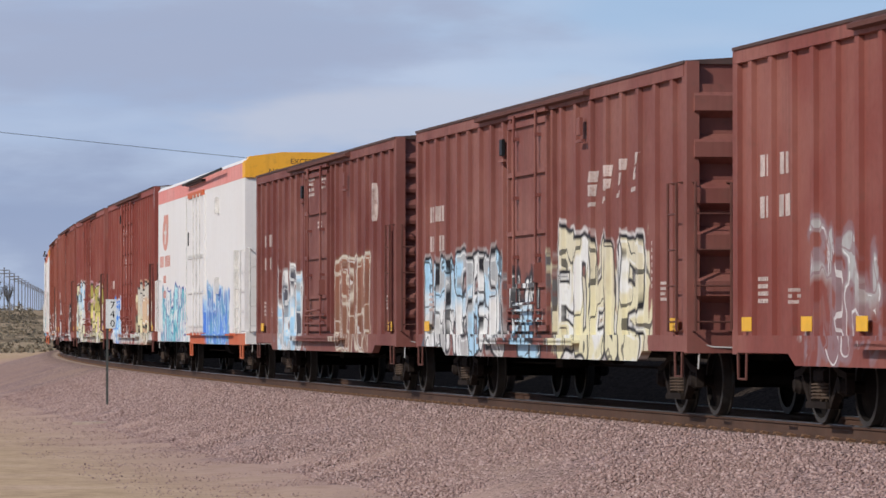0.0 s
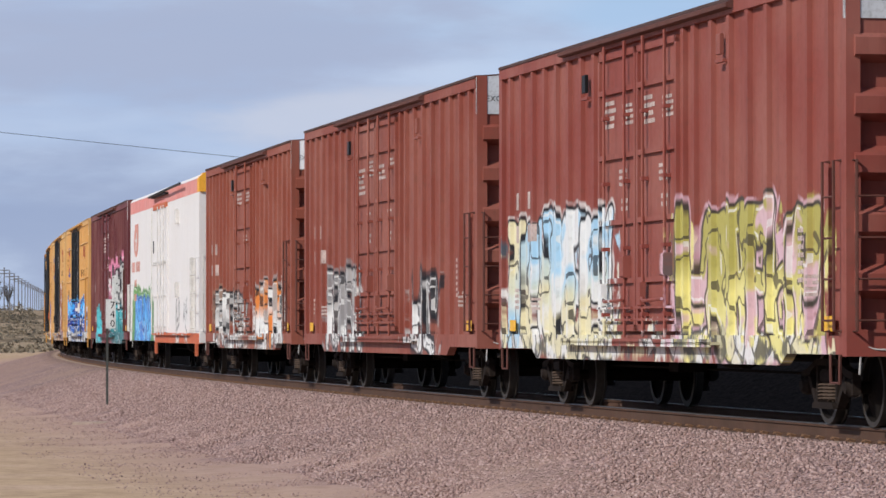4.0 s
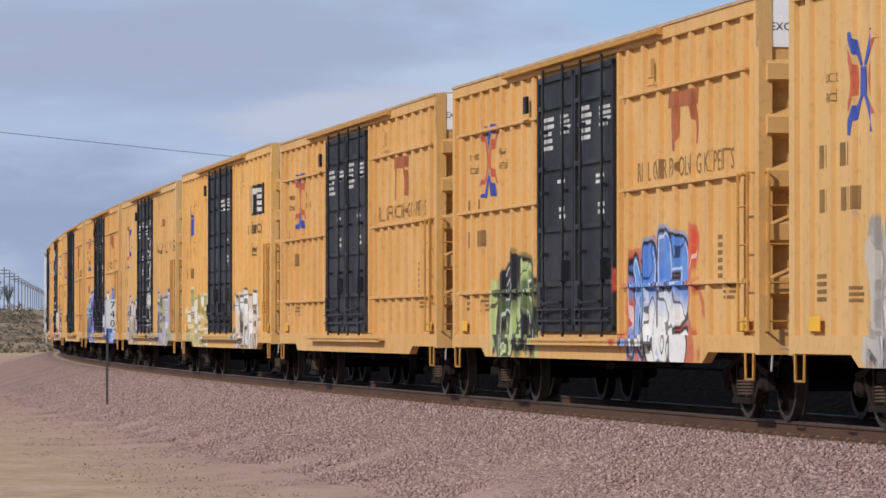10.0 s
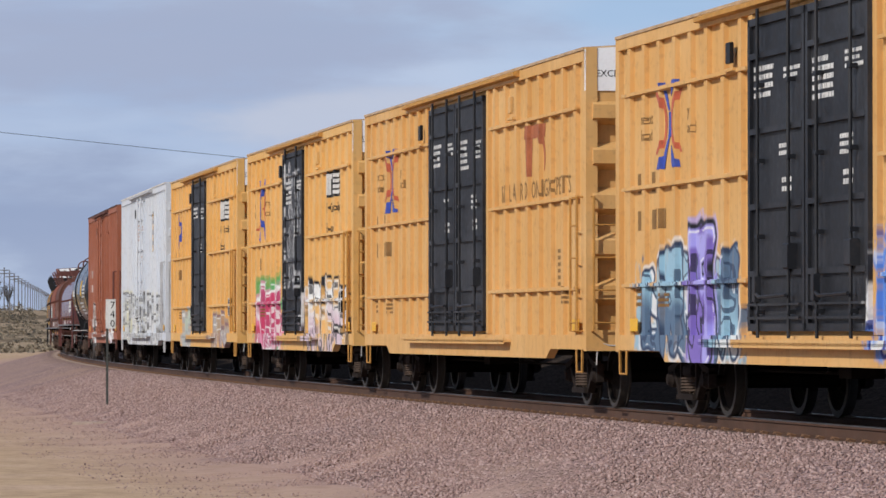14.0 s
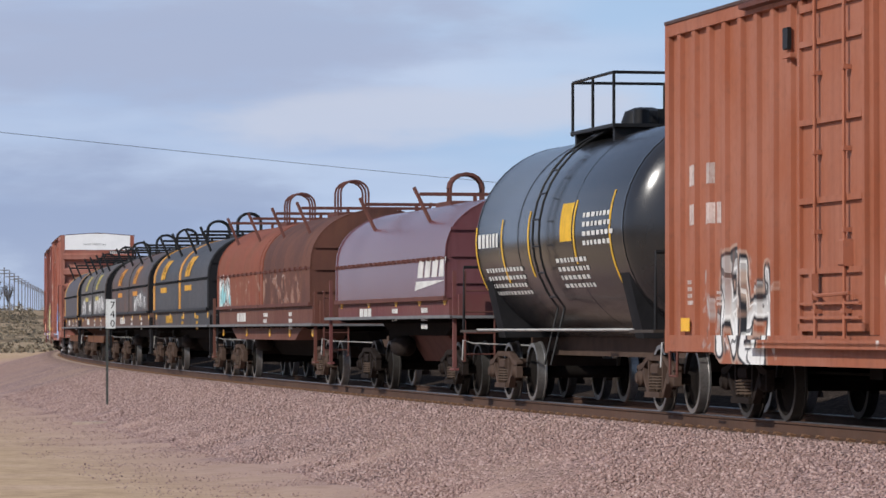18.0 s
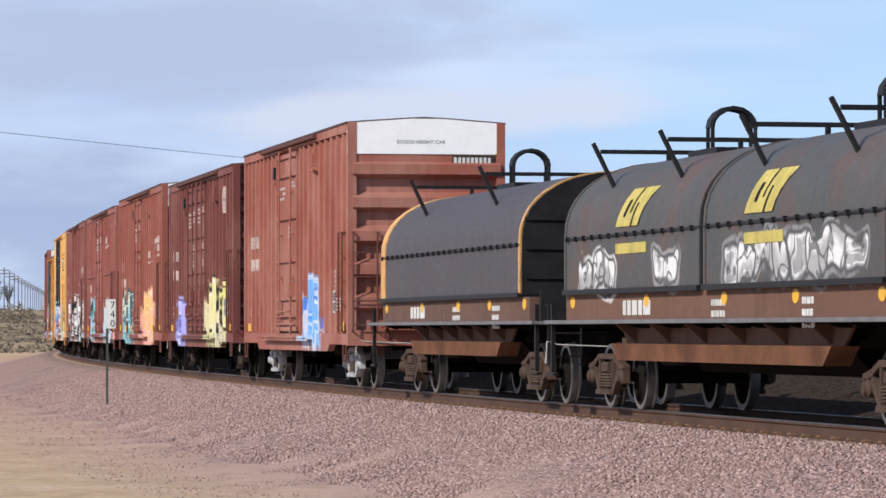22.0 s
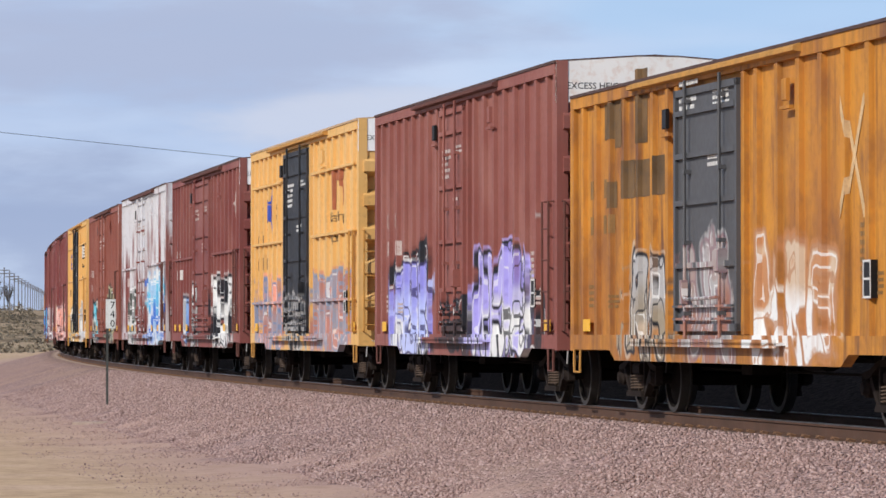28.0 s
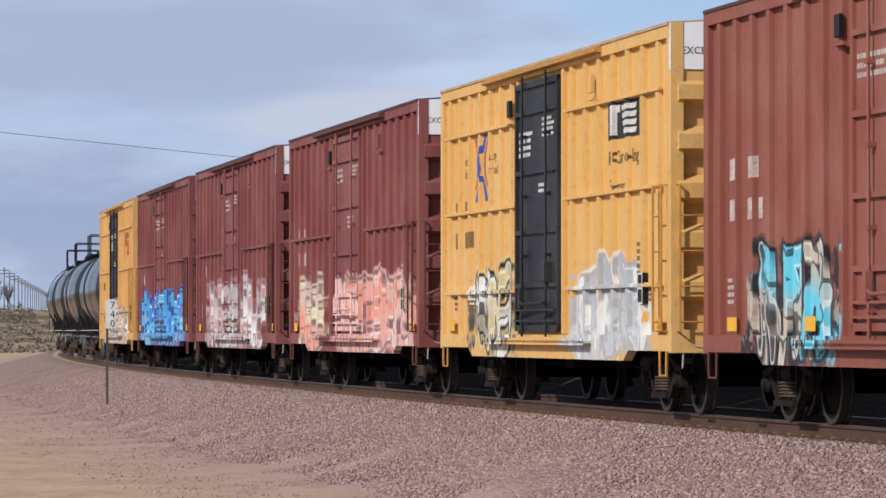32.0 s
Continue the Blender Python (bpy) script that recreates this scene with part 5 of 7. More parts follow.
def roundel(x, z):
    """A pale oval badge with a darker middle."""
    def make(car, spec, P):
        ring = [(x + 0.28 * math.cos(t), z + 0.36 * math.sin(t)) for t in (2 * math.pi * i / 20 for i in range(20))]
        painted("pale_badge", Shape().prism(ring, -0.002, 0.0, "y"), letter_pale, car, spec, "worn pale round badge")
        painted("badge_stroke", Shape().box(x - 0.05, x + 0.05, -0.002, 0.0, z - 0.24, z + 0.24).box(x - 0.18, x - 0.05, -0.002, 0.0, z - 0.04, z + 0.04).box(x + 0.05, x + 0.18, -0.002, 0.0, z - 0.04, z + 0.04), letter_faded, car, spec, lift=0.008)
    return make


# ---- insulated cars ----
badge_faded = plain("faded_red_badge", (0.62, 0.27, 0.21), 0.65, vary=0.2, dirt=(0.7, 0.55, 0.5), dirt_amount=0.6)
def reefer(no, spec):
    L, half, d0, d1 = spec["L"], spec["L"] / 2, spec["door"][0], spec["door"][1]
    seed = no * 1.37
    rng = random.Random(no)
    skin = paint("insulated_car_paint", (0.70, 0.68, 0.66), spec["tags"], (0.64, 0.59, 0.54), 0.3, 0.03, seed, streak=0.12, dusty=0.1)
    red = paint("salmon_stripe", (0.68, 0.25, 0.22), (), (0.66, 0.40, 0.36), 0.4, 0.05, seed)
    orange = paint("orange_sill", (0.52, 0.12, 0.05), spec["tags"], (0.5, 0.25, 0.15), 0.4, 0.2, seed)
    gold = paint("amber_end", (0.80, 0.38, 0.03), (), (0.7, 0.42, 0.12), 0.3, 0.05, seed)
    cream = plain("cream_iron", (0.70, 0.68, 0.64), 0.6)
    car = thing("insulated_boxcar", spec["label"], "boxcar", "cars of the train")
    Y = 1.53
    part("body", Shape().box(-half, half, -Y, Y, 1.03, 4.62), skin, car)
    part("stripe", Shape().box(-half, half, -Y - 0.003, Y + 0.003, 4.62, 4.97), red, car, "faded salmon-red stripe")
    part("roof", Shape().prism([(-Y - 0.01, 4.97), (Y + 0.01, 4.97), (Y - 0.06, 5.06), (0.7, 5.15), (-0.7, 5.15), (-Y + 0.06, 5.06)], -half, half), skin, car)
    for i in range(5):
        x = half - 0.001
        part("end_rib", Shape().box(x, x + 0.012, -Y + 0.2, Y - 0.2, 1.5 + i * 0.62, 1.56 + i * 0.62), skin, car)
    cap = part("end_cap", Shape().prism([(-Y - 0.006, 4.62), (Y + 0.006, 4.62), (Y + 0.006, 4.98), (Y - 0.1, 5.10), (0.7, 5.20), (-0.7, 5.20), (-Y + 0.1, 5.10), (-Y - 0.006, 4.98)], half - 0.5, half + 0.06), gold, car, "amber end cap with warnings")
    tagged(part("height_warning", words("EXCESS HEIGHT CAR", 0.17), letter_black, cap, "black height warning", at=pose(half + 0.0625, -0.5, 4.93, 0, 0, 90)), kind="stuff")
    tagged(part("board_warning", words("NO RUNNING BOARD", 0.17), letter_black, cap, "black running board warning", at=pose(half + 0.0625, -1.0, 4.70, 0, 0, 90)), kind="stuff")
    part("side_sill", Shape().prism([(-half, 0.82), (d0, 0.82), (d0, 1.03), (-half, 1.03)], -Y - 0.002, -Y + 0.1, "y"), skin, car)
    part("orange_sill", Shape().prism([(d0, 0.78), (half, 0.78), (half, 1.05), (d0, 1.05)], -Y - 0.01, -Y + 0.1, "y"), orange, car, "orange side sill")
    part("far_sill", Shape().box(-half, half, Y - 0.1, Y + 0.005, 0.8, 1.04), skin, car)
    yd = Y + 0.04
    door = part("door", Shape().box(d0, d1, -yd, -Y, 1.08, 4.5), skin, car, "white plug door")
    part("door_header", Shape().box(d0, d1, -yd - 0.03, -Y, 4.5, 4.64), orange, door, "orange door header")
    for z in (1.2, 2.05, 2.95, 3.0):
        part("door_rail", Shape().box(d0 + 0.05, d1 - 0.05, -yd - 0.03, -yd, z, z + 0.04), cream, door)
    for x in (d0 + 0.06, (d0 + d1) / 2, d1 - 0.9, d1 - 0.15):
        part("lock_rod", Shape().tube((x, -yd - 0.07, 1.0), (x, -yd - 0.07, 4.55), 0.017, 6), cream, door)
    part("door_jamb", Shape().box(d1, d1 + 0.35, -yd - 0.01, -Y, 1.06, 4.5), skin, car)
    part("door_hood", Shape().path([(d0 - 0.3, -Y - 0.16, 4.88), (d1 + 5.2, -Y - 0.16, 4.95)], 0.035, 6).box(d0 - 0.3, d1 + 0.3, -Y - 0.1, -Y, 4.84, 4.9), black_gloss, car)
    part("door_track", Shape().box(d0, half - 2.2, -Y - 0.10, -Y, 0.99, 1.03), orange, car)
    for x, z in ((d1 + 3.2, 4.15), (d1 + 3.2, 2.2)):
        part("door_stop", Shape().box(x - 0.12, x + 0.12, -Y - 0.1, -Y, z - 0.2, z + 0.2, 0.02), cream, car)
    part("hook_plate", Shape().box(d0 - 0.22, d0 - 0.1, -Y - 0.05, -Y, 3.3, 3.65), black_gloss, car)
    add_ladder(car, "side_ladder", half - 1.2, half - 0.08, -Y, 1.05, 2.95, -0.1, 0.45, cream)
    part("ladder_channel", Shape().box(half - 1.62, half - 1.38, -Y - 0.1, -Y, 1.05, 2.98, 0.02), cream, car)
    add_ladder(car, "end_ladder", -Y + 0.08, -Y + 0.6, half + 0.02, 1.1, 3.0, 0.2, 0.45, cream, "y")
    add_ladder(car, "side_ladder", -half + 0.3, -half + 0.75, -Y, 1.1, 2.5, -0.1, 0.42, cream)
    part("end_sill", Shape().box(half - 0.05, half + 0.14, -Y, Y, 0.8, 1.1), skin, car)
    part("end_sill", Shape().box(-half - 0.14, -half + 0.05, -Y, Y, 0.8, 1.1), skin, car)
    for x in (d0 + 0.1, half - 0.9):
        part("stirrup_step", Shape().path([(x, -Y, 0.82), (x, -Y, 0.48), (x + 0.5, -Y, 0.48), (x + 0.5, -Y, 0.82)], 0.025, 5), orange, car)
    # round badge of plain shapes and its line of lettering
    bx, bz = -half + 2.05, 3.78
    disc = [(bx + 0.8 * math.cos(t), bz - 0.02 + 0.46 * math.sin(t)) for t in (2 * math.pi * i / 20 for i in range(20))]
    logo = part("red_badge", Shape().prism(disc, -Y - 0.004, -Y - 0.002, "y").box(bx - 0.45, bx + 0.8, -Y - 0.005, -Y - 0.003, bz + 0.1, bz + 0.5), badge_faded, car, "faded red round badge")
    part("badge_stroke", Shape().prism([(bx - 0.2, bz - 0.3), (bx + 0.05, bz - 0.3), (bx + 0.3, bz + 0.25), (bx + 0.1, bz + 0.25)], -Y - 0.007, -Y - 0.005, "y").box(bx - 0.35, bx + 0.35, -Y - 0.007, -Y - 0.005, bz - 0.02, bz + 0.06), letter_white, logo)
    mk = Shape()
    glyphs(mk, bx - 1.55, 2.86, 0.30, (4, 5), -Y - 0.002, rng)
    glyphs(mk, bx - 0.55, 2.42, 0.20, (4,), -Y - 0.002, rng)
    glyphs(mk, bx - 0.55, 2.0, 0.20, (4,), -Y - 0.002, rng)
    tagged(part("stencil_lettering", mk, badge_faded, car, "faded red lettering"), kind="stuff")
    part("reflector", Shape().box(half - 2.4, half - 2.0, -Y - 0.006, -Y - 0.002, 1.25, 1.6), reflector, car, "yellow placard")
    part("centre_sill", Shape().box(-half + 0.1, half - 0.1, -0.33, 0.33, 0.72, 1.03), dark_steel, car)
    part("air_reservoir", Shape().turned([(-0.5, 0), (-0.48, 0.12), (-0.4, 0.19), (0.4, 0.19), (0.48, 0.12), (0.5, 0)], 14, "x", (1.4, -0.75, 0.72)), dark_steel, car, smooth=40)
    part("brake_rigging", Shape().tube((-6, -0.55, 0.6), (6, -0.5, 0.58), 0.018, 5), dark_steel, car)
    for sgn in (-1, 1):
        add_truck(car, sgn * (half - 2.6), "dark")
    add_ends(car, half, 0.78, cream)
    return car


# ---- coil cars ----
def arch(w, z0, z1, z2, n=20):
    """A hood's outline: upright sides from z0 to z1, then an arch up to z2."""
    pts = [(-w, z0), (-w, z1)]
    for i in range(1, n):
        t = math.pi * (1 - i / n)
        pts.append((w * math.cos(t), z1 + (z2 - z1) * math.sin(t) ** 0.85))
    return pts + [(w, z1), (w, z0)]


def hood(car, x0, x1, mat, edge_mat, trim, z0, z1, z2, w=1.48, arms=2, hoops=1, bolts=True, end_mat=None, both=False):
    out = arch(w, z0, z1, z2)
    h = part("hood", Shape().prism(out[::-1], x0, x1), mat, car, smooth=35)
    rim_out = [(y * 1.012, z + 0.012 * (z > z1)) for y, z in out]
    for x, wide in ((x0, 0.42 if edge_mat is not mat else 0.09), (x1 - 0.09, 0.09)):
        part("hood_rim", Shape().prism(rim_out[::-1], x, x + wide), edge_mat if x == x0 or both else mat, h, smooth=35)
    rail = Shape().box(x0, x1, -w - 0.022, -w, z1 - 0.012, z1 + 0.018)
    x = x0 + 0.2
    while x < x1:
        rail.box(x, x + 0.06, -w - 0.05, -w, z1 - 0.035, z1 + 0.035)
        x += 0.5 if bolts else 0.8
    part("hood_seam", rail, trim, h)
    part("lower_rail", Shape().box(x0, x1, -w - 0.05, w + 0.05, z0 - 0.05, z0 + 0.02), trim, h)
    zt = z1 + (z2 - z1) * 0.78
    for k in range(arms):
        x = x0 + (x1 - x0) * ((k + 0.5) / arms if arms > 1 else 0.25)
        for sgn in (-1, 1):
            foot = (x, sgn * w * 0.80, z1 + (z2 - z1) * 0.60)
            part("stacking_arm", Shape().tube(foot, (x - 0.25, sgn * w * 0.98, z2 + 0.20), 0.036, 5), trim, h)
        part("top_bar", Shape().box(x - 0.14, x - 0.08, -w * 0.93, w * 0.93, z2 + 0.05, z2 + 0.11).box(x - 0.14, x - 0.08, -0.4, -0.34, z2 - 0.1, z2 + 0.05).box(x - 0.14, x - 0.08, 0.34, 0.4, z2 - 0.1, z2 + 0.05), trim, h)
    part("hood_end", Shape().prism([(y * 0.985, z - 0.012) for y, z in out][::-1], x1, x1 + 0.012), end_mat or mat, h)
    xm = (x0 + x1) / 2
    lift = 0.46 if hoops == 3 else 0.33 if bolts and z2 > 3.5 else 0.28
    part("hoop_plate", Shape().box(xm - 0.75, xm + 0.75, -0.42, 0.42, z2 - 0.06, z2 + 0.035), trim, h)
    for k in range(hoops):
        x = xm + (k - (hoops - 1) / 2) * 0.42
        loop = [(x, -0.3, z2)] + [(x, 0.3 * math.cos(t), z2 + lift + 0.26 * math.sin(t)) for t in (math.pi * (1 - i / 8) for i in range(9))] + [(x, 0.3, z2)]
        if hoops == 1:
            sh = Shape()
            for a, b in zip(loop, loop[1:]):
                for dx in (-0.12, 0.12):
                    sh.tube((a[0] + dx, a[1], a[2]), (b[0] + dx, b[1], b[2]), 0.03, 5)
            sh.prism([(0.34 * math.cos(t), z2 + lift + 0.30 * math.sin(t)) for t in (math.pi * i / 8 for i in range(9))] + [(0.28 * math.cos(t), z2 + lift + 0.24 * math.sin(t)) for t in (math.pi * (1 - i / 8) for i in range(9))], x - 0.12, x + 0.12)
            part("lifting_hoop", sh, trim, h)
        else:
            part("lifting_hoop", Shape().path(loop, 0.024, 5), trim, h)
    return h


rust_flange = plain("rusty_flange", (0.17, 0.075, 0.04), 0.8, vary=0.45, scale=1.4, dirt=(0.07, 0.045, 0.035), dirt_amount=0.6, gloss=0.12)
walk_grey = plain("galvanised_edge", (0.18, 0.18, 0.185), 0.7, 0.1)


def coil_car(no, spec):
    L, half = spec["L"], spec["L"] / 2
    seed = no * 1.37
    rng = random.Random(no)
    skin = paint("coil_car_paint", spec["color"], spec.get("tags", ()), spec.get("fade", (0.16, 0.10, 0.08)), spec.get("fading", 0.4), spec.get("rust", 0.35), seed, spec.get("rough", 0.55), 0.3, blotch=spec.get("blotch", 0.0), gloss=spec.get("gloss", 0.3), relief=spec.get("relief", 0.18), dusty=spec.get("dusty", 0.28))
    frame_skin = paint("coil_frame_paint", spec.get("frame", spec["color"]), spec.get("tags", ()), (0.2, 0.11, 0.08), 0.4, 0.4, seed + 1, 0.7, 0.3)
    trim = spec["trim"]
    edge = spec.get("edge") or skin
    car = thing("coil_car", spec["label"], "coil car", "cars of the train")
    zf = 1.62
    zw = spec.get("deck", 1.25)
    # trough frame
    part("frame", Shape().prism([(-1.42, zw), (1.42, zw), (1.42, zf), (-1.42, zf)], -half + 0.1, half - 0.1), frame_skin, car)
    part("walkway", Shape().box(-half - 0.75, half + 0.75, -1.56, 1.56, zw - 0.045, zw).box(-half - 0.75, half + 0.75, -1.57, -1.53, zw - 0.045, zw + 0.008), walk_grey, car, "grey grating walkway")
    belly = half - 3.2
    part("belly", Shape().prism([(-belly - 1.2, zw - 0.06), (-belly, zw - 0.34), (belly, zw - 0.34), (belly + 1.2, zw - 0.06)], -spec.get("apron", 0.9), spec.get("apron", 0.9), "y"), frame_skin if "apron" in spec else dark_steel, car)
    part("trough_floor", Shape().prism([(-0.7, zw - 0.34), (-0.4, 0.55), (0.4, 0.55), (0.7, zw - 0.34)], -belly + 0.8, belly - 0.8), spec.get("belly", dark_steel), car)
    if "flange" in spec:
        run = half - 2.75
        for sgn in (-1, 1):
            y0, y1 = sorted((sgn * 1.12, sgn * 1.16))
            part("sill_web", Shape().prism([(-run - 0.4, zw - 0.05), (-run, 0.92), (run, 0.92), (run + 0.4, zw - 0.05)], y0, y1, "y"), frame_skin, car)
            y0, y1 = sorted((sgn * 1.02, sgn * 1.36))
            part("sill_flange", Shape().prism([(-run - 0.15, 0.93), (-run + 0.2, 0.70), (run - 0.2, 0.70), (run + 0.15, 0.93)], y0, y1, "y"), rust_flange, car, "rust-stained lower sill flange")
            for k in range(6):
                u = -run + 0.5 + (2 * run - 1.0) * k / 5
                y0, y1 = sorted((sgn * 1.16, sgn * 1.45))
                part("walkway_bracket", Shape().prism([(y0 if sgn > 0 else y1, 0.94), (sgn * 1.45, zw - 0.06), (sgn * 1.16, zw - 0.06)][::sgn], u - 0.03, u + 0.03), frame_skin, car)
    gus = Shape()
    x = -half + 0.6
    while x < half - 0.4:
        gus.prism([(-1.5, zw - 0.05), (-1.3, zw - 0.11), (1.3, zw - 0.11), (1.5, zw - 0.05)], x - 0.03, x + 0.03)
        x += 0.85
    part("gussets", gus, dark_steel, car)
    z1, z2 = spec.get("belt", 2.42), spec.get("top", 3.55)
    for k, (a, b) in enumerate(spec["hoods"]):
        if k and "second" in spec:
            skin = paint("second_hood_paint", spec["second"], spec.get("tags", ()), spec.get("fade", (0.16, 0.10, 0.08)), 0.5, spec.get("rust", 0.35), seed + 4, spec.get("rough", 0.55), 0.3, blotch=spec.get("blotch", 0.0))
        hd = hood(car, a, b, skin, edge, trim, zf + 0.05, z1, z2, 1.46, spec.get("arms", 2), spec.get("hoops", 1), spec.get("bolts", True), hood_shade if trim is black_gloss else None, "both" in spec)
        lines = Shape()
        for z in (1.9, 2.35, 2.8):
            lines.box(b + 0.0, b + 0.05, -1.38, 1.38, z, z + 0.05)
        part("end_stiffener", lines, hood_shade if trim is black_gloss else skin, hd)
    for sgn in (-1, 1):
        x = sgn * (half + 0.05)
        part("bulkhead", Shape().box(min(x, x + sgn * 0.12), max(x, x + sgn * 0.12), -1.3, 1.3, zw, zf + 0.1), hood_shade if trim is black_gloss else frame_skin, car)
        for y in (-1.46, 1.46):
            xx = sgn * (half + 0.6)
            part("corner_stanchion", Shape().box(xx - 0.035, xx + 0.035, y - 0.03, y + 0.03, 0.5, spec.get("stanchion", 1.5)).box(xx - 0.2, xx + 0.2, y - 0.04, y + 0.04, 0.45, 0.49), trim if trim is black_gloss else frame_skin, car)
    add_ladder(car, "end_ladder", -1.3, -0.8, half + 0.55, 0.6, spec.get("stanchion", 1.5), 0.15, 0.35, trim, "y")
    for x, z in spec.get("emblems", ()):
        y = -1.46
        mat = spec["emblem_mat"]
        # slanted block letters as plain shapes on the curve of the hood
        ca = (z - z1) / (z2 - z1)
        sh = Shape()
        def q(u, zz):
            t = max(0.0, min(0.95, (zz - z1) / (z2 - z1)))
            s = t ** (1 / 0.85)
            yy = -1.46 * math.sqrt(max(0, 1 - s * s)) - 0.012
            return (u, yy, zz)
        def slant(sheet, ua, ub, ta, tb, lift):
            """A leaning piece from ua to ub along the foot, between the shares ta and tb of the height."""
            for k in range(4):
                t0, t1 = ta + (tb - ta) * k / 4, ta + (tb - ta) * (k + 1) / 4
                row = []
                for u, t in ((ua, t0), (ub, t0), (ub, t1), (ua, t1)):
                    p = q(x + 0.85 * u + 0.35 * t + (0.2 * t * t if u > 1.2 else 0), z - 0.09 + 0.52 * t)
                    row.append((p[0], p[1] - lift, p[2]))
                sheet.add(row, [(0, 1, 2, 3)])
        slant(sh, 0.0, 1.45, 0.0, 1.0, 0.0)
        cuts = Shape()
        for ua, ub, ta, tb in ((0.36, 0.5, 0.25, 0.7), (0.72, 0.8, 0.35, 1.0), (0.98, 1.06, 0.0, 0.6)):
            slant(cuts, ua, ub, ta, tb, 0.006)
        part("emblem_cut", cuts, hood_shade, car)
        part("emblem", sh, mat, car, "slanted block emblem")
        part("emblem_bar", Shape().box(x, x + 1.7, -1.47, -1.462, z1 - 0.26, z1 - 0.12), mat, car)
    for badge in spec.get("badges", ()):
        badge(car, spec, 1.46)
    mk = Shape()
    for x, z, w, h, rows in spec.get("marks", ((-half * 0.55, 1.52, 1.9, 0.2, 1), (0.3, 1.5, 0.7, 0.08, 2), (half * 0.55, 1.5, 0.6, 0.08, 3))):
        bars(mk, x, z, w, h, rows, -1.424, rng)
    tagged(part("stencil_lettering", mk, spec.get("ink", letter_white), car, "stencilled reporting marks"), kind="stuff")
    for x in spec.get("reflectors", (-half + 0.4, -half * 0.4, half * 0.1, half * 0.5, half - 0.6)):
        low = zw - 0.19 if "apron" in spec else zw + 0.26
        ring = [(x + 0.13 + 0.14 * math.cos(t), low + 0.085 * math.sin(t)) for t in (2 * math.pi * i / 12 for i in range(12))]
        part("reflector", Shape().prism(ring, -1.428 + (0.055 if "apron" in spec else 0), -1.421 + (0.06 if "apron" in spec else 0), "y"), reflector, car, "yellow reflector")
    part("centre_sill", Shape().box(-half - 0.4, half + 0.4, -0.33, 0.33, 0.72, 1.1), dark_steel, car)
    part("air_reservoir", Shape().turned([(-0.5, 0), (-0.45, 0.13), (-0.35, 0.19), (0.35, 0.19), (0.45, 0.13), (0.5, 0)], 14, "x", (-half + 4.2, -0.85, 0.82)), truck_dark, car, smooth=40)
    for sgn in (-1, 1):
        add_truck(car, sgn * (half - spec.get("inset", 1.2)), spec.get("truck", "rust"))
    add_ends(car, half + 0.75, 0.55, trim)
    return car


def white_wedge(x, z):
    """Pale slanted blocks over a long wedge, as plain shapes."""
    def make(car, spec, P):
        y = -P - 0.006
        sh = Shape()
        for k in range(4):
            u = x + 0.25 + k * 0.68
            sh.prism([(u, z), (u + 0.5, z), (u + 0.68, z + 0.33), (u + 0.18, z + 0.33)], y - 0.002, y, "y")
        part("white_blocks", sh, letter_white, car, "row of slanted white blocks")
        part("white_wedge", Shape().prism([(x, z - 0.22), (x + 2.95, z - 0.06), (x + 0.12, z - 0.06)], y - 0.002, y, "y"), letter_white, car)
    return make


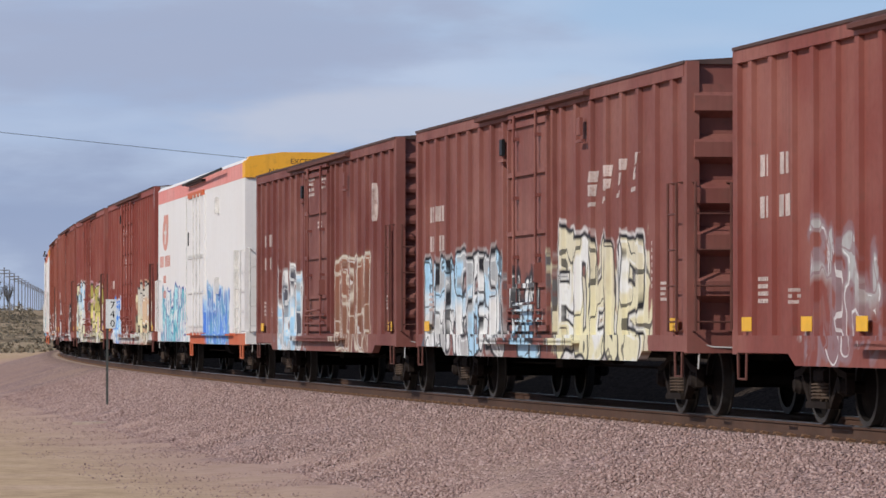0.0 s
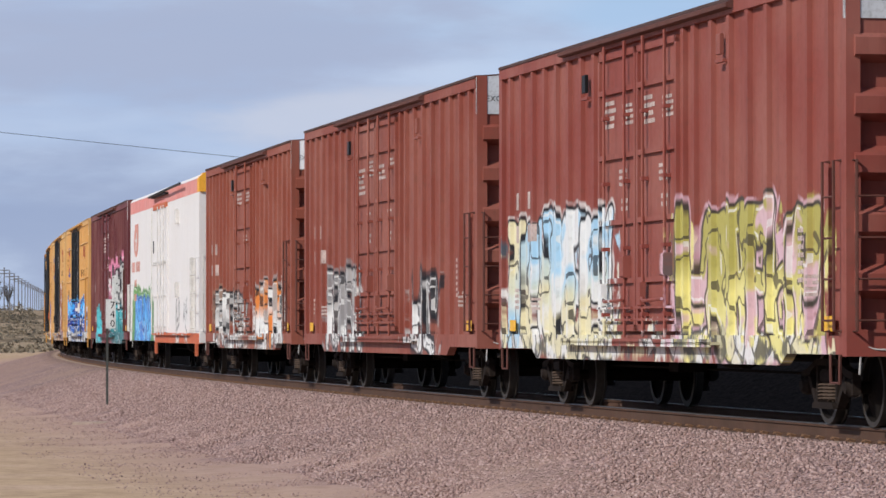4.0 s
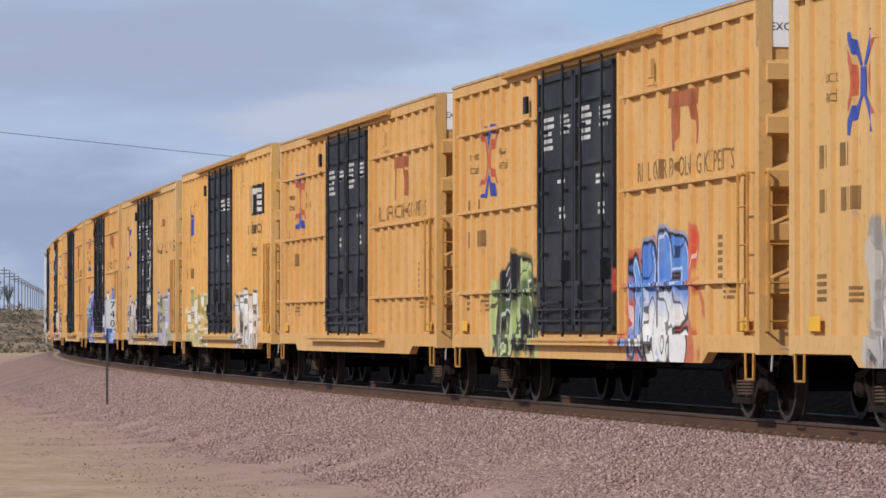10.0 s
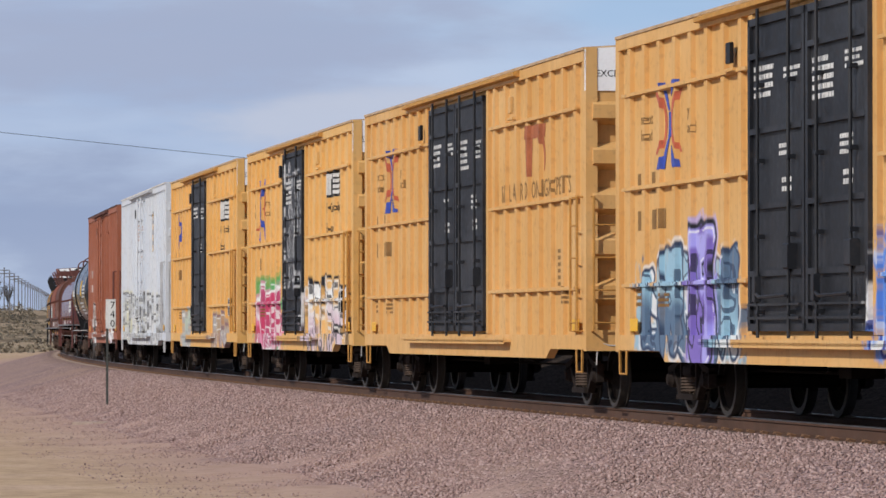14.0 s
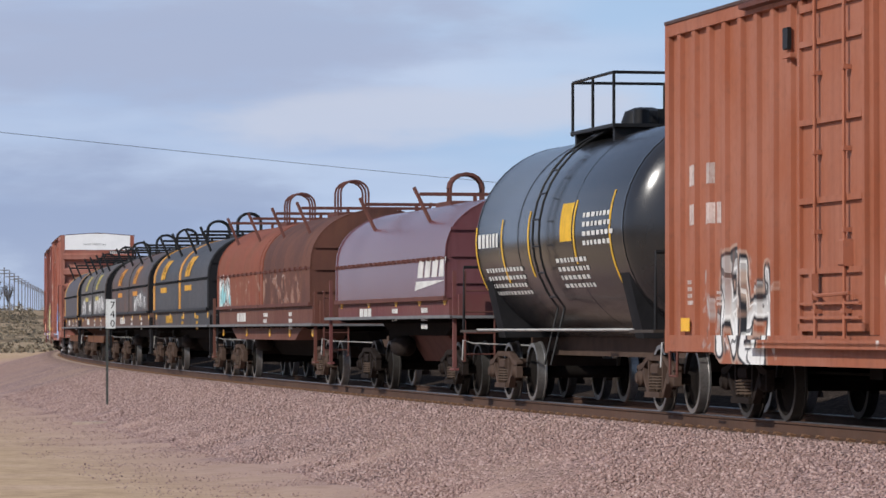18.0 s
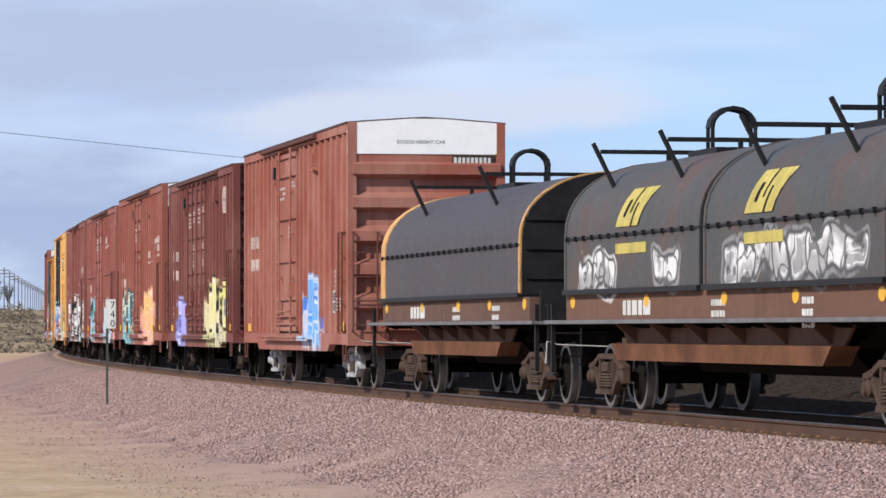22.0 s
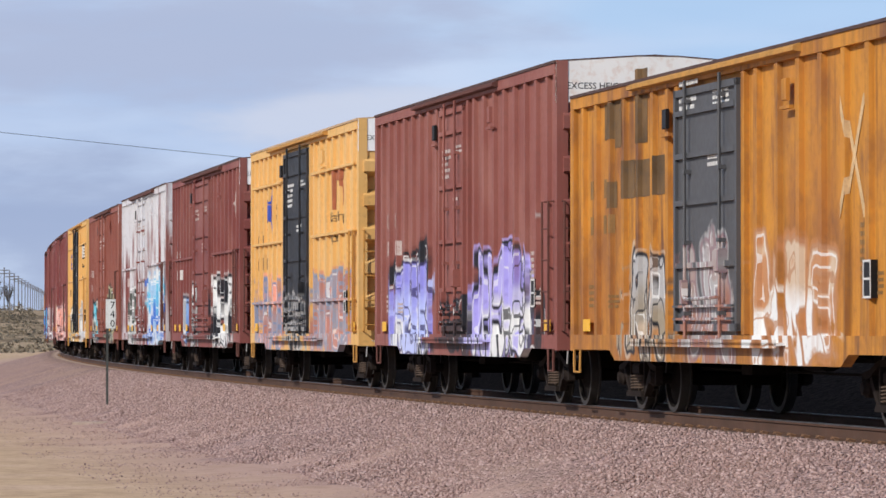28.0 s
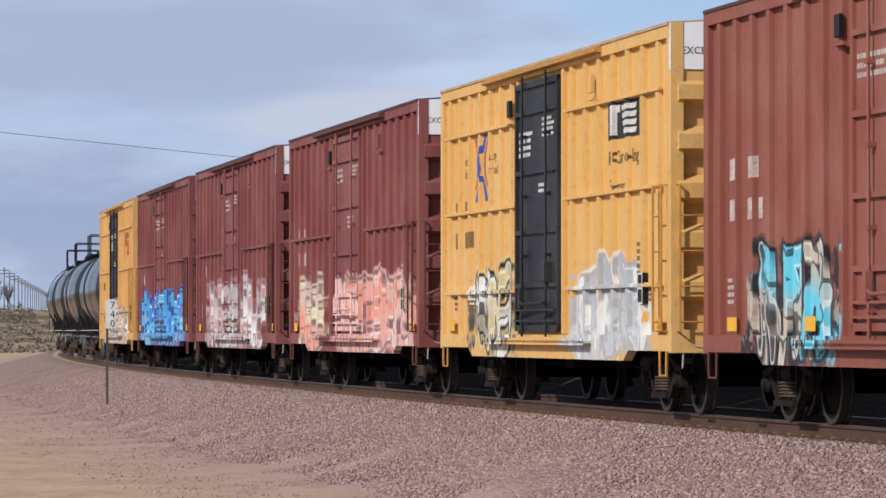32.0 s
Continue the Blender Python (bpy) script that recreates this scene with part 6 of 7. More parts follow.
# ---- tank cars ----
def tank_car(no, spec):
    L, half = spec["L"], spec["L"] / 2
    rng = random.Random(no)
    r, zc = 1.545, 2.52
    skin = paint("tank_paint", (0.016, 0.016, 0.018), (), (0.035, 0.032, 0.03), 0.4, 0.05, no * 1.37, 0.2, 0.1, gloss=0.6, relief=0.0, dusty=0.06)
    yellow = plain("yellow_stripe", (0.72, 0.42, 0.03), 0.6)
    car = thing("tank_car", spec["label"], "tank car", "cars of the train")
    prof = [(-half, 0.0)] + [(-half + 0.62 * (1 - math.cos(t)), r * math.sin(t)) for t in (math.pi / 2 * i / 8 for i in range(1, 9))]
    prof += [(0.0, r)] + [(half - 0.62 * (1 - math.cos(t)), r * math.sin(t)) for t in (math.pi / 2 * (8 - i) / 8 for i in range(0, 8))] + [(half, 0.0)]
    shell = part("tank_shell", Shape().turned(prof, 48, "x", (0, 0, zc)), skin, car, smooth=30)
    for x in (-half + 0.62, -half * 0.33, half * 0.33, half - 0.62):
        part("weld_band", Shape().turned([(x - 0.02, r), (x - 0.02, r + 0.005), (x + 0.02, r + 0.005), (x + 0.02, r)], 48, "x", (0, 0, zc)), skin, shell, smooth=30)
    def arc(x, a0, a1, w, mat, name="yellow_stripe", lift=0.006):
        sh = Shape()
        k = 10
        for i in range(k):
            pts = []
            for t, u in ((a0 + (a1 - a0) * i / k, x), (a0 + (a1 - a0) * i / k, x + w), (a0 + (a1 - a0) * (i + 1) / k, x + w), (a0 + (a1 - a0) * (i + 1) / k, x)):
                pts.append((u, -(r + lift) * math.cos(t), zc + (r + lift) * math.sin(t)))
            sh.add(pts, [(0, 1, 2, 3)])
        part(name, sh, mat, shell)
    for x, a0, a1 in () if spec.get("unmarked") else ((-half + 0.55, -0.75, 0.15), (-half * 0.55, -0.45, 0.2), (-half * 0.2, -0.4, 0.25), (half * 0.35, -0.3, 0.3), (half * 0.75, -0.8, 0.35)):
        arc(x, a0, a1, 0.1, yellow)
    if not spec.get("unmarked"):
        arc(half * 0.2, -0.08, 0.28, 0.75, yellow, "yellow_placard", 0.007)
    for x0, w, zz in () if spec.get("unmarked") else ((-half * 0.86, 1.6, 0.0), (-half * 0.8, 2.6, -0.3), (half * 0.12, 1.9, -0.25), (half * 0.46, 1.7, 0.15)):
        for k in range(4 if zz else 1):
            a = zz - k * 0.085
            u = x0
            while u < x0 + w:
                b = rng.uniform(0.10, 0.22)
                arc(u, a - (0.026 if zz else 0.07), a + (0.016 if zz else 0.07), b, letter_white, "stencil_bar", 0.008)
                u += b + 0.09
    # platform, dome and handrails
    zt = zc + r
    plat = part("top_platform", Shape().box(-1.7, 1.1, -0.75, 0.75, zt + 0.02, zt + 0.07).box(-1.6, -1.5, -0.7, 0.7, zt - 0.25, zt + 0.05).box(0.9, 1.0, -0.7, 0.7, zt - 0.25, zt + 0.05), black_gloss, car)
    rails = Shape()
    for x in (-1.65, -0.3, 1.05):
        for y in (-0.72, 0.72):
            rails.tube((x, y, zt), (x, y, zt + 0.82), 0.025, 5)
    for z in (zt + 0.82,):
        rails.path([(-1.65, 0.72, z), (-1.65, -0.72, z), (1.05, -0.72, z), (1.05, 0.72, z), (-1.65, 0.72, z)], 0.025, 5)
    part("handrail", rails, black_gloss, plat)
    part("dome_fitting", Shape().turned([(zt - 0.05, 0.0), (zt - 0.05, 0.36), (zt + 0.14, 0.36), (zt + 0.3, 0.3), (zt + 0.36, 0.15), (zt + 0.36, 0.0)], 16, "z", (0.0, 0, 0)), black_gloss, car, smooth=40)
    part("valve", Shape().turned([(zt, 0.0), (zt, 0.12), (zt + 0.3, 0.12), (zt + 0.34, 0.0)], 10, "z", (0.6, -0.2, 0)).box(0.4, 0.5, 0.1, 0.3, zt, zt + 0.32), black_gloss, car, smooth=40)
    # ladder down the side
    lad = Shape()
    for dx in (-0.22, 0.22):
        pts = [(dx, -(r + 0.12) * math.cos(t), zc + (r + 0.12) * math.sin(t)) for t in (1.3 - 2.0 * i / 12 for i in range(13))] + [(dx, -1.48, 0.6)]
        lad.path(pts, 0.018, 5)
    ld = part("side_ladder", lad, black_gloss, car)
    for i in range(8):
        t = 1.1 - i * 0.24
        part("rung", Shape().tube((-0.25, -(r + 0.12) * math.cos(t), zc + (r + 0.12) * math.sin(t)), (0.25, -(r + 0.12) * math.cos(t), zc + (r + 0.12) * math.sin(t)), 0.015, 5), black_gloss, ld)
    # underframe
    part("stub_sill", Shape().box(-half - 0.9, half + 0.9, -0.3, 0.3, 0.72, 1.05), truck_rust, car)
    for sgn in (-1, 1):
        x = sgn * (half - 1.0)
        part("saddle", Shape().prism([(-1.2, 1.0), (1.2, 1.0), (1.42, 1.9), (0.9, 1.3), (0, 1.02), (-0.9, 1.3), (-1.42, 1.9)], x - 0.25, x + 0.25), hood_shade, car)
        part("end_platform", Shape().box(min(sgn * half * 0.93, sgn * (half + 0.95)), max(sgn * half * 0.93, sgn * (half + 0.95)), -1.5, 1.5, 1.08, 1.12), steel, car)
        rail = [(sgn * (half + 0.9), -1.45, 1.1), (sgn * (half + 0.9), -1.45, 2.15), (sgn * (half + 0.9), 1.45, 2.15), (sgn * (half + 0.9), 1.45, 1.1)]
        part("end_rail", Shape().path(rail, 0.028, 5), black_gloss, car)
        add_truck(car, sgn * (half - 0.55), "rust")
        part("brake_wheel", Shape().turned([(x + sgn * 1.8, 0.25), (x + sgn * 1.83, 0.29), (x + sgn * 1.86, 0.25), (x + sgn * 1.83, 0.22), (x + sgn * 1.8, 0.25)], 16, "x", (0, -0.6, 1.7)), black_gloss, car)
    part("running_rail", Shape().tube((-half + 0.3, -1.47, 1.12), (half - 0.3, -1.47, 1.12), 0.02, 5), lever_grey, car)
    add_ends(car, half + 0.75, 0.55, black_gloss)
    return car
# ---- the train, car by car from the head of the clip ----
W_, K_ = (0.70, 0.70, 0.68), (0.02, 0.02, 0.025)
SKY_, BLUE_, NAVY_, TEAL_ = (0.38, 0.58, 0.72), (0.07, 0.22, 0.62), (0.03, 0.05, 0.28), (0.10, 0.45, 0.50)
CREAM_, LEMON_, OLIVE_, ORANGE_ = (0.68, 0.63, 0.42), (0.72, 0.66, 0.26), (0.32, 0.29, 0.08), (0.66, 0.24, 0.06)
PINK_, SALMON_, MAUVE_, LILAC_ = (0.66, 0.25, 0.38), (0.74, 0.34, 0.25), (0.24, 0.15, 0.16), (0.38, 0.36, 0.72)
letter_dark = plain("dark_faded_lettering", (0.12, 0.08, 0.045), 0.75, vary=0.4)
GREY_, GREEN_, REDT_, PURPLE_ = (0.38, 0.37, 0.36), (0.16, 0.34, 0.10), (0.50, 0.06, 0.04), (0.20, 0.14, 0.45)


def tag(x0, x1, z1, one, two, three, line=K_, size=1.5, cover=0.72, z0=0.7, back=None):
    """A piece of spray paint: its box, colours above, below, round and between the strokes, their fineness, its cover and the cover of what lies under it."""
    return (x0, x1, z0, z1, one, two, three, line, size, cover, back)


brown_iron = plain("brown_iron", (0.12, 0.045, 0.035), 0.75)
yellow_iron = plain("yellow_iron", (0.50, 0.25, 0.06), 0.7)
pale_iron = plain("pale_iron", (0.45, 0.45, 0.45), 0.7)
grey_panel = plain("grey_white_panel", (0.56, 0.58, 0.60), 0.6, vary=0.12)
rusty_panel = plain("rust_stained_white", (0.82, 0.79, 0.74), 0.7, vary=0.1, scale=1.0, dirt=(0.55, 0.28, 0.14), dirt_amount=0.4)
sand_roof = plain("tan_roof", (0.50, 0.34, 0.20), 0.7)
dark_roof = plain("dark_roof", (0.085, 0.05, 0.045), 0.8)
snow_roof = plain("bleached_roof", (0.62, 0.60, 0.56), 0.8, scale=1.5, dirt=(0.35, 0.2, 0.12), dirt_amount=0.5)

BELTS = (1.68, 2.98, 4.25)


def brown(L, door, color, label, tags=(), **more):
    return dict(L=L, door=door, color=color, label=label, tags=tags, iron=brown_iron, roof=dark_roof, **more)


def yellow(L, door, label, tags=(), **more):
    kw = dict(L=L, door=door, color=YELLOW, door_color=BLACK, door_label="black plug door", label=label, tags=tags, iron=yellow_iron, roof=sand_roof,
              fade=(0.70, 0.47, 0.22), fading=0.5, rust=0.14, streak=0.2, ink=letter_brown)
    kw.update(more)
    return kw


CARS = [
    (11.35, boxcar, brown(15.6, (-0.6, 2.2, 1), BROWN, "old brown boxcar with pale grey streaks low on its side", (tag(-5.5, -1.5, 2.3, GREY_, BROWN, MAUVE_, MAUVE_, 1.0, 0.5),), H=4.56, excess=False, end="corr", posts=8,
        reflectors=(-7.5, -5.0, -2.9))),
    (-8.14, boxcar, brown(18.6, (-1.5, 1.4, 1), (0.19, 0.062, 0.05), "brown boxcar with blue-white and cream graffiti along its foot", (
        tag(-9.1, -1.6, 2.35, SKY_, W_, GREY_, K_, 1.5, 0.66), tag(-1.5, 1.2, 2.0, W_, SKY_, K_, K_, 1.7, 0.62), tag(1.3, 7.3, 2.5, (0.62, 0.57, 0.42), CREAM_, W_, K_, 1.25, 0.84)), H=4.56, excess=False, end="wide", posts=8,
        badges=(road_letters(3.7, 3.0, 4, 0.35, 0.85),))),
    (-28.95, boxcar, brown(18.6, (-1.6, 1.6, 1), DARK, "dark brown boxcar with grey and rusty graffiti", (
        tag(-6.6, -1.8, 2.45, (0.10, 0.10, 0.12), SKY_, GREY_, W_, 1.5, 0.66), tag(1.6, 6.5, 2.55, (0.27, 0.12, 0.08), (0.24, 0.12, 0.08), (0.2, 0.09, 0.06), (0.55, 0.50, 0.42), 1.4, 0.66, back=0.3), ), H=4.57, excess=False, end="corr", posts=8, badges=(roundel(6.82, 3.48),))),
    (-50.78, reefer, dict(L=20.85, door=(-1.76, 1.7), label="white insulated boxcar with salmon stripe, teal and blue graffiti", tags=(
        tag(-9.7, -2.2, 2.3, TEAL_, (0.30, 0.62, 0.66), W_, NAVY_, 1.5, 0.7), tag(1.8, 7.2, 2.25, (0.08, 0.17, 0.45), BLUE_, (0.10, 0.3, 0.5), (0.42, 0.58, 0.74), 1.2, 0.9)))),
    (-71.88, boxcar, brown(18.4, (-2.4, 2.0, 2), RED, "red-brown double-door boxcar with pale blue and cream graffiti", (
        tag(-7.8, -3.0, 2.15, (0.5, 0.55, 0.6), SKY_, W_, BLUE_, 1.4, 0.72), tag(2.2, 8.2, 2.5, (0.55, 0.52, 0.46), CREAM_, (0.60, 0.42, 0.28), K_, 1.4, 0.78), tag(-7.9, 8.6, 1.02, W_, (0.6, 0.56, 0.5), W_, GREY_, 1.8, 0.7)), H=5.2, posts=8, panel_mat=grey_panel)),
    (-92.29, boxcar, brown(18.3, (-2.4, 2.0, 2), RED, "red-brown double-door boxcar with large blue, olive and cream graffiti", (
        tag(-9.1, -1.2, 2.85, SKY_, CREAM_, W_, K_, 1.2, 0.72), tag(1.5, 8.6, 2.75, (0.40, 0.36, 0.10), LEMON_, (0.62, 0.42, 0.48), (0.06, 0.05, 0.04), 1.25, 0.8), tag(4.1, 5.0, 3.0, (0.10, 0.25, 0.60), BLUE_, BLUE_, W_, 1.3, 0.8, 1.6, 0.2), tag(-9.1, 8.9, 1.05, W_, CREAM_, W_, K_, 1.8, 0.66)), H=5.2, posts=8, panel_mat=grey_panel)),
    (-112.60, boxcar, brown(18.4, (-2.5, 2.0, 2), (0.235, 0.062, 0.042), "red-brown double-door boxcar with grey-black graffiti", (
        tag(-7.0, -1.6, 2.25, GREY_, W_, (0.25, 0.24, 0.24), K_, 1.6, 0.70), tag(2.6, 6.1, 2.2, GREY_, W_, K_, K_, 1.6, 0.66)), H=5.2, posts=8, panel_mat=grey_panel)),
    (-131.82, boxcar, brown(15.7, (-1.7, 1.4, 1), (0.255, 0.07, 0.043), "red-brown boxcar with white overspray and orange graffiti", (
        tag(-6.9, 1.0, 2.1, GREY_, W_, (0.3, 0.2, 0.15), K_, 1.6, 0.6), tag(1.4, 6.9, 2.15, ORANGE_, W_, GREY_, K_, 1.7, 0.7)), posts=8)),
    (-151.69, reefer, dict(L=21.0, door=(-2.0, 1.75), label="white insulated boxcar with salmon stripe and blue-green graffiti", tags=(
        tag(-9.9, -2.4, 2.35, GREEN_, (0.10, 0.28, 0.08), GREEN_, (0.08, 0.2, 0.08), 1.0, 0.85), tag(-9.0, -3.3, 2.1, (0.08, 0.34, 0.75), (0.16, 0.50, 0.80), BLUE_, NAVY_, 1.3, 0.9), tag(3.9, 5.4, 2.0, (0.6, 0.58, 0.55), (0.6, 0.58, 0.55), W_, K_, 2.2, 0.6), tag(6.4, 7.6, 2.0, (0.6, 0.58, 0.55), W_, W_, K_, 2.4, 0.6)))),
    (-172.70, boxcar, brown(18.3, (-2.0, 1.4, 1), MAROON, "dark maroon boxcar with pink-edged silver and teal graffiti", (
        tag(-6.6, -3.1, 1.95, TEAL_, (0.12, 0.55, 0.62), TEAL_, (0.05, 0.25, 0.28), 1.0, 0.9), tag(0.6, 7.9, 3.5, PINK_, MAROON, PINK_, PINK_, 1.2, 0.5), tag(0.9, 7.6, 3.3, (0.5, 0.52, 0.5), W_, K_, K_, 1.1, 0.62), tag(0.9, 7.6, 1.9, TEAL_, (0.05, 0.2, 0.22), (0.04, 0.22, 0.24), K_, 1.3, 0.75)), posts=8)),
    (-193.01, boxcar, yellow(18.6, (-2.6, 2.25, 2), "yellow boxcar with black doors and a long band of blue-white graffiti", (
        tag(-8.7, 8.1, 2.25, (0.08, 0.42, 0.80), W_, (0.14, 0.50, 0.85), NAVY_, 1.2, 0.84), tag(-8.7, 8.1, 1.6, NAVY_, W_, BLUE_, K_, 1.5, 0.8), tag(-8.2, 8.1, 1.0, K_, W_, K_, K_, 2.0, 0.8)), belts=BELTS[1:], badges=(cross_badge(-6.6, 3.8), red_mark(4.9, 3.85), slogan(3.1, 3.1, 0.38)))),
    (-213.41, boxcar, yellow(18.7, (-2.5, 2.45, 2), "yellow boxcar with black doors, grey and dull red graffiti", (
        tag(-6.8, -2.6, 2.4, GREY_, (0.45, 0.42, 0.38), GREY_, (0.25, 0.24, 0.23), 1.0, 0.85), tag(2.45, 6.9, 3.1, (0.22, 0.07, 0.06), MAUVE_, (0.30, 0.12, 0.1), (0.6, 0.6, 0.62), 0.8, 0.95), tag(-6.5, 6.9, 0.95, MAUVE_, GREY_, MAUVE_, K_, 1.2, 0.75)), posts=8, badges=(cross_badge(-6.8, 3.85), red_mark(5.0, 4.1), slogan(4.3, 3.4, 0.42, "Rail Car Pooling", letter_dark), slogan(5.5, 2.85, 0.42, "Experts", letter_dark)), color=PALE)),
    (-233.55, boxcar, yellow(18.6, (-2.7, 2.2, 2), "yellow boxcar with black doors, green-black and blue-white graffiti", (
        tag(-6.3, -2.8, 2.2, K_, (0.42, 0.50, 0.22), (0.08, 0.12, 0.05), K_, 1.5, 0.85), tag(2.1, 6.7, 2.3, (0.58, 0.10, 0.05), (0.5, 0.12, 0.06), YELLOW, (0.52, 0.16, 0.08), 0.9, 0.66), tag(2.3, 6.3, 2.3, (0.10, 0.22, 0.55), W_, (0.13, 0.28, 0.60), K_, 1.15, 0.92, back=0.3)), belts=BELTS, badges=(cross_badge(-6.6, 3.8), red_mark(4.9, 3.85), slogan(3.1, 3.1, 0.38)))),
    (-253.80, boxcar, yellow(18.6, (-2.6, 2.3, 2), "clean yellow boxcar with black double doors", (), belts=BELTS, badges=(cross_badge(-6.6, 3.8), red_mark(4.9, 3.85), slogan(3.1, 3.1, 0.38)))),
    (-273.90, boxcar, yellow(18.4, (-2.7, 2.1, 2), "light yellow boxcar with black doors and peeling cream graffiti", (
        tag(-8.8, -2.8, 2.1, (0.58, 0.45, 0.2), (0.40, 0.36, 0.18), W_, OLIVE_, 1.6, 0.56), tag(2.1, 7.0, 2.1, W_, (0.66, 0.52, 0.40), (0.62, 0.60, 0.54), (0.10, 0.08, 0.07), 1.7, 0.76)), H=5.2, posts=8, color=(0.66, 0.38, 0.12), badges=(cross_badge(-6.9, 3.8, 0.95), black_mark(5.3, 4.05, 2.5, 0.34), slogan(4.8, 3.3, 0.44, "Rail Car Pooling", letter_dark), slogan(5.3, 2.8, 0.44, "Experts", letter_dark),))),
    (-294.17, boxcar, yellow(18.4, (-2.7, 2.2, 2), "pale yellow boxcar with white scrawl over its black doors", (
        tag(-7.7, -2.9, 2.05, (0.58, 0.56, 0.54), (0.42, 0.35, 0.26), (0.45, 0.36, 0.40), (0.12, 0.11, 0.12), 1.3, 0.76), tag(3.0, 8.2, 2.2, (0.38, 0.38, 0.20), (0.40, 0.38, 0.30), (0.42, 0.38, 0.5), (0.14, 0.13, 0.12), 1.3, 0.76), tag(0.5, 2.1, 3.8, K_, K_, BLACK, W_, 1.6, 0.6)), posts=8, color=PALE, badges=(cross_badge(-6.4, 3.75, 1.0), red_mark(4.6, 3.85), slogan(3.2, 3.25, 0.42)))),
    (-314.28, boxcar, yellow(18.5, (-2.55, 2.3, 2), "yellow boxcar with black doors, pale teal and blue graffiti", (
        tag(-8.4, -2.7, 2.2, (0.28, 0.45, 0.55), (0.10, 0.16, 0.24), W_, (0.03, 0.05, 0.10), 1.3, 0.75), tag(-5.8, -4.2, 2.5, PURPLE_, PURPLE_, LILAC_, K_, 1.2, 0.7), tag(2.2, 7.8, 2.3, BLUE_, W_, (0.15, 0.30, 0.66), NAVY_, 1.2, 0.85)), belts=BELTS, badges=(cross_badge(-6.6, 3.8), red_mark(4.9, 3.85), slogan(3.1, 3.1, 0.38)))),
    (-334.73, boxcar, yellow(18.4, (-2.55, 2.2, 2), "clean yellow boxcar with black double doors", (), belts=BELTS, badges=(cross_badge(-6.6, 3.8), red_mark(4.9, 3.85), slogan(3.1, 3.1, 0.38)))),
    (-353.29, boxcar, yellow(15.5, (-1.65, 1.35, 1), "yellow boxcar with one black door, magenta and white graffiti", (
        tag(-6.9, -1.8, 2.35, (0.14, 0.38, 0.16), (0.12, 0.30, 0.14), GREEN_, GREEN_, 1.1, 0.66), tag(-6.7, -1.8, 2.0, (0.50, 0.06, 0.14), (0.42, 0.08, 0.16), PINK_, W_, 1.1, 0.82), tag(1.2, 7.3, 2.2, W_, (0.62, 0.5, 0.55), (0.68, 0.42, 0.14), K_, 1.3, 0.82), tag(-1.4, 1.2, 4.6, BLACK, BLACK, BLACK, (0.5, 0.5, 0.5), 1.7, 0.47, 2.0)), belts=BELTS, posts=7, color=(0.66, 0.375, 0.115), badges=(cross_badge(-5.6, 3.8, 0.95), black_mark(4.1, 4.0), slogan(4.1, 3.45, 0.27, "Rail Car Pooling", letter_dark), slogan(4.4, 3.05, 0.27, "Experts", letter_dark)))),
    (-370.83, boxcar, yellow(15.4, (-2.0, 1.15, 1), "yellow boxcar with one black door and faint graffiti", (
        tag(-5.4, -2.1, 1.6, (0.45, 0.5, 0.42), (0.4, 0.42, 0.4), GREY_, GREY_, 1.3, 0.6), tag(1.6, 5.8, 1.55, (0.42, 0.25, 0.14), GREY_, (0.4, 0.3, 0.2), MAUVE_, 1.7, 0.66)), belts=BELTS, posts=7, color=(0.66, 0.375, 0.115), badges=(cross_badge(-5.4, 3.7), black_mark(4.0, 4.0), slogan(4.0, 3.45, 0.27, "Rail Car Pooling", letter_dark), slogan(4.3, 3.05, 0.27, "Experts", letter_dark)))),
    (-388.06, boxcar, dict(L=15.7, door=(-1.55, 1.1, 1), color=(0.55, 0.58, 0.62), label="grey-white boxcar with scuffed and speckled lower side", tags=(
        tag(-7.7, 7.2, 2.2, (0.50, 0.52, 0.54), (0.58, 0.58, 0.58), (0.60, 0.59, 0.52), (0.16, 0.16, 0.16), 2.2, 0.50, back=0.46), tag(-7.6, -3.5, 2.3, (0.5, 0.52, 0.55), (0.55, 0.55, 0.5), (0.6, 0.58, 0.42), (0.2, 0.2, 0.2), 1.6, 0.5, back=0.2), tag(-7.6, -6.4, 3.5, REDT_, W_, PINK_, K_, 1.8, 0.62, 2.7)), iron=pale_iron, roof=snow_roof, fade=(0.62, 0.60, 0.56), fading=0.4, rust=0.22, streak=0.12, excess=False, H=5.19, posts=8, ink=letter_black, marks=(), badges=(striped_strip(3.75, 3.35),))),
    (-405.81, boxcar, brown(15.5, (-1.65, 0.98, 1), (0.30, 0.098, 0.05), "orange-brown boxcar with scuffed beige graffiti", (
        tag(-6.1, -2.6, 2.05, GREY_, W_, (0.4, 0.3, 0.24), K_, 1.8, 0.62), tag(1.6, 6.3, 1.95, (0.55, 0.42, 0.3), W_, (0.35, 0.2, 0.13), MAUVE_, 1.9, 0.62)), posts=8, panel_mat=grey_panel)),
    (-420.99, tank_car, dict(L=11.2, label="black tank car with yellow stripes and a top platform")),
    (-434.85, coil_car, dict(L=12.0, deck=1.36, inset=1.6, color=(0.13, 0.042, 0.046), frame=(0.13, 0.04, 0.04), fade=(0.18, 0.09, 0.10), fading=0.7, rust=0.15, rough=0.24, gloss=0.55, relief=0.008, dusty=0.12, label="maroon coil car under one glossy hood", trim=brown_iron, hoods=((-5.9, 5.8),), arms=2, hoops=1, belt=2.33, top=3.42, truck="dark", stanchion=2.1, ink=letter_white, badges=(white_wedge(2.9, 2.02),), belly=brown_iron)),
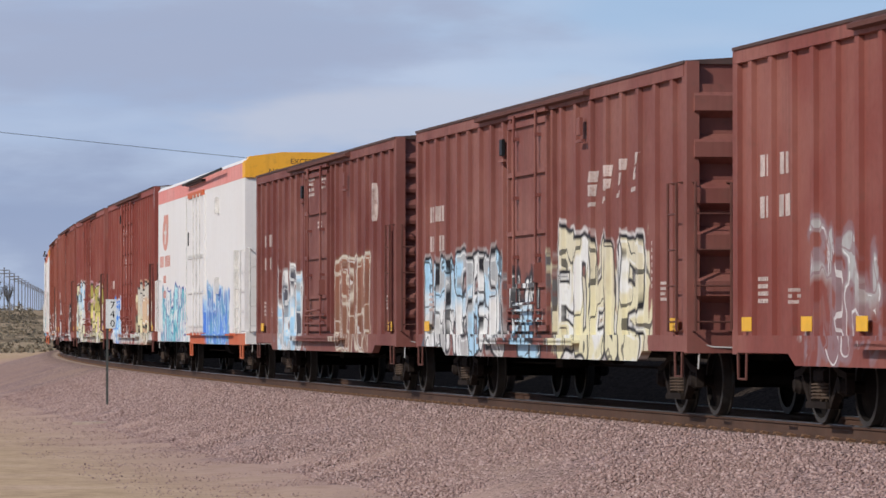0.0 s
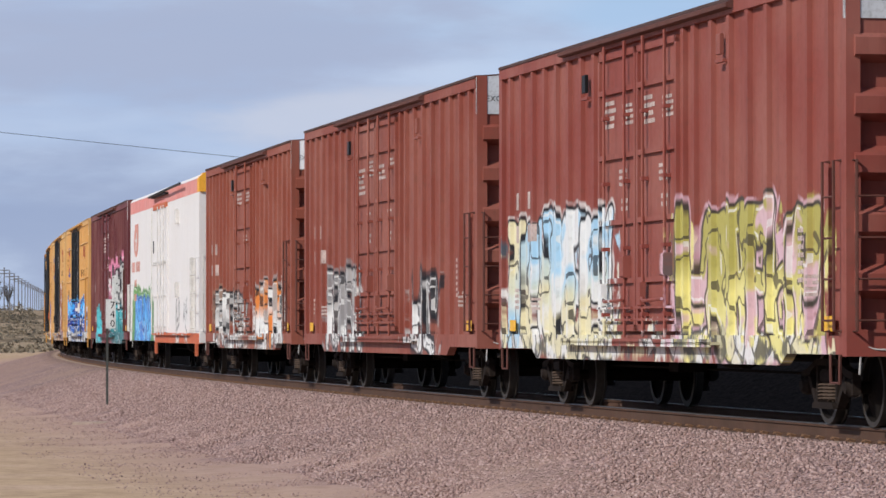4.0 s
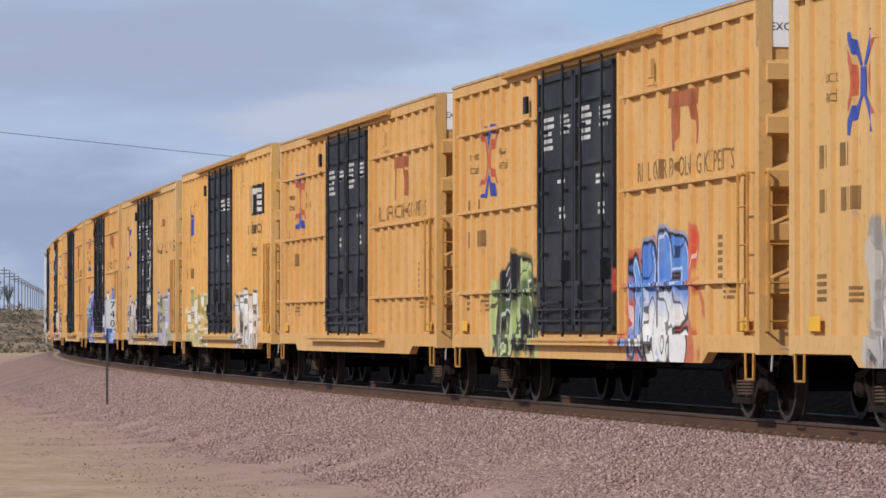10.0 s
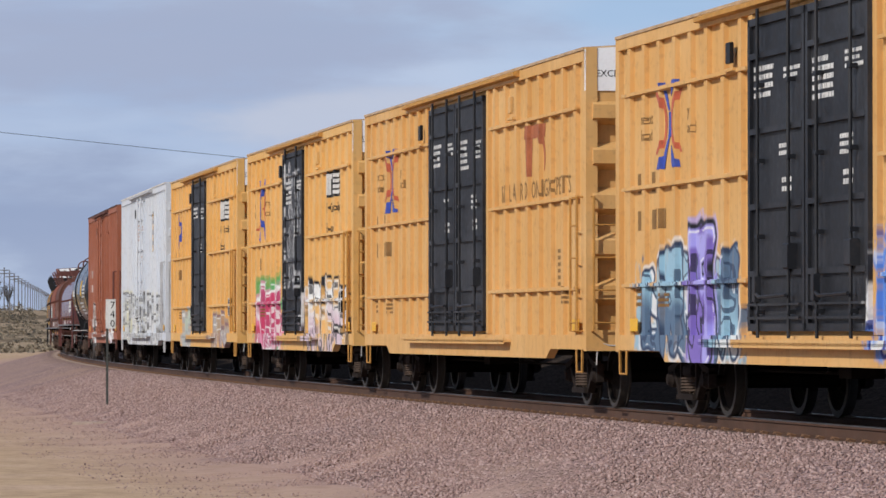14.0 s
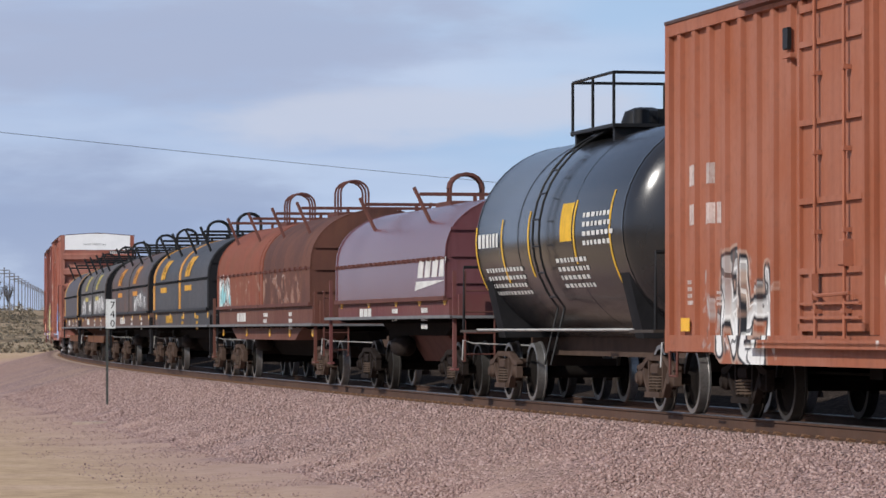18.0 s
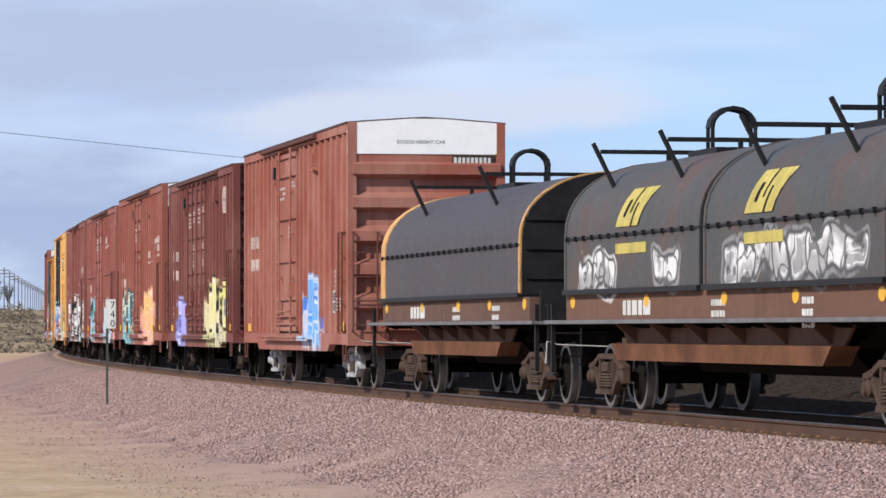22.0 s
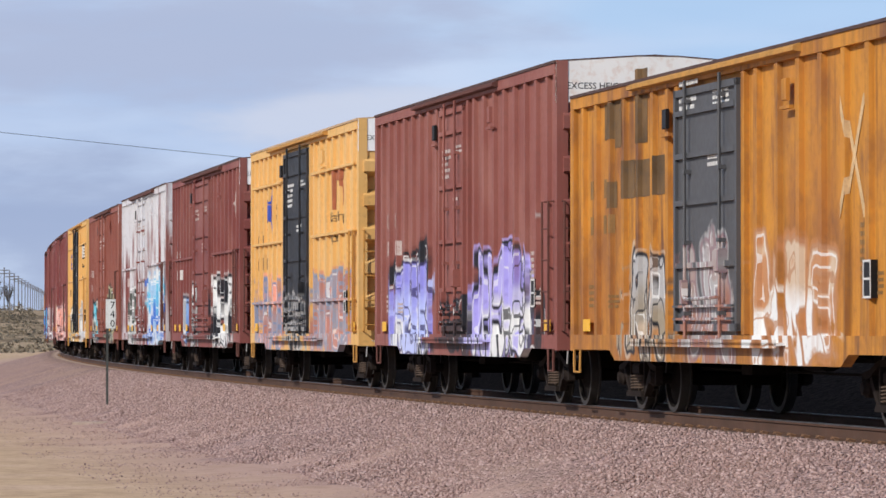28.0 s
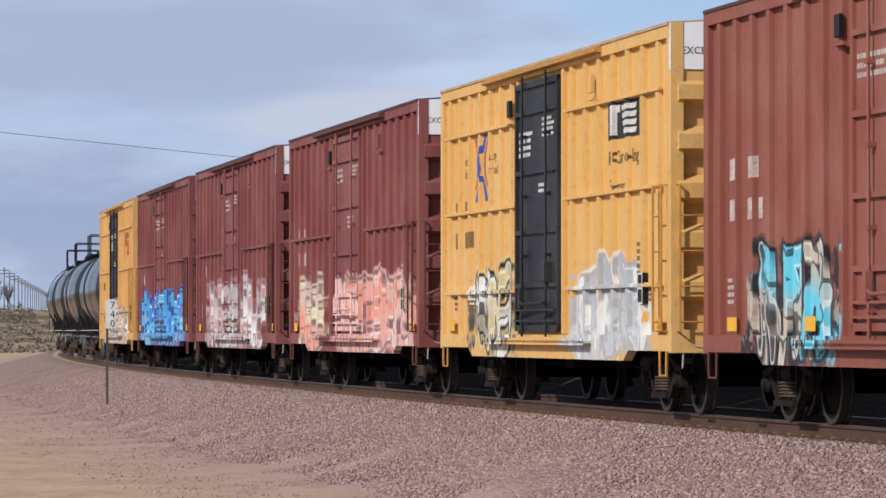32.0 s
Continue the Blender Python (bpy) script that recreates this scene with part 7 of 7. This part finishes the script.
    (-452.25, coil_car, dict(L=16.4, blotch=0.5, second=(0.085, 0.036, 0.027), color=(0.21, 0.06, 0.034), frame=(0.12, 0.043, 0.03), fade=(0.20, 0.075, 0.045), fading=0.7, rust=0.7, rough=0.75, label="rusty brown coil car under two hoods with chalky tags", trim=brown_iron, hoods=((-8.1, -0.05), (0.05, 8.1)), arms=2, hoops=3, bolts=False, apron=1.36, belt=2.4, top=3.6, stanchion=1.9, tags=(tag(-7.9, -5.2, 2.3, (0.5, 0.66, 0.66), (0.25, 0.55, 0.58), W_, (0.12, 0.09, 0.08), 1.95, 0.75, 1.7, 0.1), tag(-5.0, 7.5, 2.3, (0.32, 0.22, 0.17), (0.26, 0.15, 0.11), (0.2, 0.08, 0.05), (0.19, 0.075, 0.045), 2.2, 0.36, 1.7, 0.0)))),
    (-470.0, coil_car, dict(L=15.0, color=(0.050, 0.052, 0.058), label="dark grey coil car with yellow hood edges and emblems", trim=black_gloss, edge=plain("yellow_edge", (0.62, 0.30, 0.06), 0.6), hoods=((-7.4, -0.05), (0.05, 7.4)), emblems=((-5.2, 2.62), (1.6, 2.62)), emblem_mat=plain("yellow_emblem", (0.66, 0.34, 0.03), 0.6), rust=0.2, fade=(0.11, 0.10, 0.10), ink=plain("yellow_stencil", (0.55, 0.30, 0.04), 0.7))),
    (-486.72, coil_car, dict(L=15.2, color=(0.058, 0.055, 0.056), frame=(0.10, 0.055, 0.04), label="rust-stained dark grey coil car with yellow emblems", trim=black_gloss, hoods=((-7.4, -0.05), (0.05, 7.4)), emblems=((-4.6, 2.62), (1.6, 2.62)), emblem_mat=plain("amber_emblem", (0.62, 0.26, 0.03), 0.6), rust=0.5, fade=(0.13, 0.08, 0.06), fading=0.6, blotch=0.6, tags=(tag(1.5, 6.8, 2.25, W_, GREY_, (0.1, 0.1, 0.1), (0.07, 0.07, 0.07), 2.1, 0.60, 1.75, 0.1),))),
    (-505.3, coil_car, dict(L=15.8, color=(0.072, 0.074, 0.072), frame=(0.14, 0.07, 0.045), flange=True, label="dark grey coil car with white scrawls on its hoods", trim=black_gloss, hoods=((-7.7, -0.1), (0.1, 7.7)), emblems=((-4.6, 2.62), (2.0, 2.62)), blotch=0.4, emblem_mat=plain("pale_emblem", (0.55, 0.45, 0.12), 0.6), rust=0.4, fade=(0.12, 0.09, 0.08), tags=(tag(-7.2, -4.2, 2.12, W_, GREY_, W_, (0.08, 0.08, 0.08), 2.0, 0.60, 1.72, 0.1), tag(-3.0, -0.6, 2.2, W_, W_, GREY_, (0.08, 0.08, 0.08), 1.7, 0.56, 1.72, 0.3), tag(0.6, 7.3, 2.2, W_, GREY_, (0.3, 0.3, 0.3), (0.08, 0.08, 0.08), 2.0, 0.56, 1.72, 0.2)))),
    (-522.14, coil_car, dict(L=13.2, color=(0.072, 0.063, 0.068), frame=(0.12, 0.065, 0.045), flange=True, label="dark coil car with pale orange hood ends", trim=black_gloss, edge=plain("pale_orange_edge", (0.68, 0.38, 0.14), 0.6), hoods=((-6.4, 6.0),), both=True, arms=2, hoops=1, bolts=True, rust=0.15, fade=(0.09, 0.08, 0.085), tags=(tag(-4.0, -2.0, 2.05, (0.3, 0.3, 0.3), GREY_, (0.1, 0.1, 0.1), (0.07, 0.06, 0.06), 2.2, 0.58, 1.75, 0.0), tag(0.6, 3.5, 2.1, W_, GREY_, (0.1, 0.1, 0.1), (0.07, 0.06, 0.06), 2.2, 0.58, 1.75, 0.0),), emblem_mat=None)),
    (-539.80, boxcar, brown(15.4, (-2.0, 1.2, 1), (0.285, 0.092, 0.062), "salmon-brown boxcar with a blue tag and white height panel", (
        tag(1.5, 4.2, 2.2, (0.13, 0.36, 0.72), BLUE_, (0.2, 0.42, 0.72), (0.6, 0.62, 0.66), 0.9, 0.95),), posts=8, warning=(0.95, 0.1), truck="white", fade=(0.50, 0.30, 0.24), fading=0.4, badges=(end_plate(0.5, 1.33, 4.30, 4.47),))),
    (-557.45, boxcar, brown(15.2, (-2.45, 1.95, 2), DARK, "dark brown double-door boxcar with lilac and lemon graffiti", (
        tag(-5.9, -2.85, 2.0, LILAC_, (0.42, 0.42, 0.74), (0.45, 0.45, 0.75), (0.10, 0.10, 0.28), 1.2, 0.78), tag(1.7, 6.4, 2.4, LEMON_, CREAM_, (0.66, 0.62, 0.34), K_, 1.3, 0.82)), posts=7, excess=False, end="corr", H=5.04, badges=(roundel(5.7, 4.25),))),
    (-575.09, boxcar, brown(15.5, (-1.4, 1.25, 1), (0.26, 0.078, 0.055), "red-brown boxcar with teal-cream and yellow-pink graffiti", (
        tag(-6.8, -1.7, 2.4, (0.60, 0.64, 0.54), (0.22, 0.48, 0.54), (0.06, 0.10, 0.10), (0.04, 0.07, 0.07), 1.35, 0.78), tag(1.1, 5.1, 2.25, (0.74, 0.48, 0.20), (0.72, 0.36, 0.34), (0.74, 0.46, 0.22), (0.70, 0.42, 0.26), 1.1, 0.88)), H=5.2, posts=8, end="corr", reflectors=(-7.3, -5.2, -3.1, -0.6, 4.6, 7.0), badges=(road_letters(3.3, 3.2, 4, 0.42, 0.95),))),
    (-592.73, boxcar, brown(15.6, (-1.85, 1.65, 1), (0.25, 0.075, 0.06), "red-brown boxcar with dark and pale blue graffiti", (
        tag(-6.4, -2.3, 2.25, K_, TEAL_, (0.35, 0.15, 0.1), SKY_, 1.6, 0.66), tag(1.75, 6.0, 2.25, (0.50, 0.60, 0.66), SKY_, GREY_, MAUVE_, 0.9, 0.88), tag(6.8, 7.6, 2.2, (0.66, 0.36, 0.40), SALMON_, PINK_, W_, 1.1, 0.85)), posts=7, belts=(2.95,), reflectors=(-7.2, -5.0, -2.6, 3.4, 7.0), badges=(road_letters(3.0, 4.0, 4, 0.42, 0.95),))),
    (-610.32, boxcar, brown(15.5, (-1.45, 1.0, 1), (0.22, 0.07, 0.055), "brown boxcar with black and white graffiti", (
        tag(-6.3, -2.0, 2.2, W_, K_, GREY_, K_, 1.6, 0.66), tag(-0.5, 7.6, 2.35, W_, K_, W_, K_, 1.5, 0.78), tag(6.6, 7.6, 3.1, W_, W_, W_, K_, 1.2, 0.75)), posts=8, badges=(road_letters(3.3, 3.0, 4, 0.3, 0.9),))),
    (-627.56, boxcar, yellow(15.5, (-2.0, 1.2, 1), "yellow boxcar with one black door and grey, green and red graffiti", (
        tag(-7.7, -2.0, 2.45, (0.45, 0.50, 0.12), GREY_, (0.45, 0.50, 0.12), K_, 1.0, 0.66), tag(-7.4, -2.1, 2.25, (0.40, 0.42, 0.42), (0.52, 0.53, 0.52), GREY_, K_, 1.1, 0.95), tag(-1.8, 1.6, 2.35, (0.08, 0.30, 0.60), REDT_, W_, (0.10, 0.38, 0.66), 1.3, 0.85), tag(2.1, 6.6, 2.3, (0.28, 0.42, 0.14), GREY_, (0.34, 0.45, 0.2), W_, 1.3, 0.8)), belts=BELTS, posts=7, color=(0.66, 0.38, 0.12), badges=(cross_badge(-4.9, 3.75), black_mark(3.9, 3.85), slogan(3.9, 3.2, 0.27, "Rail Car Pooling", letter_dark)))),
    (-644.97, boxcar, dict(L=15.7, door=(-1.9, 1.2, 1), color=(0.52, 0.22, 0.03), door_color=(0.075, 0.075, 0.078), door_label="grey-black sliding door", label="rust-streaked orange boxcar with faded white graffiti", tags=(
        tag(-5.2, -2.0, 2.2, GREY_, (0.3, 0.25, 0.18), (0.5, 0.4, 0.3), K_, 1.5, 0.68), tag(-1.8, 1.2, 2.4, (0.35, 0.3, 0.28), (0.3, 0.14, 0.1), GREY_, MAUVE_, 1.4, 0.6), tag(1.2, 5.5, 2.25, (0.55, 0.42, 0.30), W_, (0.45, 0.2, 0.08), (0.4, 0.2, 0.1), 1.6, 0.58)), iron=yellow_iron, roof=dark_roof, fade=(0.26, 0.085, 0.03), fading=0.7, rust=0.5, streak=0.7, blotch=0.5, panel=((0.17, 0.07, 0.03), 1.0, 0.0, 0.53, 0.68), excess=False, H=4.47, posts=7, end="corr", ink=letter_brown, door_bars=(1.9, 2.7, 3.3, 3.85), badges=(faded_blocks(-6.6, 3.0),))),
    (-661.62, boxcar, brown(15.4, (-1.25, 0.95, 1), (0.23, 0.075, 0.06), "brown boxcar with purple and white graffiti and rust-stained height panel", (
        tag(-6.9, -2.0, 2.55, K_, K_, DARK, K_, 1.0, 0.66), tag(-6.5, -2.3, 2.35, (0.28, 0.27, 0.62), (0.45, 0.50, 0.76), W_, (0.05, 0.04, 0.12), 1.25, 0.92), tag(-1.5, 7.4, 1.7, K_, (0.05, 0.03, 0.03), DARK, K_, 1.0, 0.6), tag(0.9, 6.0, 2.4, (0.26, 0.22, 0.55), W_, (0.40, 0.36, 0.70), K_, 1.2, 0.85), tag(6.2, 7.0, 3.9, GREY_, W_, GREY_, MAUVE_, 2.2, 0.52, 2.7)), posts=8, panel_mat=rusty_panel, H=5.06)),
    (-679.15, boxcar, yellow(15.5, (-2.15, 1.4, 1), "yellow boxcar with one black door and dusty mauve graffiti", (
        tag(-7.4, -2.2, 2.3, (0.40, 0.19, 0.15), (0.33, 0.27, 0.29), SALMON_, (0.18, 0.24, 0.36), 1.6, 0.78), tag(1.4, 7.0, 2.3, (0.40, 0.19, 0.15), (0.32, 0.28, 0.31), (0.52, 0.22, 0.16), (0.24, 0.28, 0.36), 1.6, 0.84), tag(-2.1, 1.4, 1.9, BLACK, BLACK, GREY_, (0.4, 0.38, 0.36), 1.8, 0.5)), belts=BELTS, posts=7, color=(0.66, 0.385, 0.125), badges=(cross_badge(-4.9, 3.7), red_mark(4.2, 3.9), slogan(3.9, 3.25, 0.27, "Rail Car Pooling", letter_dark), slogan(4.3, 2.85, 0.27, "Experts", letter_dark)))),
    (-696.88, boxcar, brown(15.5, (-2.2, 1.7, 1), (0.20, 0.058, 0.05), "brown boxcar with black and white graffiti by its door", (
        tag(-5.6, -3.4, 2.2, (0.24, 0.40, 0.68), (0.16, 0.28, 0.55), GREY_, (0.05, 0.05, 0.08), 1.2, 0.8, back=0.35), tag(-3.4, -1.0, 2.3, W_, GREY_, GREY_, K_, 1.9, 0.62, back=0.3), tag(1.5, 6.6, 2.5, W_, K_, W_, K_, 1.0, 0.72)), posts=7, belts=(2.95,), badges=(roundel(6.67, 4.1),), ink=letter_white, reflectors=(-7.2, -6.0, -4.3, 0.2, 4.4, 7.0))),
    (-714.42, boxcar, brown(15.6, (-1.6, 1.55, 1), (0.20, 0.055, 0.048), "brown boxcar streaked with old white paint, pale blue graffiti", (
        tag(-5.7, -1.8, 2.35, (0.06, 0.07, 0.06), (0.16, 0.18, 0.16), (0.3, 0.3, 0.3), W_, 1.5, 0.76), tag(1.6, 7.3, 2.75, (0.16, 0.50, 0.66), (0.07, 0.18, 0.52), (0.34, 0.50, 0.66), W_, 1.15, 0.9)), H=5.17, posts=7, belts=(2.95,), panel=((0.57, 0.56, 0.57), 1.0, 0.05, 0.54, 0.68), reflectors=(-5.5, -4.0, -2.4, 0.4, 3.0, 5.0, 7.2))),
    (-731.75, boxcar, brown(15.8, (-1.7, 1.75, 1), (0.245, 0.075, 0.052), "red-brown boxcar with cyan and black graffiti", (
        tag(-6.3, -2.3, 2.2, (0.14, 0.55, 0.68), (0.5, 0.45, 0.38), K_, K_, 1.4, 0.76), tag(2.2, 5.5, 2.6, (0.03, 0.03, 0.03), (0.05, 0.05, 0.04), (0.06, 0.06, 0.05), (0.42, 0.42, 0.26), 1.1, 0.85), tag(-7.7, -6.7, 4.4, BROWN, RED, W_, W_, 2.2, 0.5, 2.9)), posts=8, reflectors=(-6.9, -3.6, 3.4, 7.1))),
    (-749.25, boxcar, yellow(15.5, (-1.65, 1.4, 1), "yellow boxcar with one black door and silver-grey graffiti", (
        tag(-5.6, -1.8, 2.2, W_, (0.35, 0.32, 0.25), (0.6, 0.5, 0.25), K_, 1.5, 0.72), tag(1.5, 6.7, 2.1, (0.40, 0.42, 0.44), (0.5, 0.52, 0.54), W_, GREY_, 1.1, 0.85)), belts=BELTS, posts=7, color=(0.66, 0.385, 0.12), badges=(cross_badge(-4.7, 3.75), black_mark(4.1, 4.0), slogan(4.1, 3.4, 0.27, "Rail Car Pooling", letter_dark), slogan(4.4, 3.0, 0.27, "Experts", letter_dark)))),
    (-767.01, boxcar, brown(15.5, (-1.6, 1.75, 1), (0.20, 0.052, 0.05), "dark red-brown boxcar with salmon graffiti", (
        tag(-6.9, -2.6, 2.1, (0.6, 0.5, 0.4), SALMON_, CREAM_, MAUVE_, 1.6, 0.66), tag(-1.5, 7.3, 2.2, SALMON_, (0.70, 0.38, 0.32), (0.74, 0.5, 0.45), MAUVE_, 1.2, 0.78)), posts=7, belts=(2.95,))),
    (-784.86, boxcar, brown(15.6, (-1.6, 1.5, 1), (0.19, 0.052, 0.05), "dark red-brown boxcar with pale chalky graffiti", (
        tag(-5.8, 6.0, 2.3, (0.5, 0.45, 0.45), W_, (0.5, 0.3, 0.3), MAUVE_, 1.6, 0.6),), posts=7, belts=(2.95,))),
    (-802.40, boxcar, brown(15.6, (-1.6, 1.5, 1), (0.19, 0.052, 0.05), "dark red-brown boxcar with bright blue graffiti", (
        tag(-7.2, 6.8, 2.2, (0.08, 0.36, 0.62), (0.14, 0.48, 0.68), BLUE_, NAVY_, 1.3, 0.72),), posts=7, belts=(2.95,))),
    (-819.80, boxcar, yellow(15.4, (-1.8, 1.2, 1), "yellow boxcar with one black door", (
        tag(-5.0, 6.0, 1.9, (0.6, 0.5, 0.35), W_, GREY_, MAUVE_, 1.5, 0.5),), belts=BELTS, posts=7, badges=(red_mark(4.0, 3.8),))),
    (-835.40, tank_car, dict(L=12.6, unmarked=True, label="black tank car with a top platform and rails")),
    (-850.60, tank_car, dict(L=12.6, unmarked=True, label="black tank car with a top platform and rails")),
    (-865.80, tank_car, dict(L=12.6, unmarked=True, label="black tank car with a top platform and rails")),
    (-881.00, tank_car, dict(L=12.6, unmarked=True, label="black tank car with a top platform and rails")),
]

TRAIN = [(start, build(i + 1, spec)) for i, (start, build, spec) in enumerate(CARS)]


def motions():
    """Every car runs along the curve from the clip's start to its end."""
    for start, car in TRAIN:
        rows = []
        for k in range(17):
            t = 2.0 * k
            s = start + SPEED * t + GAIN * t * t / 2
            q = on_track(s)
            rows.append((t, pose(q.x, q.y, q.z, 0, 0, heading(s))))
        walk(car, rows)


motions()
